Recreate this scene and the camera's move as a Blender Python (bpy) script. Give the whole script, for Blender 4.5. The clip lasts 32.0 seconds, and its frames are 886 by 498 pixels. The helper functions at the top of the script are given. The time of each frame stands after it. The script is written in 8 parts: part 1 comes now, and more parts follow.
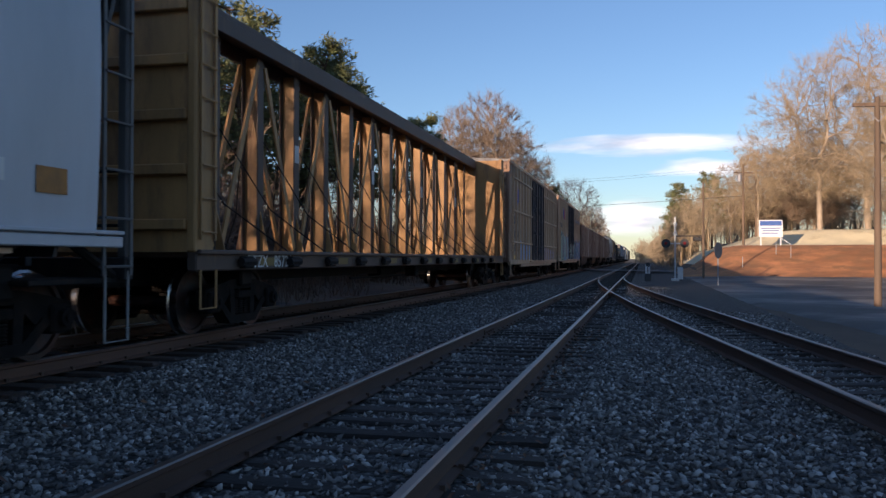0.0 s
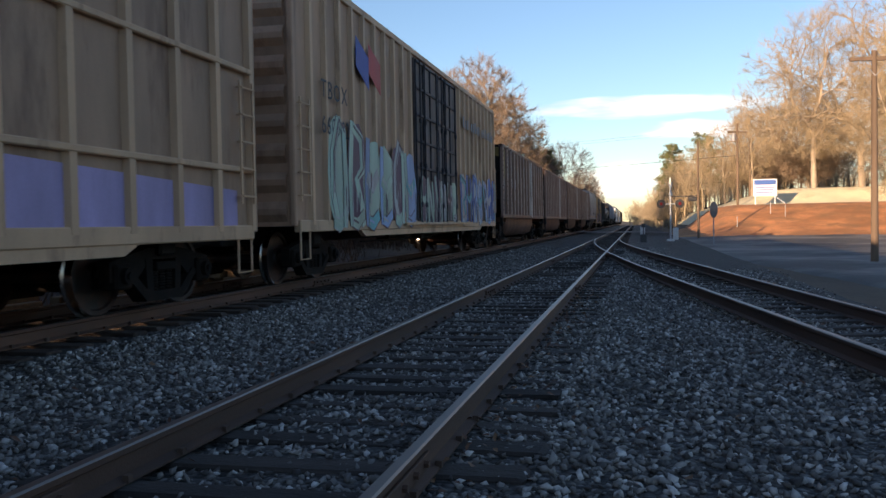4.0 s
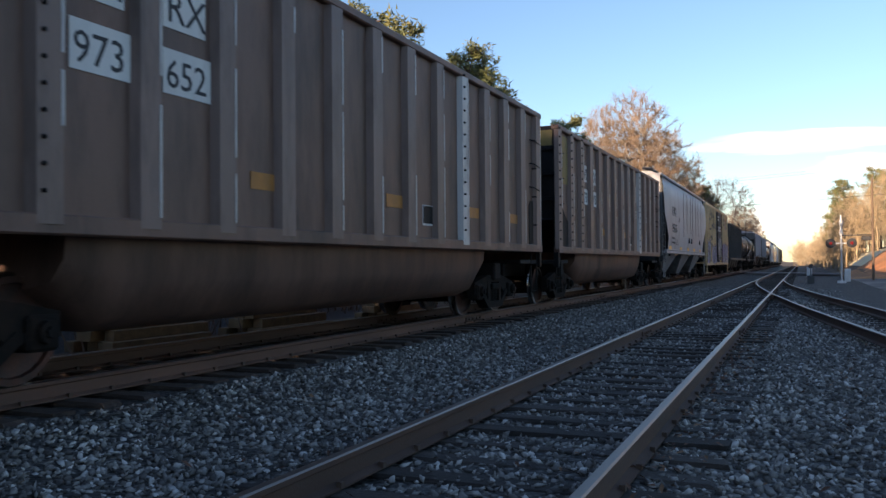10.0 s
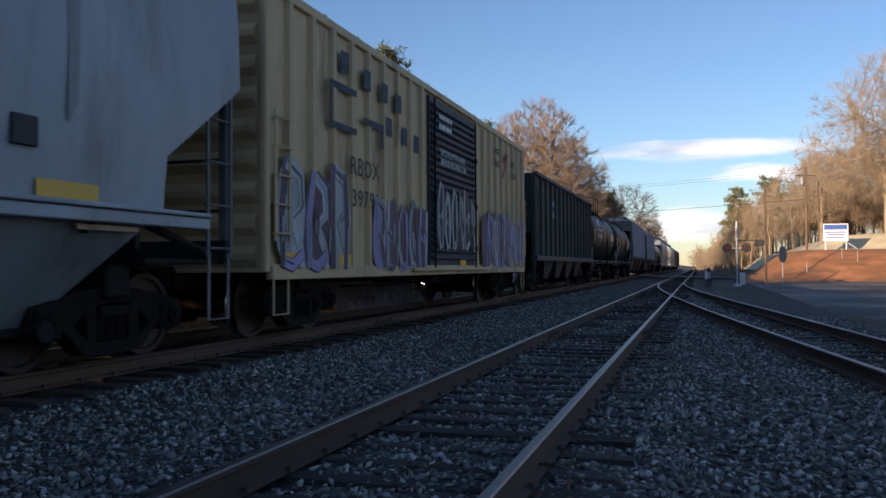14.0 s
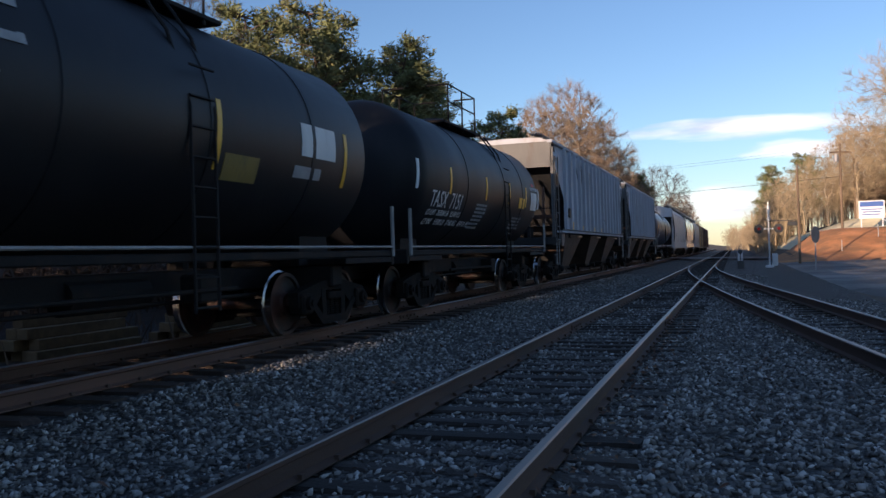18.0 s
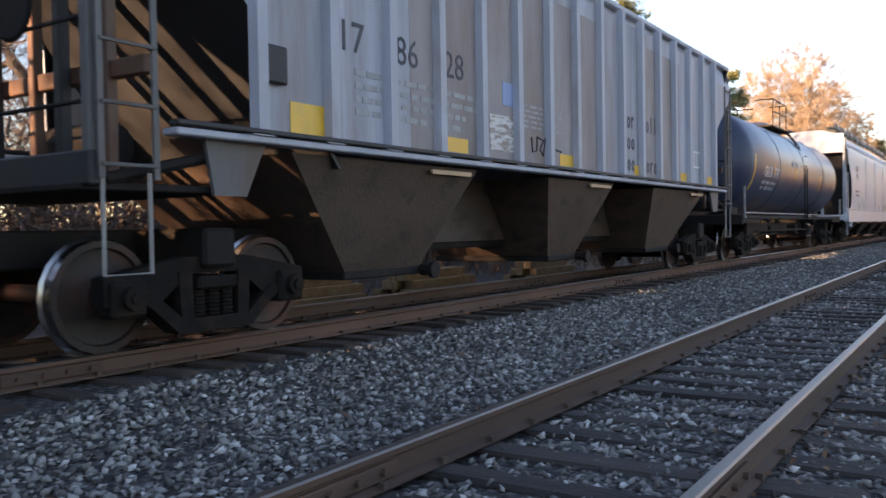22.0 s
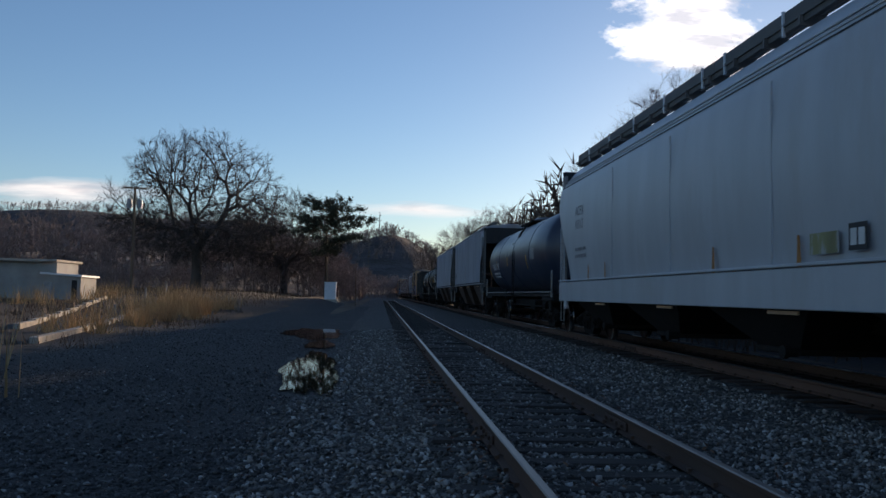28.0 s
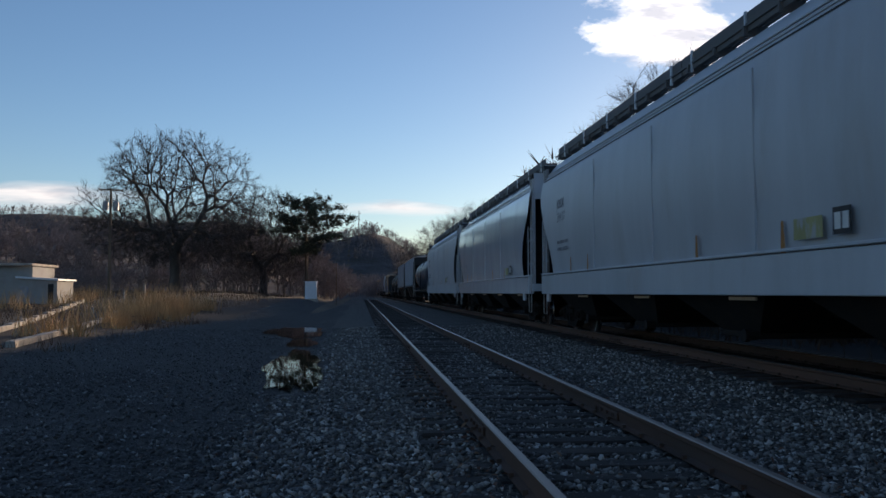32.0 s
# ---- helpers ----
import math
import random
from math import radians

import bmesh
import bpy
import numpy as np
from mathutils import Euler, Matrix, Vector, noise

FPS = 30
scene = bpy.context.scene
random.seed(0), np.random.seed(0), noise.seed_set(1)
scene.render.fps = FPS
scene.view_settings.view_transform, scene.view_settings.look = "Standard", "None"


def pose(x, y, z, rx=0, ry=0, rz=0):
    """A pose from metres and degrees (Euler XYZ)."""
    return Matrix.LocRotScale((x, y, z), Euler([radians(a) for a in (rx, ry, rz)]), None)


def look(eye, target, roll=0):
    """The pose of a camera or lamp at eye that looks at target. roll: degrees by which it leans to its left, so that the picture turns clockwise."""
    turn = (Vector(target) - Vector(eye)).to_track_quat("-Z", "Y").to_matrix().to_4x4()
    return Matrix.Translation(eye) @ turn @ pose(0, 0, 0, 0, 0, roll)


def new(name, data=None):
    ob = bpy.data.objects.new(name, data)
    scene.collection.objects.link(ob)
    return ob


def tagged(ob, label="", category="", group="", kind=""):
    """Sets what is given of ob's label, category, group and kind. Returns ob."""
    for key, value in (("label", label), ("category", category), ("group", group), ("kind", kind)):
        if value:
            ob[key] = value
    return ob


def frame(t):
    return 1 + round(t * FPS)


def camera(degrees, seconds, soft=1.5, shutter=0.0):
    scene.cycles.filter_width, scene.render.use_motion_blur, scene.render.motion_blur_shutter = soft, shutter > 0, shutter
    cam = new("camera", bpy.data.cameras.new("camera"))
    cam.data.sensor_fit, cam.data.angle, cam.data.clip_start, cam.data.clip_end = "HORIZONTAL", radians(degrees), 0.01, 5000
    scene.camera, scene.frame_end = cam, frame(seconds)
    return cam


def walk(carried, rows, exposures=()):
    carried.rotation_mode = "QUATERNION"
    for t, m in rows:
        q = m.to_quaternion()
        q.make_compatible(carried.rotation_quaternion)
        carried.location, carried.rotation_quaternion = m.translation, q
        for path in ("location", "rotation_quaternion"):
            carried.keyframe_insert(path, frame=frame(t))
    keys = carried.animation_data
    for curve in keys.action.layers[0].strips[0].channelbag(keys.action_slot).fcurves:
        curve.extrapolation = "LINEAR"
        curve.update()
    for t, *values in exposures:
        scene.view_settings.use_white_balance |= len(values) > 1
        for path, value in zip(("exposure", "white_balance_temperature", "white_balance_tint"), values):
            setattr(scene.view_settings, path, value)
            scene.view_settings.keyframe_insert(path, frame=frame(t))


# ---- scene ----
# ---- camera and its way ----
def cam_pose(x, y, z, yaw, pitch, roll):
    """yaw: degrees to the left of north; pitch: degrees up; roll: degrees of lean."""
    a, p = radians(yaw), radians(pitch)
    way = Vector((-math.sin(a) * math.cos(p), math.cos(a) * math.cos(p), math.sin(p)))
    return look((x, y, z), Vector((x, y, z)) + way, roll)

CAMERA_ROWS = [
    (0.0, 0.180, -0.077, 1.194, 13.37, 0.66, 0.08),
    (0.5, 0.188, -0.076, 1.180, 14.77, 0.48, -0.46),
    (1.0, 0.174, -0.093, 1.161, 14.16, 0.21, -1.77),
    (1.5, 0.158, -0.098, 1.137, 12.24, -1.10, -3.86),
    (2.0, 0.124, -0.103, 1.100, 9.93, -2.51, -3.53),
    (2.5, 0.080, -0.109, 1.079, 10.40, -2.06, -2.76),
    (4.5, 0.064, -0.024, 1.110, 13.26, -1.66, -0.90),
    (5.0, 0.069, 0.013, 1.090, 9.74, -2.13, -1.07),
    (5.5, 0.062, 0.038, 1.070, 8.21, -0.86, -1.92),
    (6.0, 0.052, 0.050, 1.052, 12.31, 1.98, -1.59),
    (6.5, 0.059, 0.063, 1.059, 17.66, 2.73, -1.43),
    (7.0, 0.053, 0.061, 1.057, 20.74, 2.57, -3.02),
    (7.5, 0.053, 0.044, 1.055, 20.61, 2.44, -2.42),
    (8.0, 0.034, 0.040, 1.072, 20.64, 1.76, -1.79),
    (8.5, 0.004, 0.036, 1.068, 21.75, 2.28, -1.66),
    (9.0, -0.007, 0.034, 1.083, 23.80, 2.91, -1.40),
    (9.5, -0.030, 0.028, 1.097, 24.70, 1.54, 0.53),
    (10.0, -0.032, 0.025, 1.098, 23.10, 1.07, -0.47),
    (10.5, -0.041, 0.019, 1.095, 23.08, 0.91, -0.92),
    (11.0, -0.070, 0.017, 1.089, 23.12, 1.25, -0.72),
    (11.5, -0.088, 0.015, 1.070, 23.10, 2.02, -0.30),
    (12.0, -0.097, 0.013, 1.063, 21.86, 2.25, -0.08),
    (12.5, -0.105, 0.019, 1.063, 19.77, 2.66, 0.66),
    (13.0, -0.066, 0.037, 1.073, 17.92, 2.67, 0.63),
    (13.5, -0.048, 0.049, 1.075, 17.31, 2.04, -0.14),
    (14.0, -0.046, 0.053, 1.076, 16.98, 1.26, -0.33),
    (14.5, -0.037, 0.052, 1.080, 16.84, 0.92, -0.21),
    (15.0, -0.021, 0.046, 1.090, 16.44, 0.64, -0.14),
    (15.5, -0.011, 0.032, 1.092, 14.86, -0.07, -0.50),
    (17.5, 0.206, 0.027, 1.229, 15.19, 0.32, -2.11),
    (18.0, 0.176, 0.004, 1.236, 19.15, 0.34, -1.72),
    (18.5, 0.154, -0.007, 1.228, 21.59, -0.30, -0.90),
    (19.0, 0.118, 0.014, 1.182, 24.13, -1.38, 0.14),
    (19.5, 0.062, 0.001, 1.156, 28.60, -0.60, -1.45),
    (20.0, 0.042, -0.015, 1.157, 28.26, -0.58, -1.33),
    (20.5, 0.083, -0.015, 1.158, 23.92, -1.02, -1.04),
    (21.0, 0.117, -0.008, 1.172, 22.86, -0.96, -1.60),
    (21.5, 0.100, -0.014, 1.125, 23.10, -0.89, -2.20),
    (22.0, -0.017, -0.008, 1.070, 33.23, -1.28, -1.02),
    (22.4, -0.075, -0.001, 1.142, 49.40, -2.95, -0.25),
    (22.7, -0.121, 0.009, 1.190, 73.69, 0.58, 0.34),
    (23.0, -0.213, -0.002, 1.188, 94.51, 1.01, -0.17),
    (23.3, -0.161, 0.007, 1.221, 119.62, 3.10, -2.24),
    (23.6, -0.148, 0.021, 1.259, 141.58, 2.76, -2.26),
    (24.0, -0.103, 0.029, 1.278, 159.28, -0.48, -2.96),
    (24.5, 0.012, 0.036, 1.267, 166.41, -0.44, -1.75),
    (25.0, 0.045, 0.068, 1.272, 166.55, -1.71, -0.38),
    (25.5, 0.041, 0.101, 1.283, 168.54, -3.33, -0.64),
    (26.0, 0.046, 0.151, 1.300, 173.80, -1.41, 0.03),
    (26.5, 0.068, 0.154, 1.280, 174.54, 1.20, 1.86),
    (28.5, 0.073, -0.028, 1.218, 175.99, 3.15, 0.88),
    (29.0, 0.088, -0.055, 1.199, 175.46, 2.89, 0.36),
    (29.5, 0.065, -0.092, 1.207, 175.43, 2.55, -0.26),
    (30.0, 0.081, -0.118, 1.194, 173.48, 3.05, 0.97),
    (30.5, 0.085, -0.116, 1.194, 171.92, 4.00, 0.98),
    (31.0, 0.097, -0.123, 1.180, 173.47, 4.81, 0.45),
    (31.5, 0.092, -0.123, 1.170, 174.88, 3.92, 0.11),
    (32.0, 0.124, -0.125, 1.168, 174.42, 2.98, -0.04),
]
EXPOSURES = [          # seconds, stops, kelvin, tint
    (0.0, 0.4, 6100, 22), (1.0, 0.6, 6450, 21), (2.0, 0.85, 6900, 20), (4.5, 0.87, 6900, 20), (5.0, 0.87, 6800, 20), (6.0, 0.5, 6250, 20), (8.0, 0.5, 6250, 20), (9.0, 0.6, 6350, 20), (9.5, 0.85, 6500, 20), (10.0, 1.2, 6800, 20), (11.0, 1.2, 6750, 20), (12.0, 1.05, 6700, 22), (13.0, 0.4, 6200, 24), (14.0, 0.45, 6250, 22), (15.5, 0.6, 6350, 21), (17.5, 0.55, 6150, 21), (18.5, 0.7, 6300, 22), (19.0, 1.35, 7200, 24), (19.5, 1.8, 7700, 27), (20.0, 2.7, 8500, 29),
    (20.5, 2.2, 8700, 29), (21.0, 1.6, 8700, 29), (21.5, 1.55, 8500, 29), (22.0, 2.3, 8400, 29), (22.5, 3.1, 9300, 28), (23.0, 4.25, 11600, 30), (23.5, 3.2, 9400, 26),
    (24.0, 2.3, 8200, 25), (24.5, 1.1, 8200, 23), (25.0, 0.75, 8300, 22), (26.0, 1.05, 7400, 23), (26.5, 0.45, 6900, 21), (28.5, 0.05, 6250, 16), (32.0, 0.05, 6250, 16),
]

cam = camera(55.77, 32.0, soft=1.5, shutter=0.1)
walk(cam, [(t, cam_pose(*row)) for t, *row in CAMERA_ROWS], EXPOSURES)

# ---- sky, sun ----
SUN_AZIMUTH, SUN_HEIGHT = 206.0, 10.0     # degrees clockwise from north (+y), degrees above the horizon
world = bpy.data.worlds.new("sky")
scene.world = world
world.use_nodes = True
sky = world.node_tree.nodes.new("ShaderNodeTexSky")
sky.sky_type = "NISHITA"
sky.sun_disc = False
sky.sun_elevation = radians(SUN_HEIGHT)
sky.sun_rotation = radians(SUN_AZIMUTH)
sky.air_density, sky.dust_density, sky.ozone_density = 1.0, 0.15, 3.0
background = world.node_tree.nodes["Background"]
background.inputs["Strength"].default_value = 0.12
world.node_tree.links.new(sky.outputs[0], background.inputs[0])
sun_data = bpy.data.lights.new("sun", "SUN")
sun_data.energy, sun_data.angle, sun_data.color = 5.0, radians(0.5), (1.0, 0.76, 0.50)
sun = new("sun", sun_data)
sun_way = Vector((math.sin(radians(SUN_AZIMUTH)) * math.cos(radians(SUN_HEIGHT)),
                  math.cos(radians(SUN_AZIMUTH)) * math.cos(radians(SUN_HEIGHT)), math.sin(radians(SUN_HEIGHT))))
sun.matrix_world = look(sun_way * 300, (0, 0, 0))

# ---- materials ----
def ramp_node(nt, fac, stops):
    node = nt.nodes.new("ShaderNodeValToRGB")
    while len(node.color_ramp.elements) < len(stops):
        node.color_ramp.elements.new(0.5)
    for e, (at, colour) in zip(node.color_ramp.elements, stops):
        e.position, e.color = at, (*colour, 1) if len(colour) == 3 else colour
    nt.links.new(fac, node.inputs[0])
    return node.outputs[0]


def noise_node(nt, scale, detail=4.0, stretch=(1, 1, 1), rough=0.55, coord="Object", offset=None):
    tc, mp, no = (nt.nodes.new("ShaderNode" + k) for k in ("TexCoord", "Mapping", "TexNoise"))
    nt.links.new(tc.outputs[coord], mp.inputs["Vector"])
    mp.inputs["Scale"].default_value = stretch
    if offset is not None:
        info, add = nt.nodes.new("ShaderNodeObjectInfo"), nt.nodes.new("ShaderNodeVectorMath")
        add.operation = "MULTIPLY_ADD"
        nt.links.new(info.outputs["Random"], add.inputs[0])
        add.inputs[1].default_value = (offset, offset * 1.7, offset * 0.6)
        nt.links.new(mp.outputs[0], add.inputs[2])
        nt.links.new(add.outputs[0], no.inputs["Vector"])
    else:
        nt.links.new(mp.outputs[0], no.inputs["Vector"])
    no.inputs["Scale"].default_value, no.inputs["Detail"].default_value = scale, detail
    no.inputs["Roughness"].default_value = rough
    return no.outputs["Fac"]


def mixed(nt, fac, a, b, mode="MIX"):
    m = nt.nodes.new("ShaderNodeMix")
    m.data_type, m.blend_type = "RGBA", mode
    for socket, value in ((m.inputs[0], fac), (m.inputs[6], a), (m.inputs[7], b)):
        if isinstance(value, (int, float)):
            socket.default_value = value
        elif isinstance(value, tuple):
            socket.default_value = (*value, 1)
        else:
            nt.links.new(value, socket)
    return m.outputs[2]


def surface(name, colour, rough=0.7, metal=0.0, tone=0.25, scale=3.0, dirt=None, dirt_at=(0.5, 0.7), dirt_scale=1.2,
            stretch=(1, 1, 1), bump=0.2, bump_scale=40.0, bump_far=0.01, spec=0.5, each=0.0, rough_span=0.12):
    """Paint, steel, stone or wood: two scales of tone, dirt with ragged edges, fine relief."""
    m = bpy.data.materials.new(name)
    m.use_nodes = True
    nt, bsdf = m.node_tree, m.node_tree.nodes["Principled BSDF"]
    dark = tuple(max(0.0, c * (1 - tone)) for c in colour)
    pale = tuple(min(1.0, c * (1 + tone)) for c in colour)
    big = noise_node(nt, scale, 5, stretch, offset=7.0)
    col = ramp_node(nt, big, [(0.3, dark), (0.7, pale)])
    fine = noise_node(nt, bump_scale, 3)
    col = mixed(nt, 0.5 * tone, col, ramp_node(nt, fine, [(0.3, (0.55, 0.55, 0.55)), (0.7, (1, 1, 1))]), "MULTIPLY")
    if dirt:
        patch = ramp_node(nt, noise_node(nt, dirt_scale, 7, stretch, 0.68, offset=3.0), [(dirt_at[0], (0, 0, 0)), (dirt_at[1], (1, 1, 1))])
        col = mixed(nt, patch, col, dirt)
    if each:
        info = nt.nodes.new("ShaderNodeObjectInfo")
        col = mixed(nt, each, col, ramp_node(nt, info.outputs["Random"], [(0.0, (0.3, 0.3, 0.3)), (1.0, (1.6, 1.6, 1.6))]), "MULTIPLY")
    nt.links.new(col, bsdf.inputs["Base Color"])
    r = nt.nodes.new("ShaderNodeMapRange")
    nt.links.new(big, r.inputs[0])
    r.inputs[3].default_value, r.inputs[4].default_value = max(0.02, rough - rough_span), min(1, rough + rough_span)
    nt.links.new(r.outputs[0], bsdf.inputs["Roughness"])
    bsdf.inputs["Metallic"].default_value = metal
    bsdf.inputs["Specular IOR Level"].default_value = spec
    if bump:
        b = nt.nodes.new("ShaderNodeBump")
        b.inputs["Strength"].default_value, b.inputs["Distance"].default_value = bump, bump_far
        nt.links.new(fine, b.inputs["Height"])
        nt.links.new(b.outputs[0], bsdf.inputs["Normal"])
    return m


# ---- mesh building ----
class Shape:
    """Collects vertices and faces of one mesh."""

    def __init__(self):
        self.v, self.f = [], []

    def add(self, verts, faces):
        n = len(self.v)
        self.v.extend(tuple(p) for p in verts)
        self.f.extend(tuple(n + i for i in face) for face in faces)
        return self

    def box(self, x0, x1, y0, y1, z0, z1, b=0.0, m=None):
        """A box; b: width of its chamfered edges; m: a pose for it."""
        x0, x1, y0, y1, z0, z1 = min(x0, x1), max(x0, x1), min(y0, y1), max(y0, y1), min(z0, z1), max(z0, z1)
        b = min(b, 0.45 * min(x1 - x0, y1 - y0, z1 - z0))
        if b <= 0:
            vs = [(x, y, z) for x in (x0, x1) for y in (y0, y1) for z in (z0, z1)]
            fs = [(0, 1, 3, 2), (4, 6, 7, 5), (0, 4, 5, 1), (2, 3, 7, 6), (0, 2, 6, 4), (1, 5, 7, 3)]
        else:
            vs, idx = [], {}
            for i, x in enumerate((x0, x1)):
                for j, y in enumerate((y0, y1)):
                    for k, z in enumerate((z0, z1)):
                        s = (1 if i == 0 else -1, 1 if j == 0 else -1, 1 if k == 0 else -1)
                        for a in range(3):
                            idx[i, j, k, a] = len(vs)
                            vs.append((x + (0 if a == 0 else s[0] * b), y + (0 if a == 1 else s[1] * b), z + (0 if a == 2 else s[2] * b)))
            fs = []
            for a, q in ((0, (1, 2)), (1, (2, 0)), (2, (0, 1))):
                for side in (0, 1):
                    loop = []
                    for u, w in ((0, 0), (1, 0), (1, 1), (0, 1)):
                        key = [0, 0, 0]
                        key[a], key[q[0]], key[q[1]] = side, u, w
                        loop.append(idx[(*key, a)])
                    fs.append(tuple(loop if side else loop[::-1]))
            for a in range(3):                       # edges along axis a
                q, r = (a + 1) % 3, (a + 2) % 3
                for u in (0, 1):
                    for w in (0, 1):
                        k0, k1 = [0, 0, 0], [0, 0, 0]
                        k0[q], k0[r], k1[q], k1[r], k1[a] = u, w, u, w, 1
                        loop = [idx[(*k0, q)], idx[(*k1, q)], idx[(*k1, r)], idx[(*k0, r)]]
                        fs.append(tuple(loop if u != w else loop[::-1]))
            for i in (0, 1):
                for j in (0, 1):
                    for k in (0, 1):
                        loop = [idx[i, j, k, a] for a in range(3)]
                        fs.append(tuple(loop if (i + j + k) % 2 else loop[::-1]))
        if m is not None:
            vs = [m @ Vector(p) for p in vs]
        return self.add(vs, fs)

    def tube(self, p0, p1, r0, r1=None, n=8, caps=True):
        r1 = r0 if r1 is None else r1
        p0, p1 = Vector(p0), Vector(p1)
        d = (p1 - p0).normalized()
        u = d.orthogonal().normalized()
        w = d.cross(u)
        ring = [u * math.cos(2 * math.pi * i / n) + w * math.sin(2 * math.pi * i / n) for i in range(n)]
        vs = [p0 + r * r0 for r in ring] + [p1 + r * r1 for r in ring]
        fs = [(i, (i + 1) % n, n + (i + 1) % n, n + i) for i in range(n)]
        if caps:
            fs += [tuple(range(n))[::-1], tuple(range(n, 2 * n))]
        return self.add(vs, fs)

    def pipe(self, points, r, n=6):
        """A round bar bent along points, as one piece."""
        ps = [Vector(p) for p in points]
        first, u = len(self.v), None
        for k, p in enumerate(ps):
            d = (ps[min(k + 1, len(ps) - 1)] - ps[max(k - 1, 0)]).normalized()
            u = d.orthogonal().normalized() if u is None else (u - d * u.dot(d)).normalized() if (u - d * u.dot(d)).length > 1e-4 else d.orthogonal().normalized()
            w = d.cross(u)
            self.v += [tuple(p + (u * math.cos(2 * math.pi * i / n) + w * math.sin(2 * math.pi * i / n)) * r) for i in range(n)]
        for k in range(len(ps) - 1):
            b = first + k * n
            self.f += [(b + i, b + (i + 1) % n, b + n + (i + 1) % n, b + n + i) for i in range(n)]
        self.f += [tuple(range(first, first + n))[::-1], tuple(range(first + (len(ps) - 1) * n, first + len(ps) * n))]
        return self

    def prism(self, outline, axis, a, b):
        """A flat outline (list of 2D points, counter-clockwise) swept along an axis ('x', 'y' or 'z') from a to b."""
        def put(u, w, t):
            return {"x": (t, u, w), "y": (u, t, w), "z": (u, w, t)}[axis]
        n = len(outline)
        vs = [put(u, w, a) for u, w in outline] + [put(u, w, b) for u, w in outline]
        fs = [(i, (i + 1) % n, n + (i + 1) % n, n + i) for i in range(n)]
        fs += [tuple(range(n))[::-1], tuple(range(n, 2 * n))]
        return self.add(vs, fs)

    def turned(self, profile, centre, axis="x", n=24):
        """A profile of (along, radius) pairs turned about an axis through centre."""
        vs, fs = [], []
        for a, r in profile:
            for i in range(n):
                t = 2 * math.pi * i / n
                c, s = r * math.cos(t), r * math.sin(t)
                p = {"x": (a, c, s), "y": (s, a, c), "z": (c, s, a)}[axis]
                vs.append(tuple(p[k] + centre[k] for k in range(3)))
        for k in range(len(profile) - 1):
            for i in range(n):
                j = (i + 1) % n
                fs.append((k * n + i, k * n + j, (k + 1) * n + j, (k + 1) * n + i))
        fs += [tuple(range(n))[::-1], tuple(range((len(profile) - 1) * n, len(profile) * n))]
        return self.add(vs, fs)

    def mesh(self, name, smooth=False):
        me = bpy.data.meshes.new(name)
        me.from_pydata(self.v, [], self.f)
        bm = bmesh.new()
        bm.from_mesh(me)
        bmesh.ops.recalc_face_normals(bm, faces=bm.faces)
        bm.to_mesh(me)
        bm.free()
        if smooth:
            me.shade_smooth()
            me.set_sharp_from_angle(angle=radians(40))
        return me


def part(name, shape, material, parent, label="", smooth=False, kind=""):
    """Links a shape (or a finished mesh) as one mesh object, under a thing or under a part."""
    me = shape.mesh(name, smooth) if isinstance(shape, Shape) else shape
    if material is not None and not me.materials:
        me.materials.append(material)
    ob = new(name, me)
    ob.parent = parent
    return tagged(ob, label, kind=kind)


def thing(name, at, label, category, group="", kind=""):
    ob = new(name)
    ob.matrix_basis = at if isinstance(at, Matrix) else pose(*at)
    return tagged(ob, label, category, group, kind)


def single(name, shape, material, label, category, group="", kind="", smooth=False, at=None):
    ob = part(name, shape, material, None, label, smooth, kind)
    if at is not None:
        ob.matrix_basis = at
    return tagged(ob, label, category, group, kind)


def letters(text, size, material, parent, x, y, z, label="", spread=1.0, side=1, name="lettering", tall=1.0):
    """Raised lettering on a car's side; it begins at y and reads towards -y's far end when seen from +x (side=1)."""
    cu = bpy.data.curves.new("letters", "FONT")
    cu.body, cu.size, cu.extrude, cu.space_character = text, size, 0.002, spread
    cu.resolution_u = 2
    tmp = bpy.data.objects.new("letters", cu)
    me = bpy.data.meshes.new_from_object(tmp)
    bpy.data.objects.remove(tmp)
    bpy.data.curves.remove(cu)
    me.transform(Matrix.Diagonal((1, tall, 1, 1)))
    me.transform(Matrix(((0, 0, 1, x), (1, 0, 0, y), (0, 1, 0, z), (0, 0, 0, 1))))
    return part(name, me, material, parent, label, kind="stuff" if size < 0.4 else "")

# ---- ground ----
RAIL_NEAR, RAIL_FAR, GAUGE = -1.023, -2.528, 1.505
MAIN_X, MAIN_Z = -6.80, 0.126


def smooth_step(a, b, v):
    t = np.clip((v - a) / (b - a), 0.0, 1.0)
    return t * t * (3 - 2 * t)


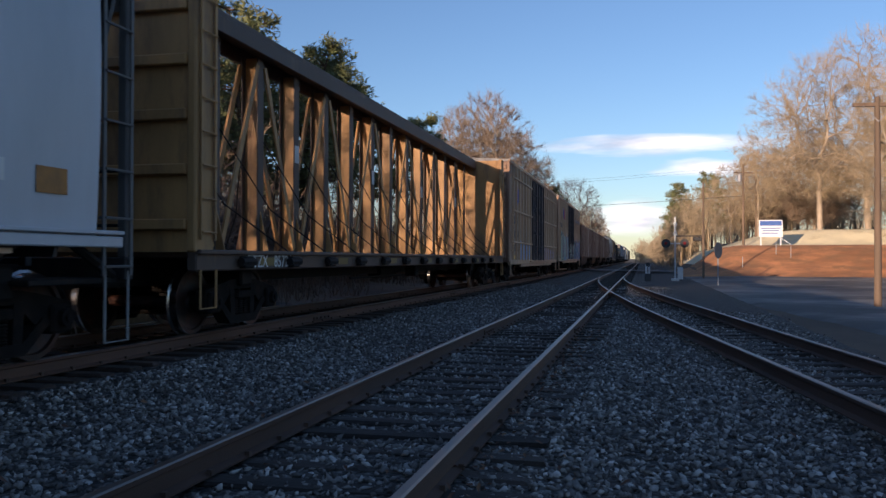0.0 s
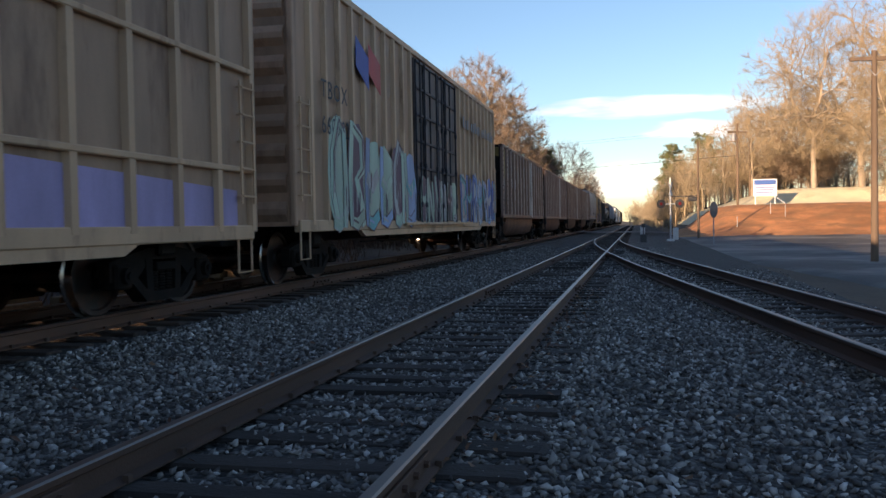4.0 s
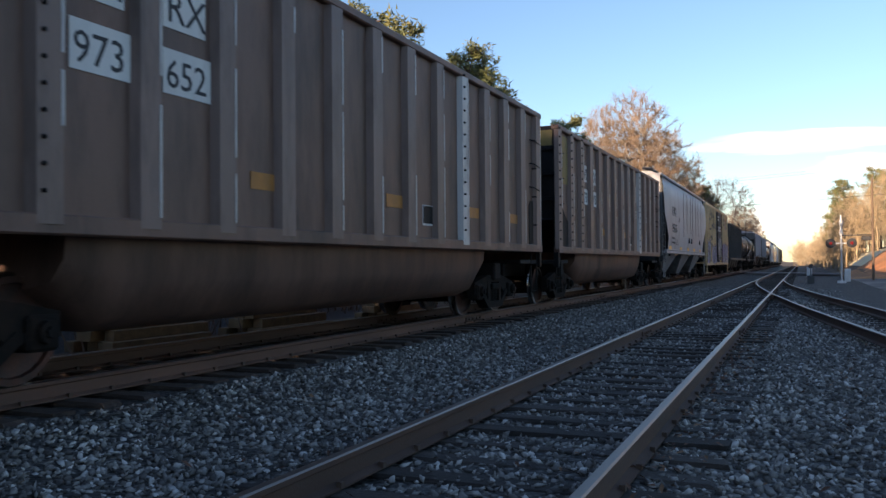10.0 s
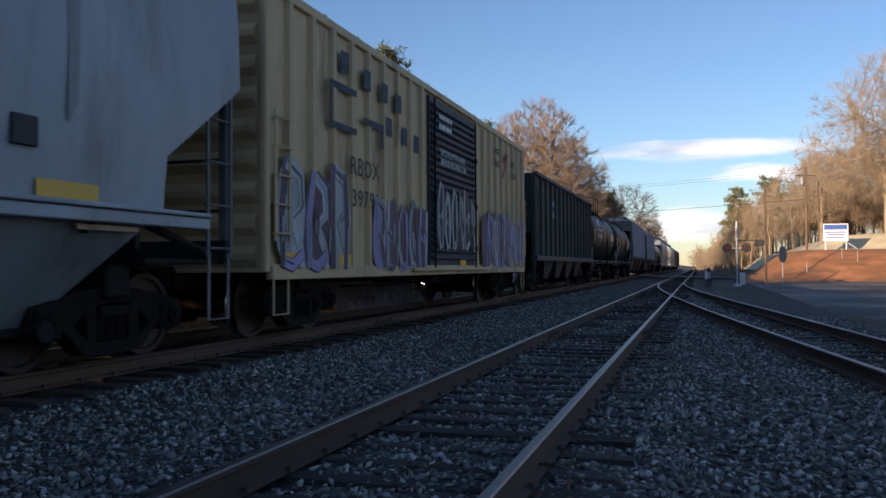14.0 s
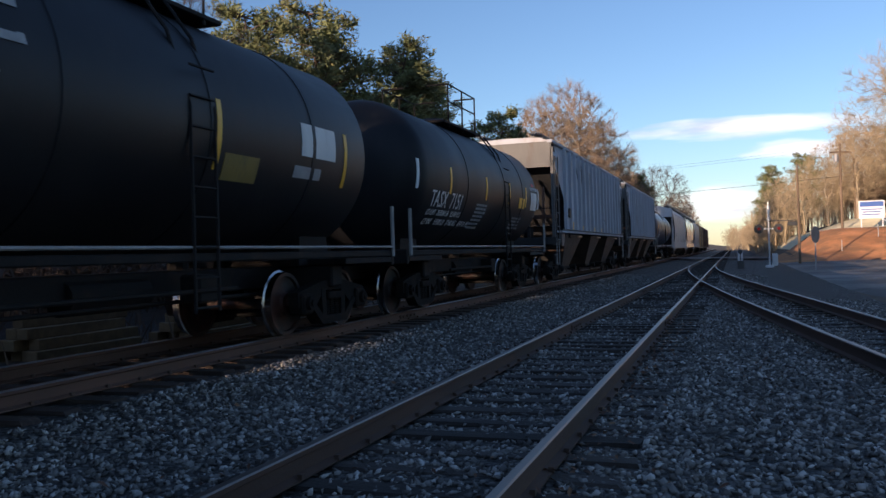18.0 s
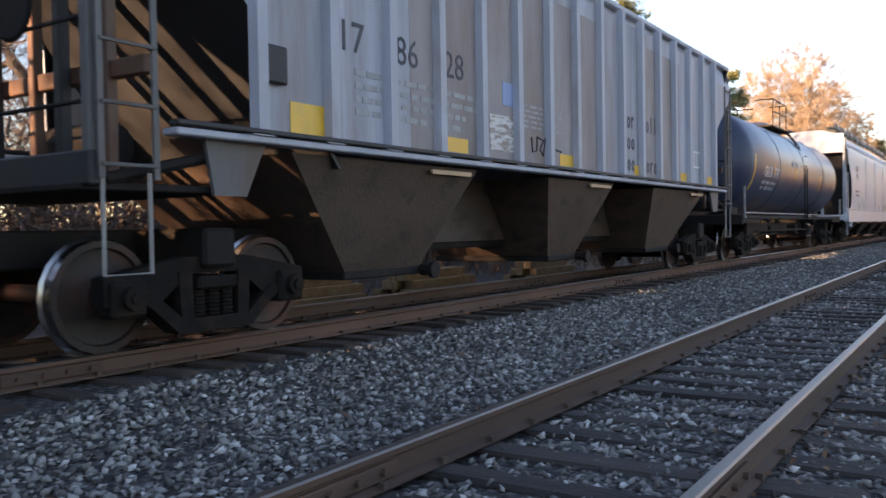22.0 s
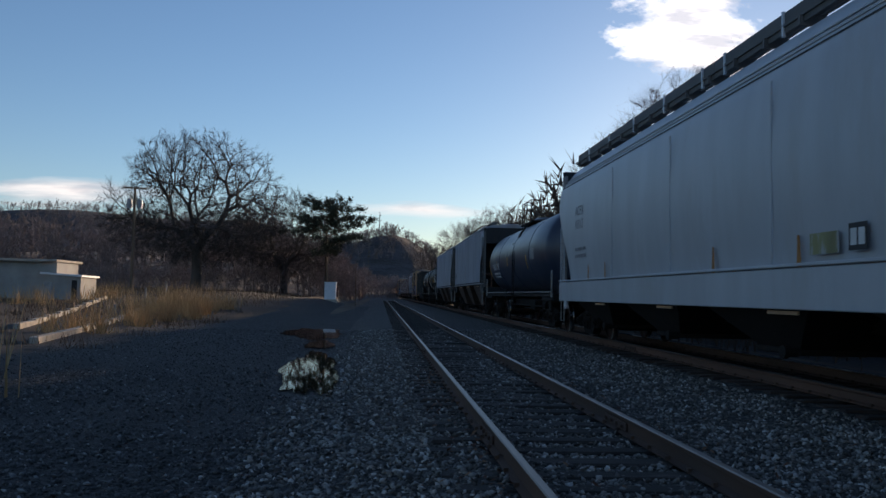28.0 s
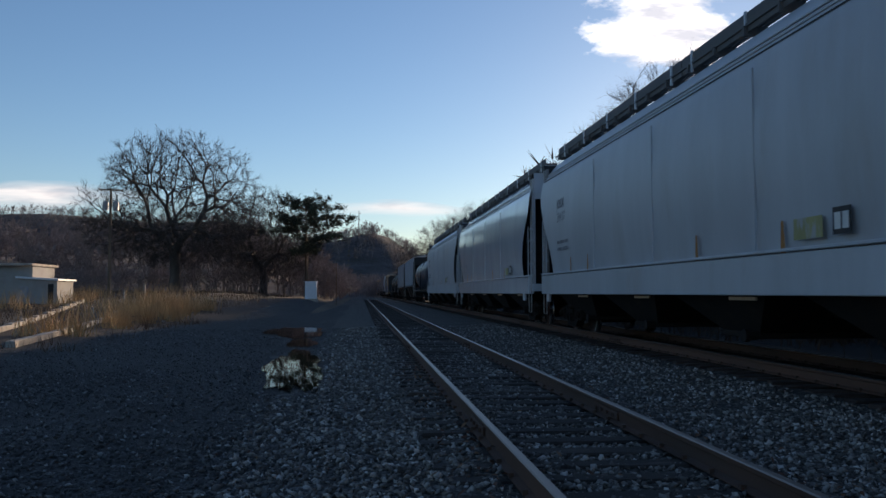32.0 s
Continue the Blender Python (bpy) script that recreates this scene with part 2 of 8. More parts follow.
def ground_height(x, y):
    """The lie of the land; the rails of the siding are at 0."""
    z = -0.36 + 0.0 * x * y
    bank = smooth_step(70, 88, y + 0.25 * (x - 8)) * smooth_step(3.5, 9.0, x) * (1 - 0.5 * smooth_step(150, 300, y))
    z = z + 2.8 * bank + 1.9 * smooth_step(93, 100, y) * smooth_step(9, 17, x)
    z = z + 1.1 * smooth_step(25, 90, x) * smooth_step(30, 60, y) * (1 - bank)
    south = smooth_step(-40, -90, y) * smooth_step(2.0, 7.0, x)
    z = z + 1.0 * south + 0.5 * smooth_step(-20, -60, y) * smooth_step(9, 16, x)
    z = z + 6.5 * smooth_step(-112, -180, y) * smooth_step(7, 26, x)
    west = smooth_step(-10.5, -16.0, x)
    z = z + 0.5 * west + 1.0 * smooth_step(-16, -60, x)
    z = z + 33 * np.exp(-((x + 4) / 34) ** 2 - ((y + 450) / 80) ** 2) + 27 * np.exp(-((y + 480) / 100) ** 2) * smooth_step(14, 75, x) * (1 + 0.08 * np.sin(x * 0.045)) + 7 * smooth_step(150, 420, np.hypot(x, y)) * smooth_step(25, 90, np.abs(x + 4))
    return z


def grid_sheet(name, xs, ys, height, material, label, category, kind="structure"):
    X, Y = np.meshgrid(np.array(xs), np.array(ys))
    Z = height(X, Y)
    vs = np.stack([X, Y, Z], -1).reshape(-1, 3)
    n = len(xs)
    i = (np.arange(len(ys) - 1)[:, None] * n + np.arange(n - 1)[None]).reshape(-1)
    me = bpy.data.meshes.new(name)
    me.from_pydata(vs.tolist(), [], np.stack([i, i + 1, i + n + 1, i + n], -1).tolist())
    me.shade_smooth()
    return single(name, me, material, label, category, kind=kind)


def spaced(*stretches):
    out = []
    for a, b, step in stretches:
        out += list(np.arange(a, b, step))
    return out + [stretches[-1][1]]


def stone_surface(name, cells, stops, rough=0.85, depth=0.03, patch=None, patch_at=(0.5, 0.7), patch_scale=0.35):
    """Loose stones seen as cells of many greys with raised middles; shade in the gaps is put into the colour."""
    m = bpy.data.materials.new(name)
    m.use_nodes = True
    nt, bsdf = m.node_tree, m.node_tree.nodes["Principled BSDF"]
    tc, vo = nt.nodes.new("ShaderNodeTexCoord"), nt.nodes.new("ShaderNodeTexVoronoi")
    wob = nt.nodes.new("ShaderNodeTexNoise")
    wob.inputs["Scale"].default_value = cells * 0.6
    mix = nt.nodes.new("ShaderNodeMix")
    mix.data_type = "VECTOR"
    mix.inputs[0].default_value = 0.03
    nt.links.new(tc.outputs["Object"], wob.inputs["Vector"])
    nt.links.new(tc.outputs["Object"], mix.inputs[4])
    nt.links.new(wob.outputs["Color"], mix.inputs[5])
    nt.links.new(mix.outputs[1], vo.inputs["Vector"])
    vo.inputs["Scale"].default_value = cells
    sep = nt.nodes.new("ShaderNodeSeparateColor")
    nt.links.new(vo.outputs["Color"], sep.inputs[0])
    col = ramp_node(nt, sep.outputs[0], stops)
    # painted shade: each cell darkens towards the gap round it
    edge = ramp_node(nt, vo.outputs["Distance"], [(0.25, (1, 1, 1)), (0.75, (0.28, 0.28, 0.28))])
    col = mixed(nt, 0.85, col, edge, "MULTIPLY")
    if patch:
        col = mixed(nt, ramp_node(nt, noise_node(nt, patch_scale, 6, rough=0.65), [(patch_at[0], (0, 0, 0)), (patch_at[1], (0.85, 0.85, 0.85))]), col, patch)
    nt.links.new(col, bsdf.inputs["Base Color"])
    bsdf.inputs["Roughness"].default_value = rough
    b = nt.nodes.new("ShaderNodeBump")
    b.inputs["Strength"].default_value, b.inputs["Distance"].default_value, b.invert = 1.0, depth, True
    nt.links.new(vo.outputs["Distance"], b.inputs["Height"])
    nt.links.new(b.outputs[0], bsdf.inputs["Normal"])
    return m


earth = surface("earth", (0.10, 0.066, 0.042), 0.95, tone=0.45, scale=0.25, dirt=(0.15, 0.105, 0.06), dirt_at=(0.45, 0.62), dirt_scale=0.12,
                bump=0.6, bump_scale=9.0, bump_far=0.06)
clay = surface("leafy_clay", (0.52, 0.22, 0.085), 0.95, tone=0.4, scale=0.35, dirt=(0.30, 0.15, 0.065), dirt_at=(0.45, 0.65), dirt_scale=0.5, bump=0.7, bump_scale=6.0, bump_far=0.08)
lawn_dry = surface("dry_lawn", (0.80, 0.69, 0.44), 0.95, tone=0.15, scale=0.3, dirt=(0.45, 0.34, 0.16), dirt_at=(0.55, 0.75), dirt_scale=0.25, bump=0.6, bump_scale=12.0, bump_far=0.05)
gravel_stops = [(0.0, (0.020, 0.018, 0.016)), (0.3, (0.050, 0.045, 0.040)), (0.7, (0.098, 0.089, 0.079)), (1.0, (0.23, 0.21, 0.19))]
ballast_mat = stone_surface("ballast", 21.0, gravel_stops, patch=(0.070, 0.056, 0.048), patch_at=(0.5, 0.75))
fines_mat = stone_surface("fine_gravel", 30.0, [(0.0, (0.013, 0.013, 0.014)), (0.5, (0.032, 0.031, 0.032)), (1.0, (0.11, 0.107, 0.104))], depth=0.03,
                          patch=(0.020, 0.018, 0.018), patch_at=(0.42, 0.6), patch_scale=0.5)
# the pale dirt patches and raised base put sunlight on the road into colour
asphalt_mat = surface("asphalt", (0.085, 0.080, 0.076), 0.85, tone=0.45, scale=0.3, dirt=(0.24, 0.22, 0.20), dirt_at=(0.44, 0.60), dirt_scale=0.13, bump=0.4, bump_scale=60, bump_far=0.01, rough_span=0.2)

ground = grid_sheet("ground", spaced((-3000, -400, 400), (-400, -80, 16), (-80, 80, 2.0), (80, 440, 12), (440, 3000, 400)),
                    spaced((-3000, -640, 300), (-640, -120, 16), (-120, 180, 2.0), (180, 400, 20), (400, 3000, 300)),
                    ground_height, earth, "brown earth with dead grass and leaf litter", "ground")
BED_X = [-12.5, -9.3, -8.5, -5.25, -4.75, -3.7, -3.2, -0.4, 0.3, 3.5, 6.0, 9.0]
BED_Z = [-0.60, -0.18, -0.11, -0.105, -0.14, -0.225, -0.215, -0.215, -0.25, -0.28, -0.31, -0.50]


PUDDLES = ((1.40, -16.8, 0.50, 4.6), (2.50, -31.4, 1.05, 4.0), (1.80, -24.6, 0.42, 1.9))
WATER_Z = -0.262


def hollow(x, y):
    """How deep the ground dips where water stands."""
    d = 0.0 * x
    for cx, cy, rx, ry in PUDDLES:
        q = ((x - cx + 0.06 * (y - cy)) / (rx + 0.25)) ** 2 + ((y - cy) / (ry + 0.7)) ** 2
        d = np.maximum(d, 1.0 - smooth_step(0.45, 1.25, q))
    return d


def bed_height(x, y):
    z = np.interp(x, BED_X, BED_Z)
    h = hollow(x, y)
    z = z * (1 - h) + (WATER_Z - 0.035) * h
    return z + 0.018 * np.sin(x * 2.1 + y * 0.9) * np.sin(y * 1.3 - x) * (np.abs(x) > 0)


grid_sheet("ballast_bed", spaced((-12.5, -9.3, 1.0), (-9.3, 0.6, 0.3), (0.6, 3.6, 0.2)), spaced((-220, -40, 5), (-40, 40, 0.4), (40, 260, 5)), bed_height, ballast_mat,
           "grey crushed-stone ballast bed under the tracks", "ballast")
def yard_height(x, y):
    """Dark fines from the siding out to the weeds; the edge wanders."""
    edge = np.interp(y, [-95, -62, -48, -40, -26, 3], [6.6, 8.0, 8.6, 9.8, 9.6, 9.4]) + 0.4 * np.sin(y * 0.7) + 0.3 * np.sin(y * 1.9 + 1) + 0.25 * np.sin(y * 4.3)
    h = hollow(x, y)
    z = np.maximum(bed_height(np.minimum(x, 6.0), y), ground_height(x, y)) * (1 - h) + (WATER_Z - 0.04) * h
    return z + 0.012 - 0.25 * smooth_step(-0.6, 0.6, x - edge) - 0.3 * smooth_step(-0.5, 3.0, y) - 0.12 * (1 - smooth_step(0.35, 1.5, x))


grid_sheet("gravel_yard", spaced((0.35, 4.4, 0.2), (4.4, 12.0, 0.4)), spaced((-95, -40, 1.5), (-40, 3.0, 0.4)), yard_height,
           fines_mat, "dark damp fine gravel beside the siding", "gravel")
grid_sheet("clay_bank", spaced((3.6, 70, 1.5)), spaced((68, 93, 1.0)), lambda x, y: ground_height(x, y) + 0.11 - 0.25 * (1 - smooth_step(69, 74, y + 0.25 * (x - 8))), clay, "orange clay bank with fallen leaves", "bank")
grid_sheet("dry_lawn", spaced((5.5, 90, 2)), spaced((92.0, 108, 1.0), (108, 128, 2)), lambda x, y: ground_height(x, y) + 0.14, lawn_dry, "sunlit pale dry lawn behind the bank", "lawn")


def asphalt_height(x, y):
    left = np.interp(y, [6, 14, 30, 60, 84], [7.5, 5.4, 3.6, 2.4, 2.2])
    return ground_height(x, y) + 0.06 - 0.25 * (1 - smooth_step(-0.6, 0.4, x - left)) - 1.5 * smooth_step(72, 80, y + 0.25 * (x - 8)) * smooth_step(4, 9, x)


grid_sheet("asphalt_yard", spaced((2.0, 12.0, 0.5), (12, 70, 2.0)), spaced((6, 90, 1.5)), asphalt_height, asphalt_mat, "worn asphalt road and yard with damp patches and painted-in pale sunlight", "road")
crossing_x = [-40, -10.5, -9.0, -7.7, -5.9, -4.0, -2.7, -0.85, 1.5, 6.0, 40.0]
crossing_z = [0.25, -0.10, 0.06, 0.112, 0.112, 0.03, -0.012, -0.012, -0.05, -0.22, 0.3]
grid_sheet("level_crossing", spaced((-40, -12, 4), (-12, 8, 0.4), (8, 40, 4)), spaced((88, 96, 1.0)), lambda x, y: np.interp(x, crossing_x, crossing_z) + 0.0 * y, asphalt_mat,
           "asphalt road crossing the tracks", "road")

wood_floor = surface("wooded_slope", (0.085, 0.070, 0.068), 1.0, tone=0.5, scale=0.08, dirt=(0.05, 0.04, 0.03), dirt_at=(0.5, 0.7), dirt_scale=0.05, bump=1.0, bump_scale=0.4, bump_far=1.5)
grid_sheet("hillside", spaced((-110, 400, 8)), spaced((-640, -330, 8)), lambda x, y: ground_height(x, y) + 0.3 - 1.5 * (1 - smooth_step(-110, -95, x) * (1 - smooth_step(385, 400, x)) * smooth_step(-640, -620, y) * (1 - smooth_step(-350, -330, y))), wood_floor, "dark wooded hillside far to the south", "hill")
grid_sheet("woods_floor", spaced((3.6, 160, 4)), spaced((-390, -104, 4)), lambda x, y: ground_height(x, y) + 0.06, wood_floor, "dark leaf litter under the woods", "ground")
# near-black sheet added in place of the shade seen beneath the cars
shade_gravel = stone_surface("shade_gravel", 26.0, [(0.0, (0.018, 0.016, 0.016)), (0.6, (0.045, 0.038, 0.036)), (1.0, (0.12, 0.11, 0.10))], patch=(0.05, 0.034, 0.024), patch_at=(0.45, 0.65), patch_scale=0.6)
grid_sheet("cinder_path", spaced((-17, -9.2, 0.6)), spaced((-110, 30, 2)), lambda x, y: np.maximum(np.where(x > -12.5, bed_height(x, y), -9.0), ground_height(x, y)) + 0.03 - 0.2 * (1 - smooth_step(-17, -15, x)) - 0.2 * smooth_step(-9.6, -9.2, x) - 0.3 * smooth_step(26, 30, y), shade_gravel, "dark sheet west of the main line that stands for shade behind the cars", "ground")
litter = surface("leaf_litter", (0.050, 0.033, 0.023), 0.95, tone=0.5, scale=0.8, dirt=(0.026, 0.019, 0.014), dirt_at=(0.45, 0.65), dirt_scale=0.5, bump=0.8, bump_scale=14, bump_far=0.05)
grid_sheet("weedy_ground", spaced((6.0, 60, 1.5)), spaced((-112, -6, 1.5)), lambda x, y: ground_height(x, y) + 0.035 - 0.3 * (1 - smooth_step(6.0, 7.5, x)) - 0.3 * smooth_step(-12, -6, y), litter, "brown leaf litter and dead weeds", "ground")
grid_sheet("far_clearing", spaced((-20, 4.0, 3)), spaced((-400, -222, 5)), lambda x, y: ground_height(x, y) + 0.08, wood_floor, "dark ground under the woods where the line curves away", "ground")

# ---- tracks ----
rail_rust = surface("rusty_rail", (0.092, 0.048, 0.032), 0.85, 0.0, tone=0.35, scale=2.5, stretch=(1, 0.2, 1), dirt=(0.07, 0.05, 0.042), dirt_at=(0.5, 0.75), bump=0.25, bump_scale=50)
rail_rust_main = surface("brown_rail", (0.125, 0.062, 0.040), 0.85, 0.0, tone=0.3, scale=2.5, stretch=(1, 0.2, 1), dirt=(0.10, 0.06, 0.045), dirt_at=(0.5, 0.75), bump=0.25, bump_scale=50)
rail_top = surface("polished_rail_head", (0.50, 0.49, 0.48), 0.30, 1.0, tone=0.12, scale=2.0, stretch=(1, 0.05, 1), bump=0.0)
rail_top_dull = surface("dull_rail_head", (0.22, 0.180, 0.155), 0.42, 0.8, tone=0.25, scale=2.0, stretch=(1, 0.05, 1), dirt=(0.17, 0.11, 0.08), dirt_at=(0.55, 0.8), bump=0.1)
tie_wood = surface("creosoted_tie", (0.036, 0.028, 0.023), 0.9, tone=0.5, scale=3.0, stretch=(0.3, 2, 2), dirt=(0.09, 0.075, 0.065), dirt_at=(0.55, 0.75), dirt_scale=4.0, bump=0.7, bump_scale=30, bump_far=0.012, each=0.6)
main_tie_wood = surface("brown_tie", (0.045, 0.029, 0.022), 0.9, tone=0.5, scale=3.0, stretch=(0.3, 2, 2), dirt=(0.10, 0.07, 0.05), dirt_at=(0.5, 0.7), dirt_scale=4.0, bump=0.7, bump_scale=30, bump_far=0.012, each=0.5)
plate_iron = surface("tie_plate_iron", (0.10, 0.06, 0.042), 0.8, 0.2, tone=0.3)
RAIL = [(-0.070, -0.180), (0.070, -0.180), (0.070, -0.168), (0.012, -0.148), (0.009, -0.055), (0.034, -0.040), (0.036, -0.010), (0.026, 0.0), (-0.026, 0.0), (-0.036, -0.010), (-0.034, -0.040), (-0.009, -0.055), (-0.012, -0.148), (-0.070, -0.168)]


def rail_mesh(centre, z, ys, top_mat, drop=lambda y: 0.0):
    """A rail swept along y; centre(y) gives its x, drop(y) how far it has sunk. Its head's top is bright."""
    sh, n = Shape(), len(RAIL)
    for y in ys:
        x = centre(y)
        sh.v += [(x + u, y, z + w - drop(y)) for u, w in RAIL]
    for k in range(len(ys) - 1):
        sh.f += [(k * n + i, k * n + (i + 1) % n, (k + 1) * n + (i + 1) % n, (k + 1) * n + i) for i in range(n)]
    sh.f += [tuple(range(n))[::-1], tuple(range((len(ys) - 1) * n, len(ys) * n))]
    me = sh.mesh("rail")
    me.materials.append(rail_rust_main if z > 0.05 else rail_rust)
    me.materials.append(top_mat)
    for p in me.polygons:
        if p.normal.z > 0.5 and all(me.vertices[i].co.z > z - 0.011 - drop(me.vertices[i].co.y) for i in p.vertices):
            p.material_index = 1
    return me


rng = random.Random(11)
tie_meshes = []
for k in range(4):
    sh = Shape().box(-1.3, 1.3, -0.115, 0.115, -0.18, 0.0, 0.018)
    sh.v = [(x + rng.uniform(-0.03, 0.03) * (abs(x) > 1.2), y + rng.uniform(-0.008, 0.008), z + rng.uniform(-0.008, 0.004)) for x, y, z in sh.v]
    tie_meshes.append(sh.mesh("tie"))
plate_mesh = Shape().box(-0.17, 0.17, -0.09, 0.09, 0.0, 0.016, 0.004).box(-0.115, -0.085, -0.07, -0.04, 0.016, 0.04).box(0.085, 0.115, 0.03, 0.06, 0.016, 0.04).mesh("tie_plate")
plate_mesh.materials.append(plate_iron)


def lay_track(name, label, cx, z, y_near, y_far, wood, top_mat, spacing, near):
    """Two rails; ties each a part over the near stretch, joined beyond it."""
    track = thing(name, (0, 0, 0), label, "railway track", kind="structure")
    for s in (-1, 1):
        part("rail", rail_mesh(lambda y: cx + s * GAUGE / 2, z, [y_near, -40, -20, 0, 20, 40, y_far], top_mat), None, track, "rusty steel rail with a worn bright head")
    r, rest, y = random.Random(name), Shape(), y_near
    while y < y_far:
        tilt, dx, dz = r.uniform(-1.5, 1.5), r.uniform(-0.05, 0.05), r.uniform(-0.012, 0.004)
        at = pose(cx + dx, y, z - 0.186 + dz, 0, 0, tilt)
        if near[0] < y < near[1]:
            me = r.choice(tie_meshes)
            t = part("tie", me.copy() if not me.materials else me, None, track)
            if not t.data.materials:
                t.data.materials.append(wood)
            t.matrix_basis = at
        else:
            rest.box(-1.3, 1.3, -0.115, 0.115, -0.18, 0.0, 0.0, at)
        y += spacing * r.uniform(0.94, 1.06)
    part("far_ties", rest, wood, track, kind="stuff")
    for s in (-1, 1):
        for k in range(-3, 5):
            y = k * 11.9 + 3.3 + 0.4 * s
            x = cx + s * GAUGE / 2
            for q in (-1, 1):
                joints = Shape().box(x + q * 0.012, x + q * 0.036, y - 0.42, y + 0.42, z - 0.145, z - 0.062, 0.006)
                for b in (-0.3, -0.1, 0.1, 0.3):
                    joints.tube((x + q * 0.036, y + b, z - 0.1), (x + q * 0.062, y + b, z - 0.1), 0.02, n=6)
                part("joint_bar", joints, rail_rust, track)
    spikes = Shape()
    y = near[0]
    while y < near[1]:
        for s in (-1, 1):
            x = cx + s * GAUGE / 2
            for q in (-1, 1):
                spikes.box(x + q * 0.06 - 0.015, x + q * 0.06 + 0.02, y - 0.02 + 0.05 * q, y + 0.02 + 0.05 * q, z - 0.172, z - 0.135)
        y += spacing
    part("spikes", spikes, plate_iron, track, kind="stuff")
    return track


lay_track("siding_track", "siding with rusty rails on dark ties sunk in ballast", (RAIL_NEAR + RAIL_FAR) / 2, 0.0, -160, 260, tie_wood, rail_top_dull, 0.52, (-26, 44))
lay_track("main_track", "main line with worn rails on brown ties", MAIN_X, MAIN_Z, -230, 300, main_tie_wood, rail_top, 0.50, (-26, 40))
SPUR_Y = [-2, 4, 7.2, 9.4, 11.5, 14.8, 17.7, 23.0, 32.0, 38.0, 43.0, 48.5, 56.0]
SPUR_G = [5.85, 5.02, 4.58, 4.30, 4.00, 3.55, 3.16, 2.48, 1.50, 0.95, 0.57, 0.25, 0.0]
spur_y = list(np.linspace(1, 56, 56))
spur_g = [float(np.interp(y, SPUR_Y, SPUR_G)) for y in spur_y]
spur_g = [(spur_g[max(0, i - 2)] + spur_g[max(0, i - 1)] + spur_g[i] + spur_g[min(55, i + 1)] + spur_g[min(55, i + 2)]) / 5 for i in range(56)]
spur = thing("spur_track", (0, 0, 0), "spur track that leaves the siding at a switch", "railway track", kind="structure")
for base, sunk in ((RAIL_FAR, 0.0), (RAIL_NEAR, 0.07)):
    part("rail", rail_mesh(lambda y: base + 0.02 + float(np.interp(y, spur_y, spur_g)), -0.006, spur_y, rail_top_dull, lambda y: sunk * float(1 - smooth_step(9.0, 24.0, y))), None, spur, "curved rusty rail")
for k in range(62):
    y = 3.0 + 0.62 * k
    g = float(np.interp(y, spur_y, spur_g))
    if g > 0.4:
        t = part("tie", tie_meshes[k % 4], tie_wood, spur)
        t.matrix_basis = pose((RAIL_NEAR + RAIL_FAR) / 2 + g, y, -0.248, 0, -1.5, 6)
frog = Shape().prism([(RAIL_NEAR - 0.10, 30.5), (RAIL_NEAR + 0.16, 30.5), (RAIL_NEAR + 0.03, 33.6), (RAIL_NEAR - 0.03, 33.6)], "z", -0.15, -0.012)
part("frog", frog, rail_rust, spur, "cast switch frog")
part("switch_stand", Shape().box(0.35, 0.75, 55.6, 56.0, -0.3, 0.25, 0.03).tube((0.55, 55.8, 0.2), (0.55, 55.8, 0.9), 0.03, n=6).box(0.43, 0.67, 55.78, 55.82, 0.7, 0.95), iron_dark := surface("switch_iron", (0.05, 0.05, 0.05)), spur)

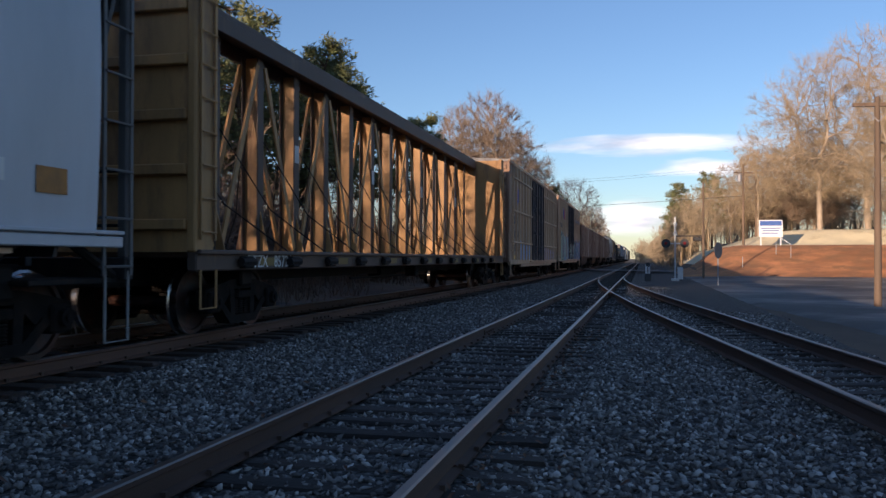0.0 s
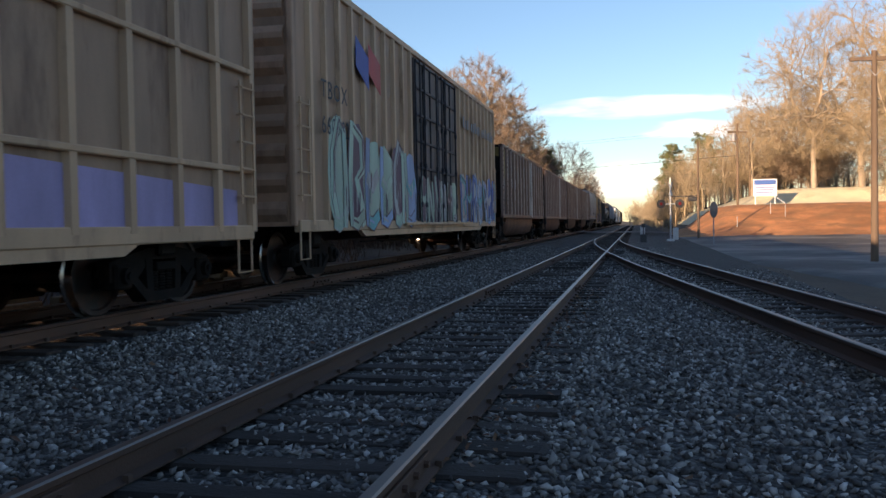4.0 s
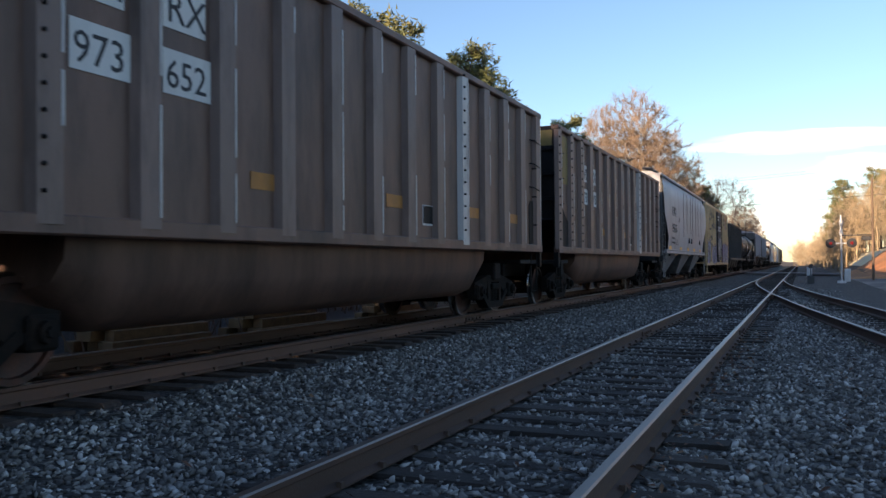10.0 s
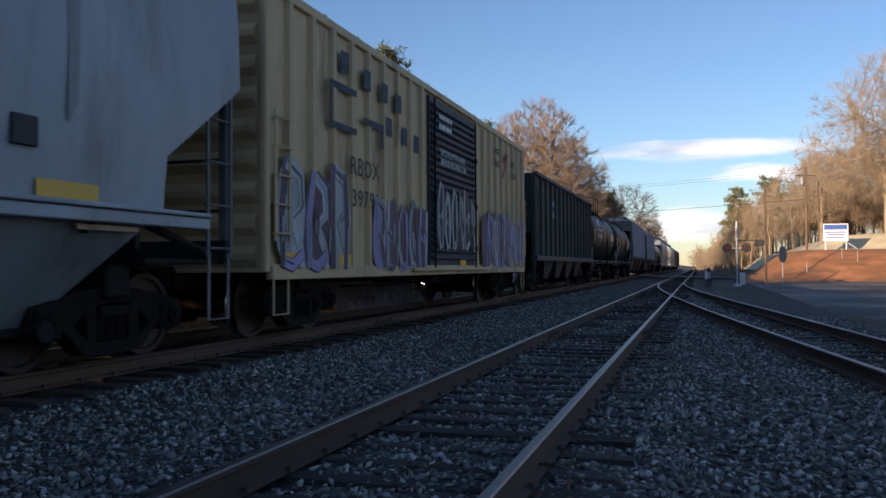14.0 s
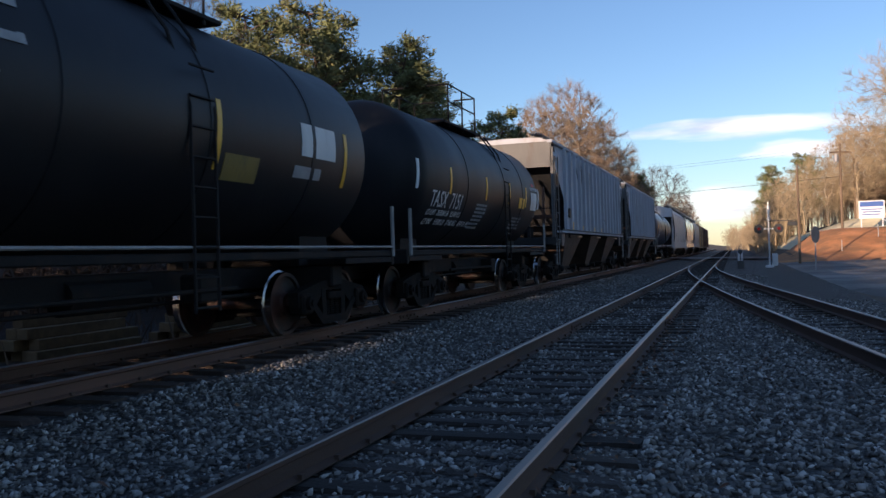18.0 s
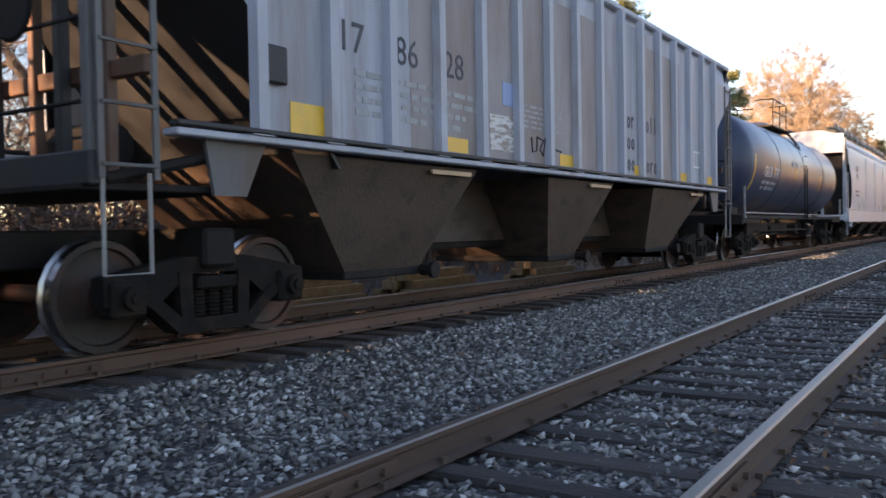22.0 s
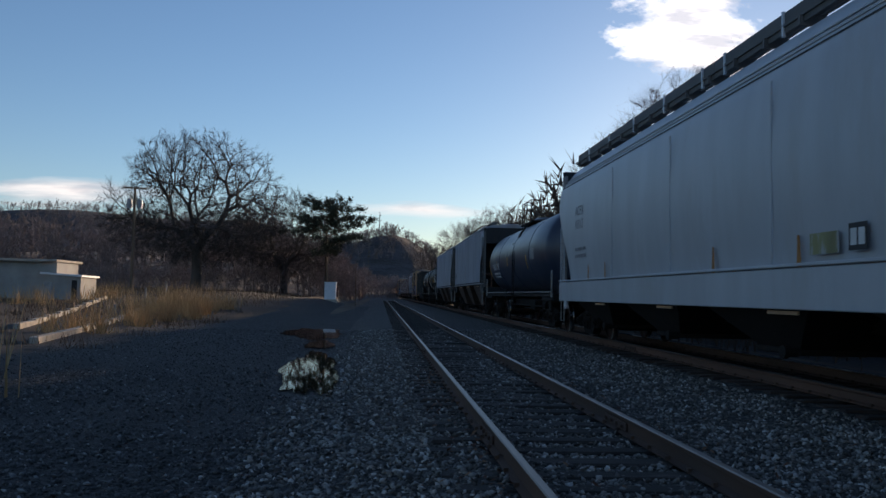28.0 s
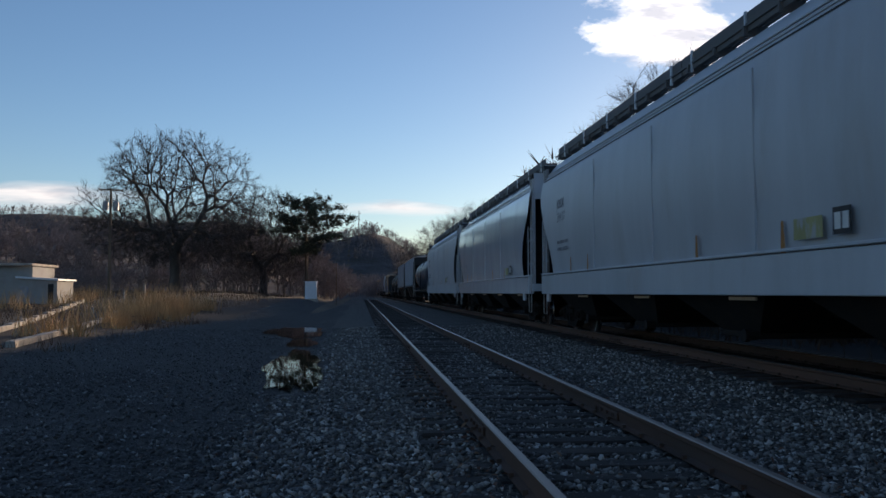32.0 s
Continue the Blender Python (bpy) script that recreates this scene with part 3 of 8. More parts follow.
# loose ballast stones where the camera stands nearest
def scatter_stones(name, rects, per_m2, material, size, seed, label, height):
    r = np.random.default_rng(seed)
    pts = []
    for x0, x1, y0, y1, k in rects:
        n = int((x1 - x0) * (y1 - y0) * per_m2 * k)
        pts.append(np.stack([r.uniform(x0, x1, n), r.uniform(y0, y1, n)], -1))
    p = np.concatenate(pts)
    p = p + r.normal(0, 0.22, p.shape) * [1.0, 2.0]
    p = p[p[:, 0] > -5.40]
    for x in (RAIL_NEAR, RAIL_FAR, MAIN_X + GAUGE / 2):
        p = p[np.abs(p[:, 0] - x) > 0.085]
    keep = np.ones(len(p), bool)
    for cx, cy, rx, ry in PUDDLES:
        keep &= ((p[:, 0] - cx + 0.06 * (p[:, 1] - cy)) / (rx + 0.05)) ** 2 + ((p[:, 1] - cy) / (ry + 0.15)) ** 2 > r.uniform(0.9, 1.3, len(p))
    for cx in ((RAIL_NEAR + RAIL_FAR) / 2,):                 # stones lie thinner over the ties
        on_tie = (np.abs(p[:, 0] - cx) < 1.28) & ((((p[:, 1] + 160) / 0.52) % 1.0 - 0.5) ** 2 < 0.06)
        keep &= ~(on_tie & (r.random(len(p)) < 0.55))
    p = p[keep]
    n = len(p)
    base = np.array([(1, 0.1, 0), (0.2, 1, 0.1), (-0.9, 0.3, -0.1), (-0.2, -1, 0.1), (0.1, 0.05, 0.8), (0, -0.1, -0.7), (0.6, -0.6, 0.35)])
    faces = np.array([(0, 1, 4), (1, 2, 4), (2, 3, 4), (3, 6, 4), (6, 0, 4), (1, 0, 5), (2, 1, 5), (3, 2, 5), (6, 3, 5), (0, 6, 5)])
    s = size * np.minimum(1.45, np.exp(r.normal(0, 0.3, n)))
    v = base[None] * (1 + r.normal(0, 0.22, (n, len(base), 3))) * (s[:, None] * np.stack([r.uniform(0.8, 1.3, n), r.uniform(0.6, 1.0, n), r.uniform(0.45, 0.8, n)], -1).T.reshape(3, n, 1).transpose(1, 2, 0).reshape(n, 3))[:, None]
    q = r.normal(size=(n, 4)) * np.array([1, 0.35, 0.35, 1])
    q /= np.linalg.norm(q, axis=1, keepdims=True)
    w, x, y, z = q.T
    R = np.stack([1 - 2 * (y * y + z * z), 2 * (x * y - z * w), 2 * (x * z + y * w), 2 * (x * y + z * w), 1 - 2 * (x * x + z * z), 2 * (y * z - x * w),
                  2 * (x * z - y * w), 2 * (y * z + x * w), 1 - 2 * (x * x + y * y)], -1).reshape(n, 3, 3)
    v = np.einsum("nij,nkj->nki", R, v)
    zz = height(p[:, 0], p[:, 1]) + s * r.uniform(-0.1, 0.55, n)
    v += np.stack([p[:, 0], p[:, 1], zz], -1)[:, None]
    f = (faces[None] + (np.arange(n) * len(base))[:, None, None]).reshape(-1)
    me = bpy.data.meshes.new(name)
    me.vertices.add(n * len(base))
    me.vertices.foreach_set("co", v.reshape(-1).astype(np.float32))
    me.loops.add(len(f))
    me.loops.foreach_set("vertex_index", f.astype(np.int32))
    me.polygons.add(len(f) // 3)
    me.polygons.foreach_set("loop_start", np.arange(0, len(f), 3, dtype=np.int32))
    me.update(calc_edges=True)
    return single(name, me, material, label, "gravel", kind="stuff")


def island_surface(name, stops, rough=0.85):
    m = bpy.data.materials.new(name)
    m.use_nodes = True
    nt, bsdf = m.node_tree, m.node_tree.nodes["Principled BSDF"]
    geo = nt.nodes.new("ShaderNodeNewGeometry")
    col = ramp_node(nt, geo.outputs["Random Per Island"], stops)
    col = mixed(nt, 0.5, col, ramp_node(nt, noise_node(nt, 60, 3), [(0.3, (0.6, 0.6, 0.6)), (0.7, (1.1, 1.1, 1.1))]), "MULTIPLY")
    nt.links.new(col, bsdf.inputs["Base Color"])
    bsdf.inputs["Roughness"].default_value = rough
    return m


stone_mat = island_surface("ballast_stone", [(0.0, (0.056, 0.049, 0.044)), (0.35, (0.155, 0.140, 0.125)), (0.7, (0.28, 0.258, 0.23)), (0.9, (0.44, 0.41, 0.37)), (1.0, (0.68, 0.64, 0.59))])
pea_mat = island_surface("dark_stone", [(0.0, (0.035, 0.035, 0.036)), (0.5, (0.09, 0.09, 0.092)), (0.9, (0.17, 0.17, 0.17)), (1.0, (0.34, 0.34, 0.33))])
scatter_stones("ballast_stones", [(-5.38, 1.2, -9, 12, 1.0), (-5.38, 1.2, -19, -9, 0.45), (-5.38, 1.2, 12, 24, 0.45), (1.2, 4.2, 1.5, 12, 0.9), (1.2, 3.2, 12, 24, 0.35), (-5.38, 0.9, -34, -19, 0.22), (-5.38, 1.2, 24, 44, 0.2)], 470, stone_mat, 0.0265, 5,
               "loose grey crushed-stone ballast between the rails", bed_height)
scatter_stones("yard_gravel", [(0.5, 4.5, -9, 1.5, 1.0), (0.5, 6.0, -16, -9, 0.45), (0.8, 8.5, -34, -16, 0.14), (4.5, 8.5, -16, 1.5, 0.3)], 250, pea_mat, 0.022, 6, "loose dark gravel beside the siding", lambda x, y: np.maximum(bed_height(x, y), yard_height(x, y)))


# dead leaves caught along the rails
leaf_mat = island_surface("dead_leaf", [(0.0, (0.05, 0.022, 0.013)), (0.5, (0.13, 0.055, 0.028)), (1.0, (0.26, 0.14, 0.07))], 0.8)
lr = np.random.default_rng(31)
n = 1500
lx = np.concatenate([RAIL_NEAR + np.abs(lr.normal(0, 0.22, n // 3)) + 0.08, RAIL_FAR - np.abs(lr.normal(0, 0.2, n // 3)) - 0.08, lr.uniform(-4.9, 3.0, n - 2 * (n // 3))])
ly = lr.uniform(-16, 16, n)
lz = bed_height(lx, ly) + 0.045 + lr.uniform(0, 0.03, n)
la, ls = lr.uniform(0, 6.28, n), lr.uniform(0.018, 0.04, n)
u = np.stack([np.cos(la), np.sin(la), lr.normal(0, 0.35, n)], -1) * ls[:, None]
w = np.stack([-np.sin(la), np.cos(la), lr.normal(0, 0.35, n)], -1) * ls[:, None] * 0.6
c = np.stack([lx, ly, lz], -1)
leaf_v = np.stack([c - u, c + w + [0, 0, 0.006], c + u, c - w + [0, 0, 0.006]], 1).reshape(-1, 3)
leaf_me = bpy.data.meshes.new("dead_leaves")
leaf_me.from_pydata(leaf_v.tolist(), [], np.arange(4 * n).reshape(-1, 4).tolist())
single("dead_leaves", leaf_me, leaf_mat, "curled brown dead leaves among the ballast", "leaves", kind="stuff")

# ---- freight cars ----
# Local axes of a car: x across (+x faces the siding), y along the track, z above the rail heads. F and R are its ends along the train.
# iron, cast and wheel_steel: shade beneath the train is put into these dark colours
iron = surface("shade_darkened_iron", (0.013, 0.011, 0.010), 0.8, tone=0.35, scale=2.0, spec=0.3, dirt=(0.032, 0.019, 0.013), dirt_at=(0.5, 0.72), dirt_scale=2.5, bump=0.3)
cast = surface("cast_steel", (0.015, 0.0125, 0.011), 0.9, 0.0, tone=0.35, scale=4.0, spec=0.15, dirt=(0.034, 0.021, 0.015), dirt_at=(0.5, 0.7), dirt_scale=3.0, bump=0.4, bump_scale=60)
tread = surface("bright_tread", (0.42, 0.40, 0.39), 0.22, 1.0, tone=0.1, scale=8.0, bump=0.0)
wheel_steel = surface("wheel_steel", (0.030, 0.022, 0.019), 0.6, 0.3, tone=0.35, scale=3.0, dirt=(0.13, 0.042, 0.024), dirt_at=(0.45, 0.75), dirt_scale=2.0, bump=0.3)
grab_paint = surface("pale_grab_iron", (0.30, 0.28, 0.26), 0.6, tone=0.2)
white_mark = surface("white_stencil", (0.75, 0.74, 0.71), 0.7, tone=0.12, scale=5)
dim_mark = surface("faded_stencil", (0.34, 0.34, 0.34), 0.7, tone=0.2, scale=5)
dark_mark = surface("black_stencil", (0.03, 0.032, 0.036), 0.7, tone=0.2, scale=5)
worn_mark = surface("almost_worn_off_paint", (0.26, 0.26, 0.28), 0.75, tone=0.5, scale=5)
slate_mark = surface("worn_black_stencil", (0.07, 0.075, 0.085), 0.75, tone=0.4, scale=6)
reflector = surface("yellow_reflector", (0.80, 0.42, 0.02), 0.45, tone=0.08, scale=6, spec=0.7)
orange_mark = surface("dusty_orange_reflector", (0.42, 0.17, 0.03), 0.6, tone=0.2, scale=6)

mesh_store = {}


def stored(key, make):
    if key not in mesh_store:
        mesh_store[key] = make()
    return mesh_store[key]


def wheelset_mesh():
    sh = Shape()
    for side in (-1, 1):
        c = (side * 0.7525, 0, 0)
        prof = [(-0.075, 0.0), (-0.075, 0.16), (-0.03, 0.18), (-0.012, 0.30), (-0.045, 0.40), (-0.068, 0.415), (-0.068, 0.485), (-0.045, 0.492),
                (-0.03, 0.462), (0.068, 0.455), (0.068, 0.40), (0.035, 0.385), (0.020, 0.29), (0.045, 0.17), (0.085, 0.15), (0.085, 0.0)]
        sh.turned([(side * a, r) for a, r in prof], c, "x", 22)
    sh.tube((-1.05, 0, 0), (1.05, 0, 0), 0.08, n=10)
    me = sh.mesh("wheel_set", True)
    me.materials.append(wheel_steel)
    me.materials.append(tread)
    for p in me.polygons:
        r = [math.hypot(me.vertices[i].co.y, me.vertices[i].co.z) for i in p.vertices]
        if min(r) > 0.452:
            p.material_index = 1
    return me


def sideframe_mesh():
    """A cast three-piece truck side: bowed top member, V-shaped bottom member, window posts and journal ends."""
    sh = Shape()
    x0, x1 = -0.07, 0.09
    sh.prism([(-1.10, -0.06), (-0.62, -0.10), (-0.30, 0.16), (0.30, 0.16), (0.62, -0.10), (1.10, -0.06), (1.10, 0.16), (0.70, 0.24), (0.35, 0.30), (-0.35, 0.30), (-0.70, 0.24), (-1.10, 0.16)], "x", x0, x1)
    sh.prism([(-0.80, -0.02), (-0.66, -0.12), (-0.40, -0.34), (0.40, -0.34), (0.66, -0.12), (0.80, -0.02), (0.66, 0.02), (0.36, -0.22), (-0.36, -0.22), (-0.66, 0.02)], "x", x0 - 0.02, x1 + 0.02)
    for s in (-1, 1):
        sh.prism([(s * 0.24, -0.24), (s * 0.37, -0.24), (s * 0.40, 0.18), (s * 0.26, 0.18)], "x", x0, x1 + 0.01)
        sh.box(x0 - 0.02, x1 + 0.06, s * 0.90 - 0.16, s * 0.90 + 0.16, -0.16, 0.14, 0.03)
        sh.tube((x1, s * 0.90, 0), (x1 + 0.12, s * 0.90, 0), 0.105, 0.095, 12)
        sh.tube((x1 + 0.12, s * 0.90, 0), (x1 + 0.145, s * 0.90, 0), 0.05, n=6)
    sh.box(x0 - 0.02, x1 + 0.05, -0.22, 0.22, 0.02, 0.13, 0.02)
    me = sh.mesh("side_frame")
    me.materials.append(cast)
    return me


def spring_mesh():
    prof = []
    for k in range(7):
        z = -0.215 + k * 0.034
        prof += [(z, 0.050), (z + 0.009, 0.07), (z + 0.022, 0.07), (z + 0.03, 0.052)]
    me = Shape().turned([(-0.216, 0.01)] + prof + [(0.02, 0.01)], (0.03, 0, 0), "z", 7).mesh("spring")
    me.materials.append(cast)
    return me


WHEELS = []          # (wheel set, car, its place along the car)


def truck(car, y):
    bolster = part("truck", stored("bolster", lambda: Shape().box(-1.0, 1.0, -0.2, 0.2, -0.10, 0.12, 0.04).box(-0.3, 0.3, -0.3, 0.3, 0.1, 0.24, 0.03)
                   .box(-0.62, 0.62, 0.42, 0.52, -0.22, 0.0, 0.02).box(-0.62, 0.62, -0.52, -0.42, -0.22, 0.0, 0.02).mesh("truck")), iron, car, "cast-steel freight truck, coloured dark for the shade under the car")
    bolster.location = (0, y, 0.457)
    for s in (-1, 1):
        f = part("side_frame", stored("frame", sideframe_mesh), None, bolster)
        f.location, f.scale = (s * 1.03, 0, 0), (s, 1, 1)
        for dy in (-0.155, 0.0, 0.155):
            g = part("spring", stored("springs", spring_mesh), None, bolster)
            g.location, g.scale = (s * 1.03, dy, 0), (s, 1, 1)
        w = part("wheel_set", stored("wheels", wheelset_mesh), None, bolster, "wheel set with bright treads")
        w.location = (0, s * 0.90, 0)
        WHEELS.append((w, car, y + s * 0.9))


def coupler_mesh():
    sh = Shape().box(-0.11, 0.11, -0.1, 0.62, -0.12, 0.12, 0.03).box(-0.19, 0.20, 0.45, 0.80, -0.16, 0.15, 0.06)
    sh.pipe([(0.32, 0.1, 0.02), (0.30, 0.35, -0.18), (0.22, 0.62, -0.42), (0.10, 0.85, -0.46)], 0.03)
    return sh.mesh("coupler")


def running_gear(car, half, inset=1.7, low=0.98):
    """Centre sill, two trucks and two couplers."""
    part("centre_sill", Shape().box(-0.28, 0.28, -half - 0.15, half + 0.15, 0.68, low, 0.02)
         .box(-1.2, 1.2, -half + inset - 0.18, -half + inset + 0.18, 0.66, low, 0.03).box(-1.2, 1.2, half - inset - 0.18, half - inset + 0.18, 0.66, low, 0.03), iron, car)
    for s in (-1, 1):
        truck(car, s * (half - inset))
        c = part("coupler", stored("coupler", coupler_mesh), cast, car)
        c.matrix_basis = pose(0, s * (half + 0.05), 0.84, 0, 0, 0 if s > 0 else 180)


def brake_gear(car, y=0.0, x=0.7):
    sh = Shape().tube((x - 0.5, y - 0.8, 0.75), (x - 0.5, y + 0.5, 0.75), 0.2, n=12).box(x - 0.1, x + 0.2, y + 0.7, y + 1.1, 0.6, 0.95, 0.03)
    sh.pipe([(x - 0.2, y - 3.5, 0.62), (x - 0.2, y + 3.5, 0.62)], 0.025)
    part("brake_gear", sh, iron, car)


def ladder_shape(x, y0, y1, z0, z1, rungs, r=0.016, rail=True):
    sh = Shape()
    if rail:
        for y in (y0, y1):
            sh.box(x - 0.012, x + 0.012, y - 0.025, y + 0.025, z0 - 0.1, z1 + 0.1)
    for k in range(rungs):
        z = z0 + (z1 - z0) * k / max(1, rungs - 1)
        sh.pipe([(x - 0.06, y0, z), (x + 0.02, y0, z), (x + 0.02, y1, z), (x - 0.06, y1, z)], r, 5)
    return sh


def stirrup(car, y, material, x=1.5, top=0.95, deep=0.55):
    part("step", Shape().pipe([(x, y - 0.2, top), (x, y - 0.2, top - deep), (x, y + 0.2, top - deep), (x, y + 0.2, top)], 0.018, 5), material, car)


def block_lines(car, material, x, y, z, wide, rows, high=0.05, gap=0.09, name="stencil_bar", seed=1):
    """Writing too small to read: plain bars."""
    rng = random.Random(seed)
    for k in range(rows):
        a = y
        end = y + wide * rng.uniform(0.75, 1.0)
        while a < end:
            b = min(end, a + rng.uniform(0.08, 0.28))
            part(name, Shape().box(x, x + 0.004, a, b, z - k * gap, z - k * gap + high), material, car)
            a = b + rng.uniform(0.03, 0.06)


def paint_shape(car, material, x, outline, name="painted_shape", label=""):
    """A flat painted shape on the side (points y, z)."""
    part(name, Shape().prism(outline, "x", x, x + 0.005), material, car, label)


def corrugated_end(car, y, sign, material, half_w, z0, z1, n=9):
    """A pressed-steel end with rounded cross ribs."""
    end = part("end_wall", Shape().box(-half_w + 0.06, half_w - 0.06, y - sign * 0.10, y - sign * 0.02, z0, z1), material, car)
    step = (z1 - z0) / n
    pts = [(y - sign * 0.02, 0.15 * step), (y + sign * 0.05, 0.40 * step), (y + sign * 0.05, 0.60 * step), (y - sign * 0.02, 0.85 * step)]
    rib = Shape().prism(pts if sign > 0 else pts[::-1], "x", -half_w + 0.12, half_w - 0.12).mesh("end_rib")
    for k in range(n):
        part("end_rib", rib, material, end).location.z = z0 + k * step
    for s in (-1, 1):
        part("corner_post", Shape().box(s * half_w - 0.05, s * half_w + 0.05, y - 0.06, y + 0.06, z0, z1, 0.02), material, car)


def sprayed(points, width):
    """The outline of one thick bent stroke with blunt ends (points y, z)."""
    ps = [Vector(p) for p in points]
    left, right = [], []
    for k, p in enumerate(ps):
        d = (ps[min(k + 1, len(ps) - 1)] - ps[max(k - 1, 0)]).normalized()
        n = Vector((-d.y, d.x)) * width * (0.5 if 0 < k < len(ps) - 1 else 0.42)
        left.append(tuple(p + n))
        right.append(tuple(p - n))
    return right + left[::-1]


def graffiti(car, x, y0, y1, z0, z1, paints, seed, letters_n=6):
    """Sprayed pieces: letters of thick bent strokes over a dark cast shape, with fill in several paints, pale edges and drips; each a part."""
    rng = random.Random(seed)
    w, tall = (y1 - y0) / letters_n, z1 - z0
    pale = paints[-1]
    for k in range(letters_n):
        cy = y0 + (k + 0.5) * w
        top, low = z1 - rng.uniform(0, 0.16) * tall, z0 + rng.uniform(0.0, 0.05) * tall
        lean = rng.uniform(-0.16, 0.2) * w
        mid = (top + low) / 2
        back = []
        for i in range(14):                             # ragged dark cloud behind the letter
            a = 2 * math.pi * i / 14
            q = rng.uniform(0.92, 1.12)
            back.append((min(max(cy + lean * math.sin(a) + 0.54 * w * q * math.cos(a), y0 - 0.15), y1 + 0.15), max(z0 - 0.02, mid + 0.50 * (top - low) * q * (abs(math.sin(a)) ** 0.6) * (1 if math.sin(a) > 0 else -1))))
        fills = [rng.choice(paints[1:]) for _ in range(3)]
        part("graffiti_letter", Shape().prism(back, "x", x, x + 0.003), paints[0] if len(paints) < 5 or k % 3 == 1 else rng.choice(paints[1:]), car)
        kinds = rng.choice(((0, 1, 2), (0, 3, 5), (4, 1, 2), (0, 2, 5), (4, 5, 1), (3, 1, 0), (0, 6, 1), (6, 3)))
        wide = 0.24 * w * rng.uniform(0.85, 1.15)
        for j, kind in enumerate(kinds):
            l, r = cy - 0.30 * w, cy + 0.30 * w
            route = {0: [(l, low), (l - 0.05 * w, mid), (l + lean, top)],
                     1: [(r, low), (r + 0.06 * w, mid - 0.1 * tall), (r + lean, top - 0.06 * tall)],
                     2: [(l - 0.06 * w, mid + 0.05 * tall), (cy, mid - 0.04 * tall), (r + 0.1 * w, mid + 0.10 * tall)],
                     3: [(l + lean, top - 0.05 * tall), (r, top - 0.15 * tall), (r + 0.05 * w, mid + 0.05 * tall), (cy, mid - 0.05 * tall), (r, low + 0.18 * tall), (r + 0.1 * w, low)],
                     4: [(r + lean, top - 0.1 * tall), (cy, top), (l, mid + 0.18 * tall), (l, mid - 0.18 * tall), (cy, low), (r + 0.06 * w, low + 0.1 * tall)],
                     6: [(l + lean, top), (cy - 0.08 * w, mid + 0.08 * tall), (cy + 0.08 * w, mid - 0.12 * tall), (r + 0.05 * w, low)],
                     5: [(l, low + 0.05 * tall), (cy, low + 0.02 * tall), (r + 0.12 * w, low + 0.12 * tall)]}[kind]
            edge = 0.004 * j
            part("graffiti_edge", Shape().prism(sprayed(route, wide * 1.22), "x", x + 0.003 + edge, x + 0.005 + edge), paints[0] if j % 2 == 0 else pale, car)
            part("graffiti_fill", Shape().prism(sprayed(route, wide), "x", x + 0.005 + edge, x + 0.007 + edge), fills[j % 3], car)
            n = len(route)
            half = [tuple(Vector(p) + Vector((0.18 * wide, 0.10 * wide))) for p in route[: max(2, n // 2 + 1)]]
            part("graffiti_shine", Shape().prism(sprayed(half, wide * 0.22), "x", x + 0.016 + edge * 0.3, x + 0.018 + edge * 0.3), rng.choice((pale, fills[(j + 1) % 3], paints[0])), car)
        for _ in range(2):                              # drips and stray lines
            a, z = cy + rng.uniform(-0.5, 0.5) * w, rng.uniform(low + 0.15 * tall, mid)
            part("graffiti_stroke", Shape().prism([(a - 0.02, z - rng.uniform(0.1, 0.3)), (a + 0.02, z - 0.1), (a + 0.05, z + 0.2), (a - 0.01, z + 0.24)], "x", x + 0.019, x + 0.021), rng.choice((paints[0], pale)), car)


TRAIN = []            # (car, its middle along the train)


def start_car(name, F, R, label, category="freight car"):
    car = thing(name, (MAIN_X, (F + R) / 2, MAIN_Z), label, category, "freight cars of the train")
    TRAIN.append((car, (F + R) / 2))
    return car, (R - F) / 2, (F + R) / 2


def plate(name, colour, **kw):
    args = dict(rough=0.62, tone=0.2, scale=1.2, stretch=(1, 1, 0.25), dirt_scale=1.6, bump=0.15, bump_scale=30, bump_far=0.006)
    args.update(kw)
    return surface(name, colour, **args)


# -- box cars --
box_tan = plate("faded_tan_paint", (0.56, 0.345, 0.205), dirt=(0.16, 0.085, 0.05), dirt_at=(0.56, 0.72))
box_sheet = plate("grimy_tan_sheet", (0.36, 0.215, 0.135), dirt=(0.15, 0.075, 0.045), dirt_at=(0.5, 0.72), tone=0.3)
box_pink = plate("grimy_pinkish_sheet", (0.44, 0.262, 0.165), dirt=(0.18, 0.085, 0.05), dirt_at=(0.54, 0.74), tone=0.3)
box_cream = plate("faded_cream_paint", (0.60, 0.385, 0.235), dirt=(0.20, 0.11, 0.06), dirt_at=(0.54, 0.74))
rail_yellow = plate("dull_yellow_paint", (0.66, 0.455, 0.245), dirt=(0.24, 0.14, 0.07), dirt_at=(0.56, 0.74))
door_dark = plate("door_blue_black_paint", (0.030, 0.033, 0.045), dirt=(0.10, 0.07, 0.05), dirt_at=(0.6, 0.8))
door_brown = plate("door_weathered_paint", (0.15, 0.125, 0.115), dirt=(0.05, 0.04, 0.04), dirt_at=(0.42, 0.6))
roof_steel = plate("galvanised_roof", (0.33, 0.33, 0.32), dirt=(0.14, 0.09, 0.06), dirt_at=(0.45, 0.7))
spray_teal = plate("spray_teal", (0.12, 0.42, 0.46), tone=0.35)
spray_mint = plate("spray_mint", (0.38, 0.52, 0.42), tone=0.3)
spray_blue = plate("spray_blue", (0.07, 0.14, 0.42), tone=0.35)
spray_sky = plate("spray_sky_blue", (0.28, 0.40, 0.62), tone=0.3)
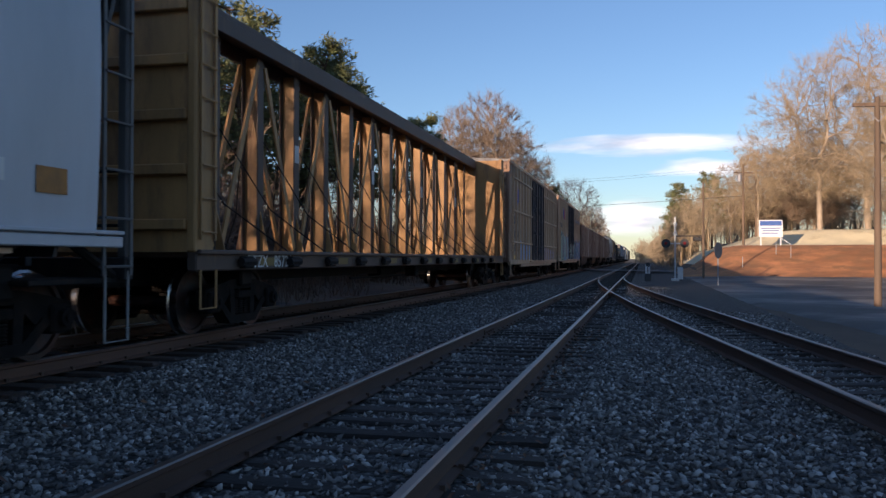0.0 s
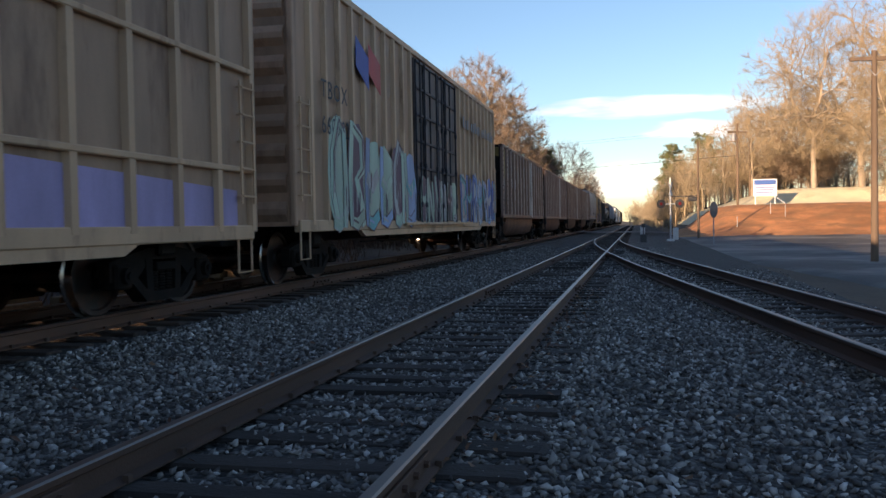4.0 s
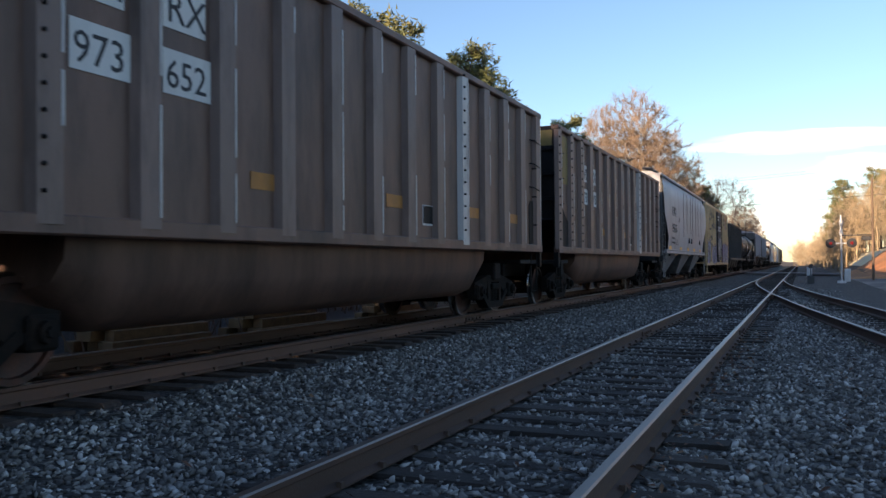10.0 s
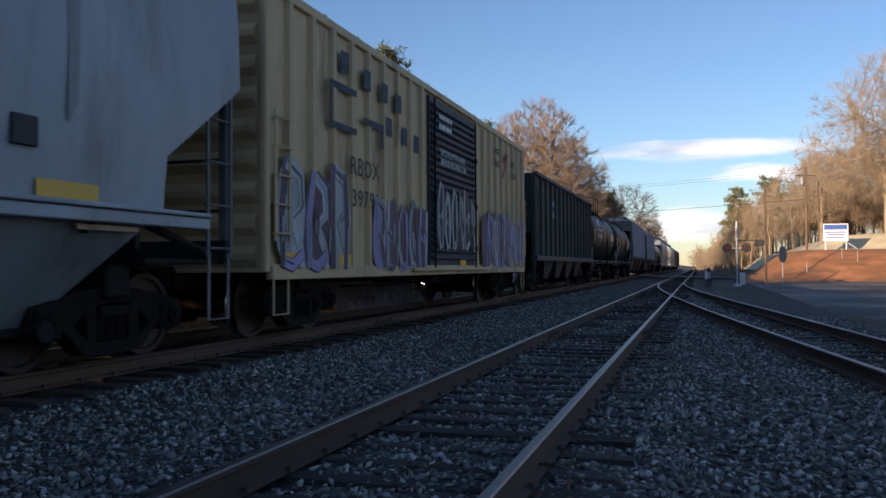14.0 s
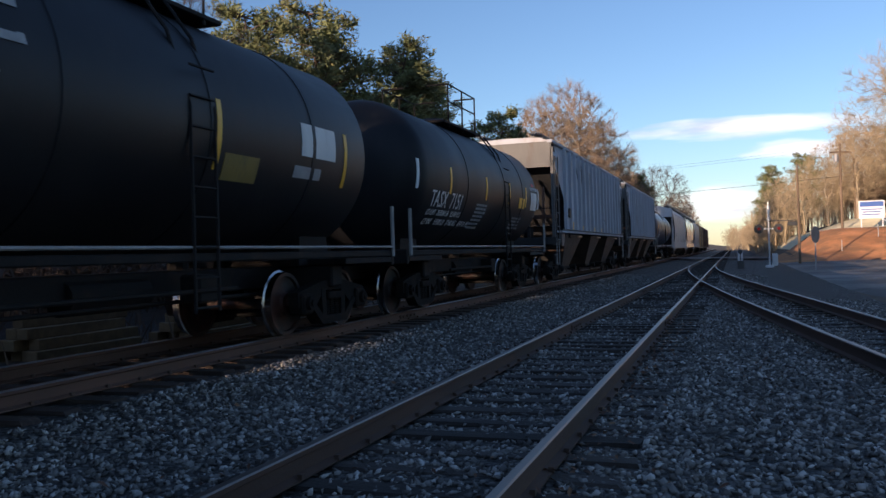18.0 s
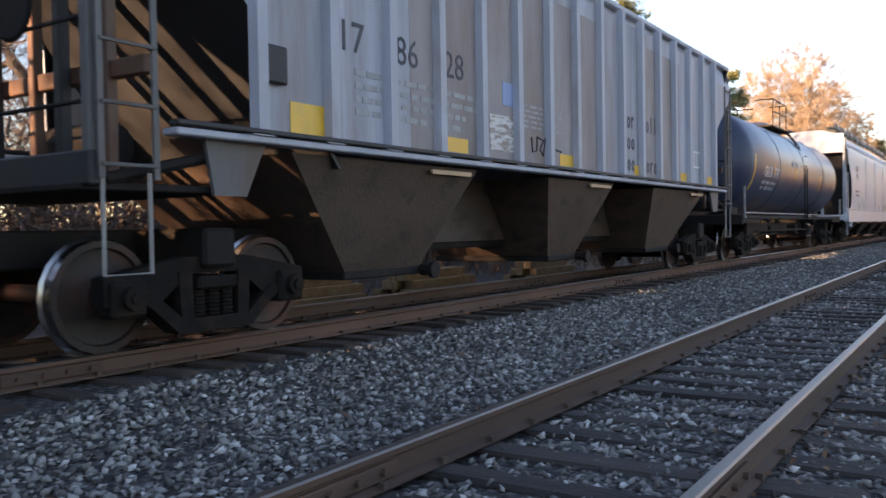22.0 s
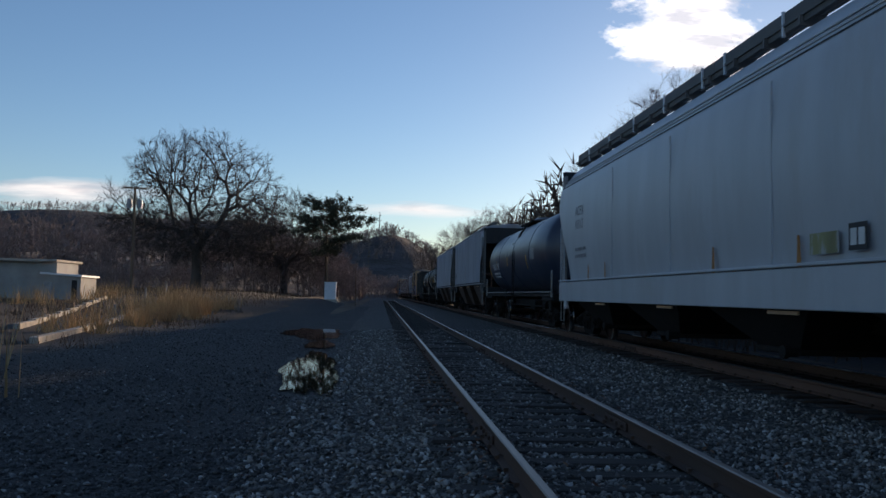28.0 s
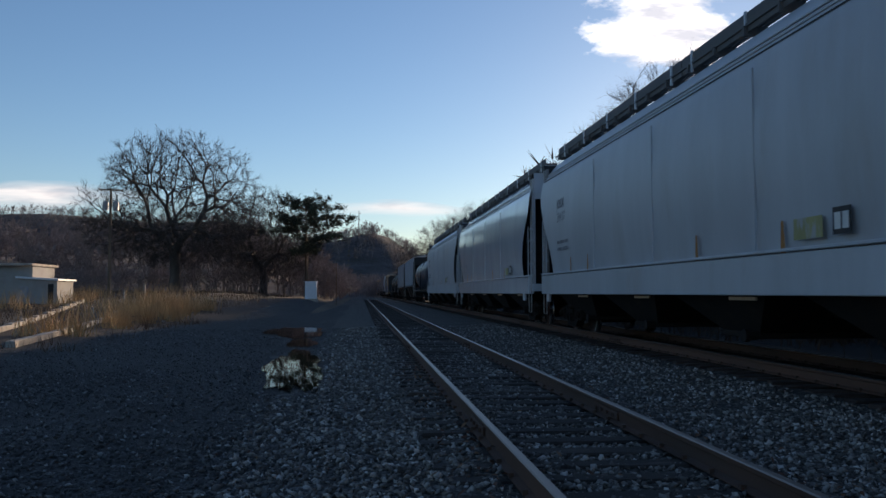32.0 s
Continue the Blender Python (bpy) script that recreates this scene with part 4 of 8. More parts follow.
spray_lilac = plate("spray_lilac", (0.36, 0.29, 0.50), tone=0.3)
spray_white = plate("spray_white", (0.46, 0.46, 0.46), tone=0.3, dirt=(0.26, 0.23, 0.22), dirt_at=(0.5, 0.7), dirt_scale=3.0)
spray_black = plate("spray_black", (0.025, 0.025, 0.032), tone=0.3)
spray_plum = plate("spray_plum", (0.13, 0.07, 0.10), tone=0.3)
mark_red = plate("mark_red", (0.50, 0.06, 0.06))
mark_blue = plate("mark_blue", (0.04, 0.09, 0.38))


def box_car(name, F, R, label, paint, top, low, door, door_paint, ribs, bars=(), skirt=None, door_kind="plug", sheet=None):
    car, h, mid = start_car(name, F, R, label)
    door_a, door_b = door[0] - mid, door[1] - mid
    xs = 1.50
    sheet = sheet or paint
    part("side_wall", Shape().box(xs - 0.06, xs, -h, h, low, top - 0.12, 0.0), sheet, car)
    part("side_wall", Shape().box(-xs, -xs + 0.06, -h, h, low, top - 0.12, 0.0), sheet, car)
    part("floor", Shape().box(-xs + 0.06, xs - 0.06, -h + 0.1, h - 0.1, low, low + 0.12), iron, car)
    roof = Shape().prism([(-xs - 0.02, top - 0.14), (xs + 0.02, top - 0.14), (xs + 0.02, top - 0.06), (0.3, top + 0.02), (-0.3, top + 0.02), (-xs - 0.02, top - 0.06)], "y", -h, h)
    for k in range(int(2 * h / 1.25)):
        y = -h + 0.7 + k * 1.25
        roof.box(-1.45, 1.45, y - 0.04, y + 0.04, top - 0.06, top + 0.04, 0.01)
    part("roof", roof, roof_steel, car)
    for s in (-1, 1):
        part("top_chord", Shape().box(s * xs - 0.04, s * xs + 0.06, -h, h, top - 0.20, top - 0.06, 0.015), paint, car)
        part("side_sill", Shape().box(s * xs - 0.05, s * xs + 0.07, -h + 0.1, h - 0.1, low - 0.10, low + 0.10, 0.015), paint, car)
        corrugated_end(car, s * h, s, sheet, xs, low, top - 0.14)
    if skirt:
        a, b = skirt[0] - mid, skirt[1] - mid
        part("skirt", Shape().prism([(a, low), (a + 0.5, low - 0.22), (b - 0.5, low - 0.22), (b, low)], "x", xs - 0.04, xs + 0.05), paint, car)
    rib_mesh = {}
    for y in ribs:
        y -= mid
        if door_a - 0.1 < y < door_b + 0.1 or abs(y) > h - 0.05:
            continue
        if "rib" not in rib_mesh:
            rib_mesh["rib"] = Shape().prism([(xs, -0.085), (xs + 0.075, -0.055), (xs + 0.075, 0.055), (xs, 0.085)], "z", low + 0.02, top - 0.2).mesh("side_post")
        p = part("side_post", rib_mesh["rib"], paint, car)
        p.location.y = y
        q = part("side_post", rib_mesh["rib"], paint, car)
        q.matrix_basis = pose(0, y, 0, 0, 0, 180)
    for z in bars:
        for a, b in ((-h + 0.9, door_a - 0.05), (door_b + 0.05, h - 0.1)):
            part("side_bar", Shape().box(xs, xs + 0.085, a, b, z - 0.04, z + 0.04, 0.015), paint, car)
    # doors on both sides
    for s in (1, -1):
        n = 2 if door_kind == "plug" else 1
        w = (door_b - door_a) / n
        for k in range(n):
            a, b = door_a + k * w + 0.03, door_a + (k + 1) * w - 0.03
            d = part("door", Shape().box(s * (xs + 0.01), s * (xs + 0.06), a, b, low + 0.08, top - 0.26, 0.01), door_paint, car, "weathered sliding door" if n == 1 else "plug door with lock rods")
            if door_kind == "plug":
                rows, cols = 6, 3
                for j in range(rows + 1):
                    z = low + 0.12 + (top - low - 0.45) * j / rows
                    part("door_rib", Shape().box(s * (xs + 0.06), s * (xs + 0.11), a + 0.02, b - 0.02, z - 0.035, z + 0.035, 0.01), door_dark, d)
                for j in range(cols + 1):
                    y = a + 0.05 + (b - a - 0.1) * j / cols
                    part("door_rib", Shape().box(s * (xs + 0.06), s * (xs + 0.10), y - 0.035, y + 0.035, low + 0.1, top - 0.3, 0.01), door_dark, d)
            else:
                for j in range(22):
                    z = low + 0.2 + (top - low - 0.55) * j / 22
                    part("door_rib", Shape().prism([(s * (xs + 0.06), z), (s * (xs + 0.115), z + 0.04), (s * (xs + 0.115), z + 0.075), (s * (xs + 0.06), z + 0.115)][::s], "y", a + 0.06, b - 0.06), door_paint, d)
            for y in ((a + 0.28, a + 0.75, b - 0.28) if n == 2 else (a + 0.15, b - 0.15)):
                rods = Shape().tube((s * (xs + 0.13), y, low + 0.02), (s * (xs + 0.13), y, top - 0.3), 0.022, n=6)
                for z in (low + 0.5, low + 1.5, low + 2.6):
                    rods.box(s * (xs + 0.1), s * (xs + 0.17), y - 0.05, y + 0.05, z - 0.06, z + 0.06, 0.01)
                part("lock_rod", rods, door_dark if door_kind == "plug" else iron, d)
        part("door_rail", Shape().box(s * (xs + 0.02), s * (xs + 0.16), door_a - 1.2, door_b + 1.2, low - 0.02, low + 0.05, 0.01), paint, car)
    for e in (-1, 1):
        part("ladder", ladder_shape(xs + 0.09, e * (h - 0.5), e * (h - 0.12), low + 0.5, low + 2.0, 5), paint, car, "grab irons on the side")
        stirrup(car, e * (h - 0.35), paint, xs + 0.04, low)
    running_gear(car, h, 1.75, low)
    brake_gear(car)
    return car, mid, xs


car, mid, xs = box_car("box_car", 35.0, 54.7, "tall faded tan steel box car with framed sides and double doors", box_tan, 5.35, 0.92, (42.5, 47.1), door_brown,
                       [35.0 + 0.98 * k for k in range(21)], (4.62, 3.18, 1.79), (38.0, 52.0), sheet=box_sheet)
paint_shape(car, spray_sky, xs + 0.006, [(38.25 - mid, 0.85), (42.4 - mid, 0.85), (42.4 - mid, 1.74), (39.6 - mid, 1.74), (38.25 - mid, 1.95)], "painted_panel", "pale blue overpainted panel")
paint_shape(car, spray_lilac, xs + 0.006, [(48.0 - mid, 0.95), (54.2 - mid, 0.95), (54.2 - mid, 1.5), (48.0 - mid, 1.74)], "painted_panel", "faint lilac sprayed patch")
for (a, b, m) in ((36.9, 37.5, mark_red), (37.5, 38.1, mark_blue)):
    paint_shape(car, m, xs + 0.006, [(a - mid, 3.5), (b - mid, 3.75), (b - mid, 4.35), (a - mid, 4.1)])
letters("TBOX", 0.5, slate_mark, car, xs + 0.006, 36.15 - mid, 2.62, spread=1.25)
letters("638959", 0.5, slate_mark, car, xs + 0.006, 36.15 - mid, 1.98, spread=1.2)
paint_shape(car, reflector, xs + 0.006, [(36.2 - mid, 1.05), (36.8 - mid, 1.05), (36.8 - mid, 1.22), (36.2 - mid, 1.22)], "reflector")
block_lines(car, dark_mark, xs + 0.006, 36.2 - mid, 1.62, 1.6, 3, 0.05, 0.1, seed=3)

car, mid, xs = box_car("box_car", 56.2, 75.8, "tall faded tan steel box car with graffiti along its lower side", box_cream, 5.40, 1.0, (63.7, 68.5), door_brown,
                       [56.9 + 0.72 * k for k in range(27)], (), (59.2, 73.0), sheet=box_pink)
graffiti(car, xs + 0.078, 57.6 - mid, 63.6 - mid, 0.95, 3.0, [spray_plum, spray_teal, spray_mint, spray_mint, spray_sky, spray_white], 4, 6)
graffiti(car, xs + 0.118, 63.9 - mid, 68.3 - mid, 1.05, 2.3, [spray_black, spray_mint, spray_plum, spray_mint, spray_white], 7, 6)
graffiti(car, xs + 0.078, 69.0 - mid, 75.6 - mid, 1.0, 2.65, [spray_black, spray_blue, spray_teal, spray_sky, spray_teal, spray_white], 9, 7)
for (a, b, m) in ((59.2, 60.0, mark_blue), (60.0, 60.8, mark_red)):
    paint_shape(car, m, xs + 0.08, [(a - mid, 4.1), (b - mid, 3.75), (b - mid, 4.4), (a - mid, 4.7)])
letters("TBOX", 0.45, slate_mark, car, xs + 0.08, 57.3 - mid, 3.25, spread=1.2)
letters("660992", 0.45, slate_mark, car, xs + 0.08, 57.3 - mid, 2.62, spread=1.1)
for k in range(17):                                      # a faded slogan, as plain bars
    if k not in (3, 9):
        part("slogan_bar", Shape().box(xs + 0.079, xs + 0.083, 69.6 + 0.33 * k - mid, 69.6 + 0.33 * k + 0.20 - mid, 4.05, 4.05 + (0.36, 0.26, 0.30)[k % 3]), worn_mark, car)

car, mid, xs = box_car("box_car", 161.8, 178.1, "weathered yellow box car with a dark door and sprayed lettering", rail_yellow, 4.72, 0.90, (168.4, 172.0), door_dark,
                       [162.4 + 0.70 * k for k in range(23)], (), None, "slide")
graffiti(car, xs + 0.078, 162.0 - mid, 164.3 - mid, 0.9, 2.55, [spray_plum, spray_white, spray_plum, spray_lilac, spray_white], 12, 3)
graffiti(car, xs + 0.078, 165.3 - mid, 168.2 - mid, 0.9, 2.2, [spray_plum, spray_white, spray_plum, spray_lilac, spray_white], 13, 5)
graffiti(car, xs + 0.120, 168.7 - mid, 171.8 - mid, 1.3, 2.75, [spray_black, spray_white, spray_white], 14, 6)
graffiti(car, xs + 0.078, 172.6 - mid, 177.8 - mid, 0.92, 2.5, [spray_plum, spray_white, spray_lilac, spray_plum, spray_white], 15, 8)
letters("RBOX", 0.42, dark_mark, car, xs + 0.08, 164.35 - mid, 2.42, spread=1.15)
letters("39790", 0.40, dark_mark, car, xs + 0.08, 164.4 - mid, 1.92, spread=1.25)
for k, (a, z) in enumerate(((164.0, 4.0), (164.9, 3.92), (165.7, 3.86), (166.4, 3.8), (165.9, 3.3), (166.7, 3.25), (167.4, 3.2))):
    part("emblem_letter", Shape().box(xs + 0.078, xs + 0.083, a - mid, a + 0.30 - mid, z - 0.05, z + 0.28), slate_mark, car)
for a, b, z0, z1 in ((163.6, 164.6, 3.05, 3.15), (163.6, 163.7, 3.05, 3.75), (163.6, 164.6, 3.66, 3.76), (164.9, 165.8, 3.3, 3.4), (165.7, 165.8, 3.0, 3.4)):
    part("emblem_bar", Shape().box(xs + 0.078, xs + 0.083, a - mid, b - mid, z0, z1), slate_mark, car)
letters("next\nload", 0.34, dark_mark, car, xs + 0.08, 174.0 - mid, 4.0)
letters("any\nroad", 0.34, dark_mark, car, xs + 0.08, 176.0 - mid, 3.85)
for a, b, m in ((174.9, 175.7, mark_red), (175.7, 174.9, mark_blue)):
    paint_shape(car, m, xs + 0.08 + (0.006 if a > b else 0), [(min(a, b) - mid, 3.5 if a < b else 4.0), (min(a, b) + 0.12 - mid, 3.4 if a < b else 3.9), (max(a, b) - mid, 4.1 if a < b else 3.4), (max(a, b) - 0.12 - mid, 4.2 if a < b else 3.5)][::1 if a < b else -1])
letters("SECURE BOTH HASPS\nBEFORE MOVING CAR", 0.2, white_mark, car, xs + 0.125, 169.0 - mid, 3.3)
block_lines(car, white_mark, xs + 0.125, 168.9 - mid, 4.05, 1.2, 2, 0.10, 0.2, seed=4)
for a in (162.2, 163.9, 170.6, 174.3, 175.8, 177.2):
    paint_shape(car, reflector, xs + 0.08, [(a - mid, 0.98), (a + 0.45 - mid, 0.98), (a + 0.45 - mid, 1.16), (a - mid, 1.16)], "reflector")

# -- coal gondolas with tub bottoms --
coal_paint = plate("coal_car_brown", (0.170, 0.092, 0.066), dirt=(0.060, 0.036, 0.028), dirt_at=(0.44, 0.70), metal=0.1, rough=0.55)
coal_dark = plate("coal_car_near_black", (0.008, 0.007, 0.007), dirt=(0.030, 0.022, 0.018), dirt_at=(0.6, 0.8), spec=0.2)
# posts paler than the sheets: light on their slanted faces is in the colour
coal_post = plate("coal_car_post_brown", (0.21, 0.135, 0.11), dirt=(0.10, 0.062, 0.048), dirt_at=(0.5, 0.72), metal=0.1, rough=0.5)
label_yellow = plate("faded_yellow_label", (0.36, 0.33, 0.14), tone=0.4, dirt=(0.45, 0.45, 0.44), dirt_at=(0.5, 0.6), dirt_scale=6.0)
worn_lit_metal = plate("rubbed_and_lit_metal", (0.50, 0.47, 0.45), metal=0.2, rough=0.5, dirt=(0.22, 0.17, 0.15), dirt_at=(0.5, 0.7), dirt_scale=3.0)
smear_white = plate("smeared_whitewash", (0.62, 0.61, 0.59), dirt=(0.30, 0.25, 0.21), dirt_at=(0.46, 0.56), dirt_scale=9.0, stretch=(1, 0.5, 2.5))
plate_white = plate("white_plate", (0.70, 0.69, 0.66), dirt=(0.35, 0.32, 0.30), dirt_at=(0.55, 0.8))
mustard = plate("mustard_panel", (0.22, 0.15, 0.035), dirt=(0.10, 0.08, 0.04), dirt_at=(0.5, 0.7))


def coal_car(F, R, number, worn, panel):
    car, h, mid = start_car("coal_gondola", F, R, "dusty brown steel coal gondola with ribbed sides and a tub bottom")
    xs, low, top = 1.53, 1.28, 4.24
    for s in (1, -1):
        part("side_wall", Shape().box(s * (xs - 0.03), s * xs, -h, h, low, top - 0.05), coal_paint, car)
        part("top_chord", Shape().box(s * (xs - 0.09), s * (xs + 0.09), -h, h, top - 0.12, top, 0.02), coal_paint, car)
        part("side_sill", Shape().box(s * (xs - 0.06), s * (xs + 0.09), -h, h, low - 0.06, low + 0.10, 0.015), coal_paint, car)
    post = Shape().prism([(xs, -0.17), (xs + 0.09, -0.13), (xs + 0.11, 0.10), (xs, 0.14)], "z", low + 0.02, top - 0.12).mesh("side_post")
    rng = random.Random(number)
    for k in range(15):
        y = -h + (1.25 + (k - 1) * (2 * h - 1.53) / 13 if k else 0.12)
        p = part("side_post", post, worn_lit_metal if k == worn else None, car)
        if k == worn:
            p.data = post.copy()
            p.data.materials.clear()
            p.data.materials.append(worn_lit_metal)
        elif not post.materials:
            post.materials.append(coal_post)
        p.location.y = y
        q = part("side_post", post, None, car)
        q.matrix_basis = pose(0, y, 0, 0, 0, 180)
        rub = Shape()
        z = low + 0.12
        while z < top - 0.5:                             # rubbed metal and caught light, painted as pale strips along the post's edge
            tall = rng.uniform(0.25, 1.1)
            if rng.random() < 0.72:
                rub.prism([(xs + 0.100, y + 0.078), (xs + 0.113, y + 0.078), (xs + 0.115, y + 0.104), (xs + 0.100, y + 0.106)], "z", z, min(top - 0.2, z + tall))
            z += tall + rng.uniform(0.05, 0.3)
        if rub.v:
            part("worn_edge", rub, worn_lit_metal, car, "pale strip for rubbed metal and caught light", kind="stuff")
        if k in (0, 1, 2, worn):
            bolts = Shape()
            for j in range(14):                          # bolts beside the post
                z = low + 0.25 + j * 0.20
                bolts.box(xs + 0.085, xs + 0.125, y - 0.09, y - 0.055, z, z + 0.035, 0.01)
            part("bolt_row", bolts, coal_dark, car, kind="stuff")
    for s in (-1, 1):                                    # ends with sloping sheet and corner posts
        part("end_wall", Shape().box(-xs + 0.035, xs - 0.035, s * (h - 0.05), s * (h - 0.10), 2.0, top - 0.02).prism([(s * (h - 0.05), 2.05), (s * (h - 1.4), low + 0.05), (s * (h - 1.4), low - 0.02), (s * h, 2.0)][::s], "x", -xs + 0.035, xs - 0.035), coal_dark, car, "near-black end")
        for z in (2.5, 3.1, 3.7):
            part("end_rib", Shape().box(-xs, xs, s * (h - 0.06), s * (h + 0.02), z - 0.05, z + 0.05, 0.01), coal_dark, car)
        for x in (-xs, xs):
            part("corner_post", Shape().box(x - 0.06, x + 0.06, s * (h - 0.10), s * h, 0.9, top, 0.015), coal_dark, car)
        part("end_platform", Shape().box(-1.5, 1.5, s * (h - 1.2), s * h, 0.98, 1.06, 0.01), iron, car)
        part("end_ladder", ladder_shape(xs + 0.06, s * (h - 0.16) - 0.3 * (s > 0), s * (h - 0.16) + 0.3 * (s < 0), 1.8, 3.6, 4, rail=False), coal_dark, car)
        stirrup(car, s * (h - 0.3), iron, 1.5, 1.25, 0.85)
    tub = [(-1.35, low), (-1.33, 0.85), (-1.18, 0.52), (-0.9, 0.40), (0.9, 0.40), (1.18, 0.52), (1.33, 0.85), (1.35, low)]
    sh = Shape()
    n, a, b = len(tub), -h + 3.3, h - 3.3
    for y, k in ((a - 0.55, 0.55), (a, 1.0), (b, 1.0), (b + 0.55, 0.55)):
        sh.v += [(x * (0.9 + 0.1 * k), y, low - (low - z) * k) for x, z in tub]
    for r in range(3):
        sh.f += [(r * n + i, r * n + i + 1, (r + 1) * n + i + 1, (r + 1) * n + i) for i in range(n - 1)]
    sh.f += [tuple(range(n)), tuple(range(3 * n, 4 * n))[::-1]]
    part("tub", sh, coal_paint, car, "rounded tub bottom between the trucks", True)
    part("load", Shape().prism([(-h + 0.1, 3.6), (h - 0.1, 3.6), (h - 0.8, 3.75), (-h + 0.8, 3.75)], "x", -xs + 0.04, xs - 0.04), iron, car, "dark coal load")
    x = xs + 0.004
    pair = ((f"WF", number // 1000), ("RX", number % 1000))
    for k, (t, d) in enumerate(pair):
        y = -h + 2.55 + k * 1.05
        part("number_plate_panel", Shape().box(x, x + 0.006, y, y + 0.58, 3.14, 3.58).box(x, x + 0.006, y, y + 0.66, 2.54, 2.95), plate_white, car, "white stencil patch")
        letters(t, 0.42, dark_mark, car, x + 0.008, y + 0.04, 3.2)
        letters("%03d" % d, 0.38, dark_mark, car, x + 0.008, y + 0.03, 2.6)
    part("end_stencil_patch", Shape().box(-0.2, 0.62, -h + 0.016, -h + 0.028, 3.80, 4.14), plate_white, car)
    for k, t in enumerate(("WFRX", str(number))):
        letters(t, 0.17, dark_mark, car, 0, 0, 0).matrix_basis = pose(0.0 - 0.1 * k, -h + 0.012, 4.0 - 0.15 * k, 0, 0, -90)
    part("end_panel", Shape().box(-1.45, 1.45, -h + 0.03, -h + 0.046, 3.72, 4.12), mustard, car, "mustard band on the end")
    part("corner_panel", Shape().box(x, x + 0.010, -h + 0.02, -h + 1.12, 2.9, 4.05), mustard, car, "mustard painted corner panel")
    for k, y in enumerate((0.55, 4.7, 7.8, 10.85, 13.1)):
        paint_shape(car, orange_mark, x, [(-h + y + 0.2, 1.78), (-h + y + 0.75, 1.78), (-h + y + 0.75, 1.96), (-h + y + 0.2, 1.96)], "reflector")
    box_at = -h + panel
    part("test_panel", Shape().box(x, x + 0.005, box_at, box_at + 0.48, 1.57, 1.88), plate_white, car)
    part("test_panel_face", Shape().box(x + 0.005, x + 0.009, box_at + 0.015, box_at + 0.465, 1.60, 1.87), coal_dark, car)
    part("black_smear", Shape().prism([(-h + 0.02, 1.30), (-h + 1.14, 1.30), (-h + 1.14, 1.98), (-h + 0.85, 2.12), (-h + 0.45, 2.38), (-h + 0.02, 2.52)], "x", x, x + 0.012), coal_dark, car, "soot smear at the corner")
    part("black_smear", Shape().prism([(h - 0.72, 1.30), (h - 0.03, 1.30), (h - 0.03, 2.42), (h - 0.30, 2.34), (h - 0.62, 2.30), (h - 0.72, 2.2)], "x", x, x + 0.012), coal_dark, car, "soot smear at the corner")
    # painted highlight in place of the sunlit bolts down the corner
    part("corner_strip", Shape().box(xs + 0.062, xs + 0.070, h - 0.085, h - 0.015, 1.3, top - 0.1), worn_lit_metal, car, "pale strip standing for lit bolts on the corner post")
    for z in (2.55, 3.05, 3.55):
        part("grab_iron", Shape().pipe([(xs, h - 0.62, z + 0.05), (xs + 0.10, h - 0.60, z + 0.03), (xs + 0.10, h - 0.18, z - 0.02), (xs, h - 0.16, z - 0.02)], 0.014, 5), coal_dark, car)
    running_gear(car, h, 1.75, 1.0)
    return car


coal_car(77.4, 92.6, 973698, 9, 10.03)
coal_car(94.2, 109.5, 973656, 9, 10.03)
coal_car(111.2, 126.5, 973652, 10, 9.2)
coal_car(127.9, 143.1, 973678, 10, 9.2)

# -- covered hoppers --
hop_grey = plate("faded_grey_paint", (0.365, 0.375, 0.40), dirt=(0.20, 0.17, 0.15), dirt_at=(0.52, 0.78), tone=0.22, scale=0.8, dirt_scale=1.0, rough=0.5)
hop_nw = plate("weathered_grey_paint", (0.41, 0.425, 0.47), dirt=(0.30, 0.235, 0.20), dirt_at=(0.55, 0.75), tone=0.2, dirt_scale=0.9)
hop_panel = plate("streaked_grey_panel", (0.37, 0.385, 0.43), dirt=(0.23, 0.18, 0.16), dirt_at=(0.48, 0.74), tone=0.25, dirt_scale=1.1, stretch=(1, 2.5, 0.22), each=0.28)
# hop_grey again for the bays: underside shade in the base colour, grime in patches
hop_grey_low = plate("shaded_grimy_grey_hopper", (0.20, 0.20, 0.205), dirt=(0.06, 0.052, 0.048), dirt_at=(0.45, 0.7), dirt_scale=1.6)
hop_nw_brown = plate("rust_washed_panel", (0.31, 0.275, 0.27), dirt=(0.23, 0.165, 0.14), dirt_at=(0.42, 0.72), tone=0.25, dirt_scale=1.3)
# brown dust, darkened in colour for slopes that face down into shade
hop_shaded_dust = plate("shaded_dusty_hopper_brown", (0.074, 0.047, 0.034), dirt=(0.029, 0.018, 0.014), dirt_at=(0.50, 0.66), dirt_scale=2.6, stretch=(1, 1, 1.6), tone=0.25, bump=0.4, bump_far=0.02)
hop_black = plate("black_end_paint", (0.022, 0.022, 0.024), dirt=(0.06, 0.045, 0.036), dirt_at=(0.55, 0.75))
hop_end = plate("sooty_end_frame", (0.12, 0.115, 0.11), dirt=(0.09, 0.06, 0.045), dirt_at=(0.55, 0.75))
rust_beam = plate("rusty_end_beam", (0.16, 0.075, 0.045), dirt=(0.05, 0.03, 0.024), dirt_at=(0.45, 0.7))
hop_corner = plate("corner_grey_paint", (0.30, 0.29, 0.28), dirt=(0.16, 0.13, 0.11), dirt_at=(0.5, 0.75))
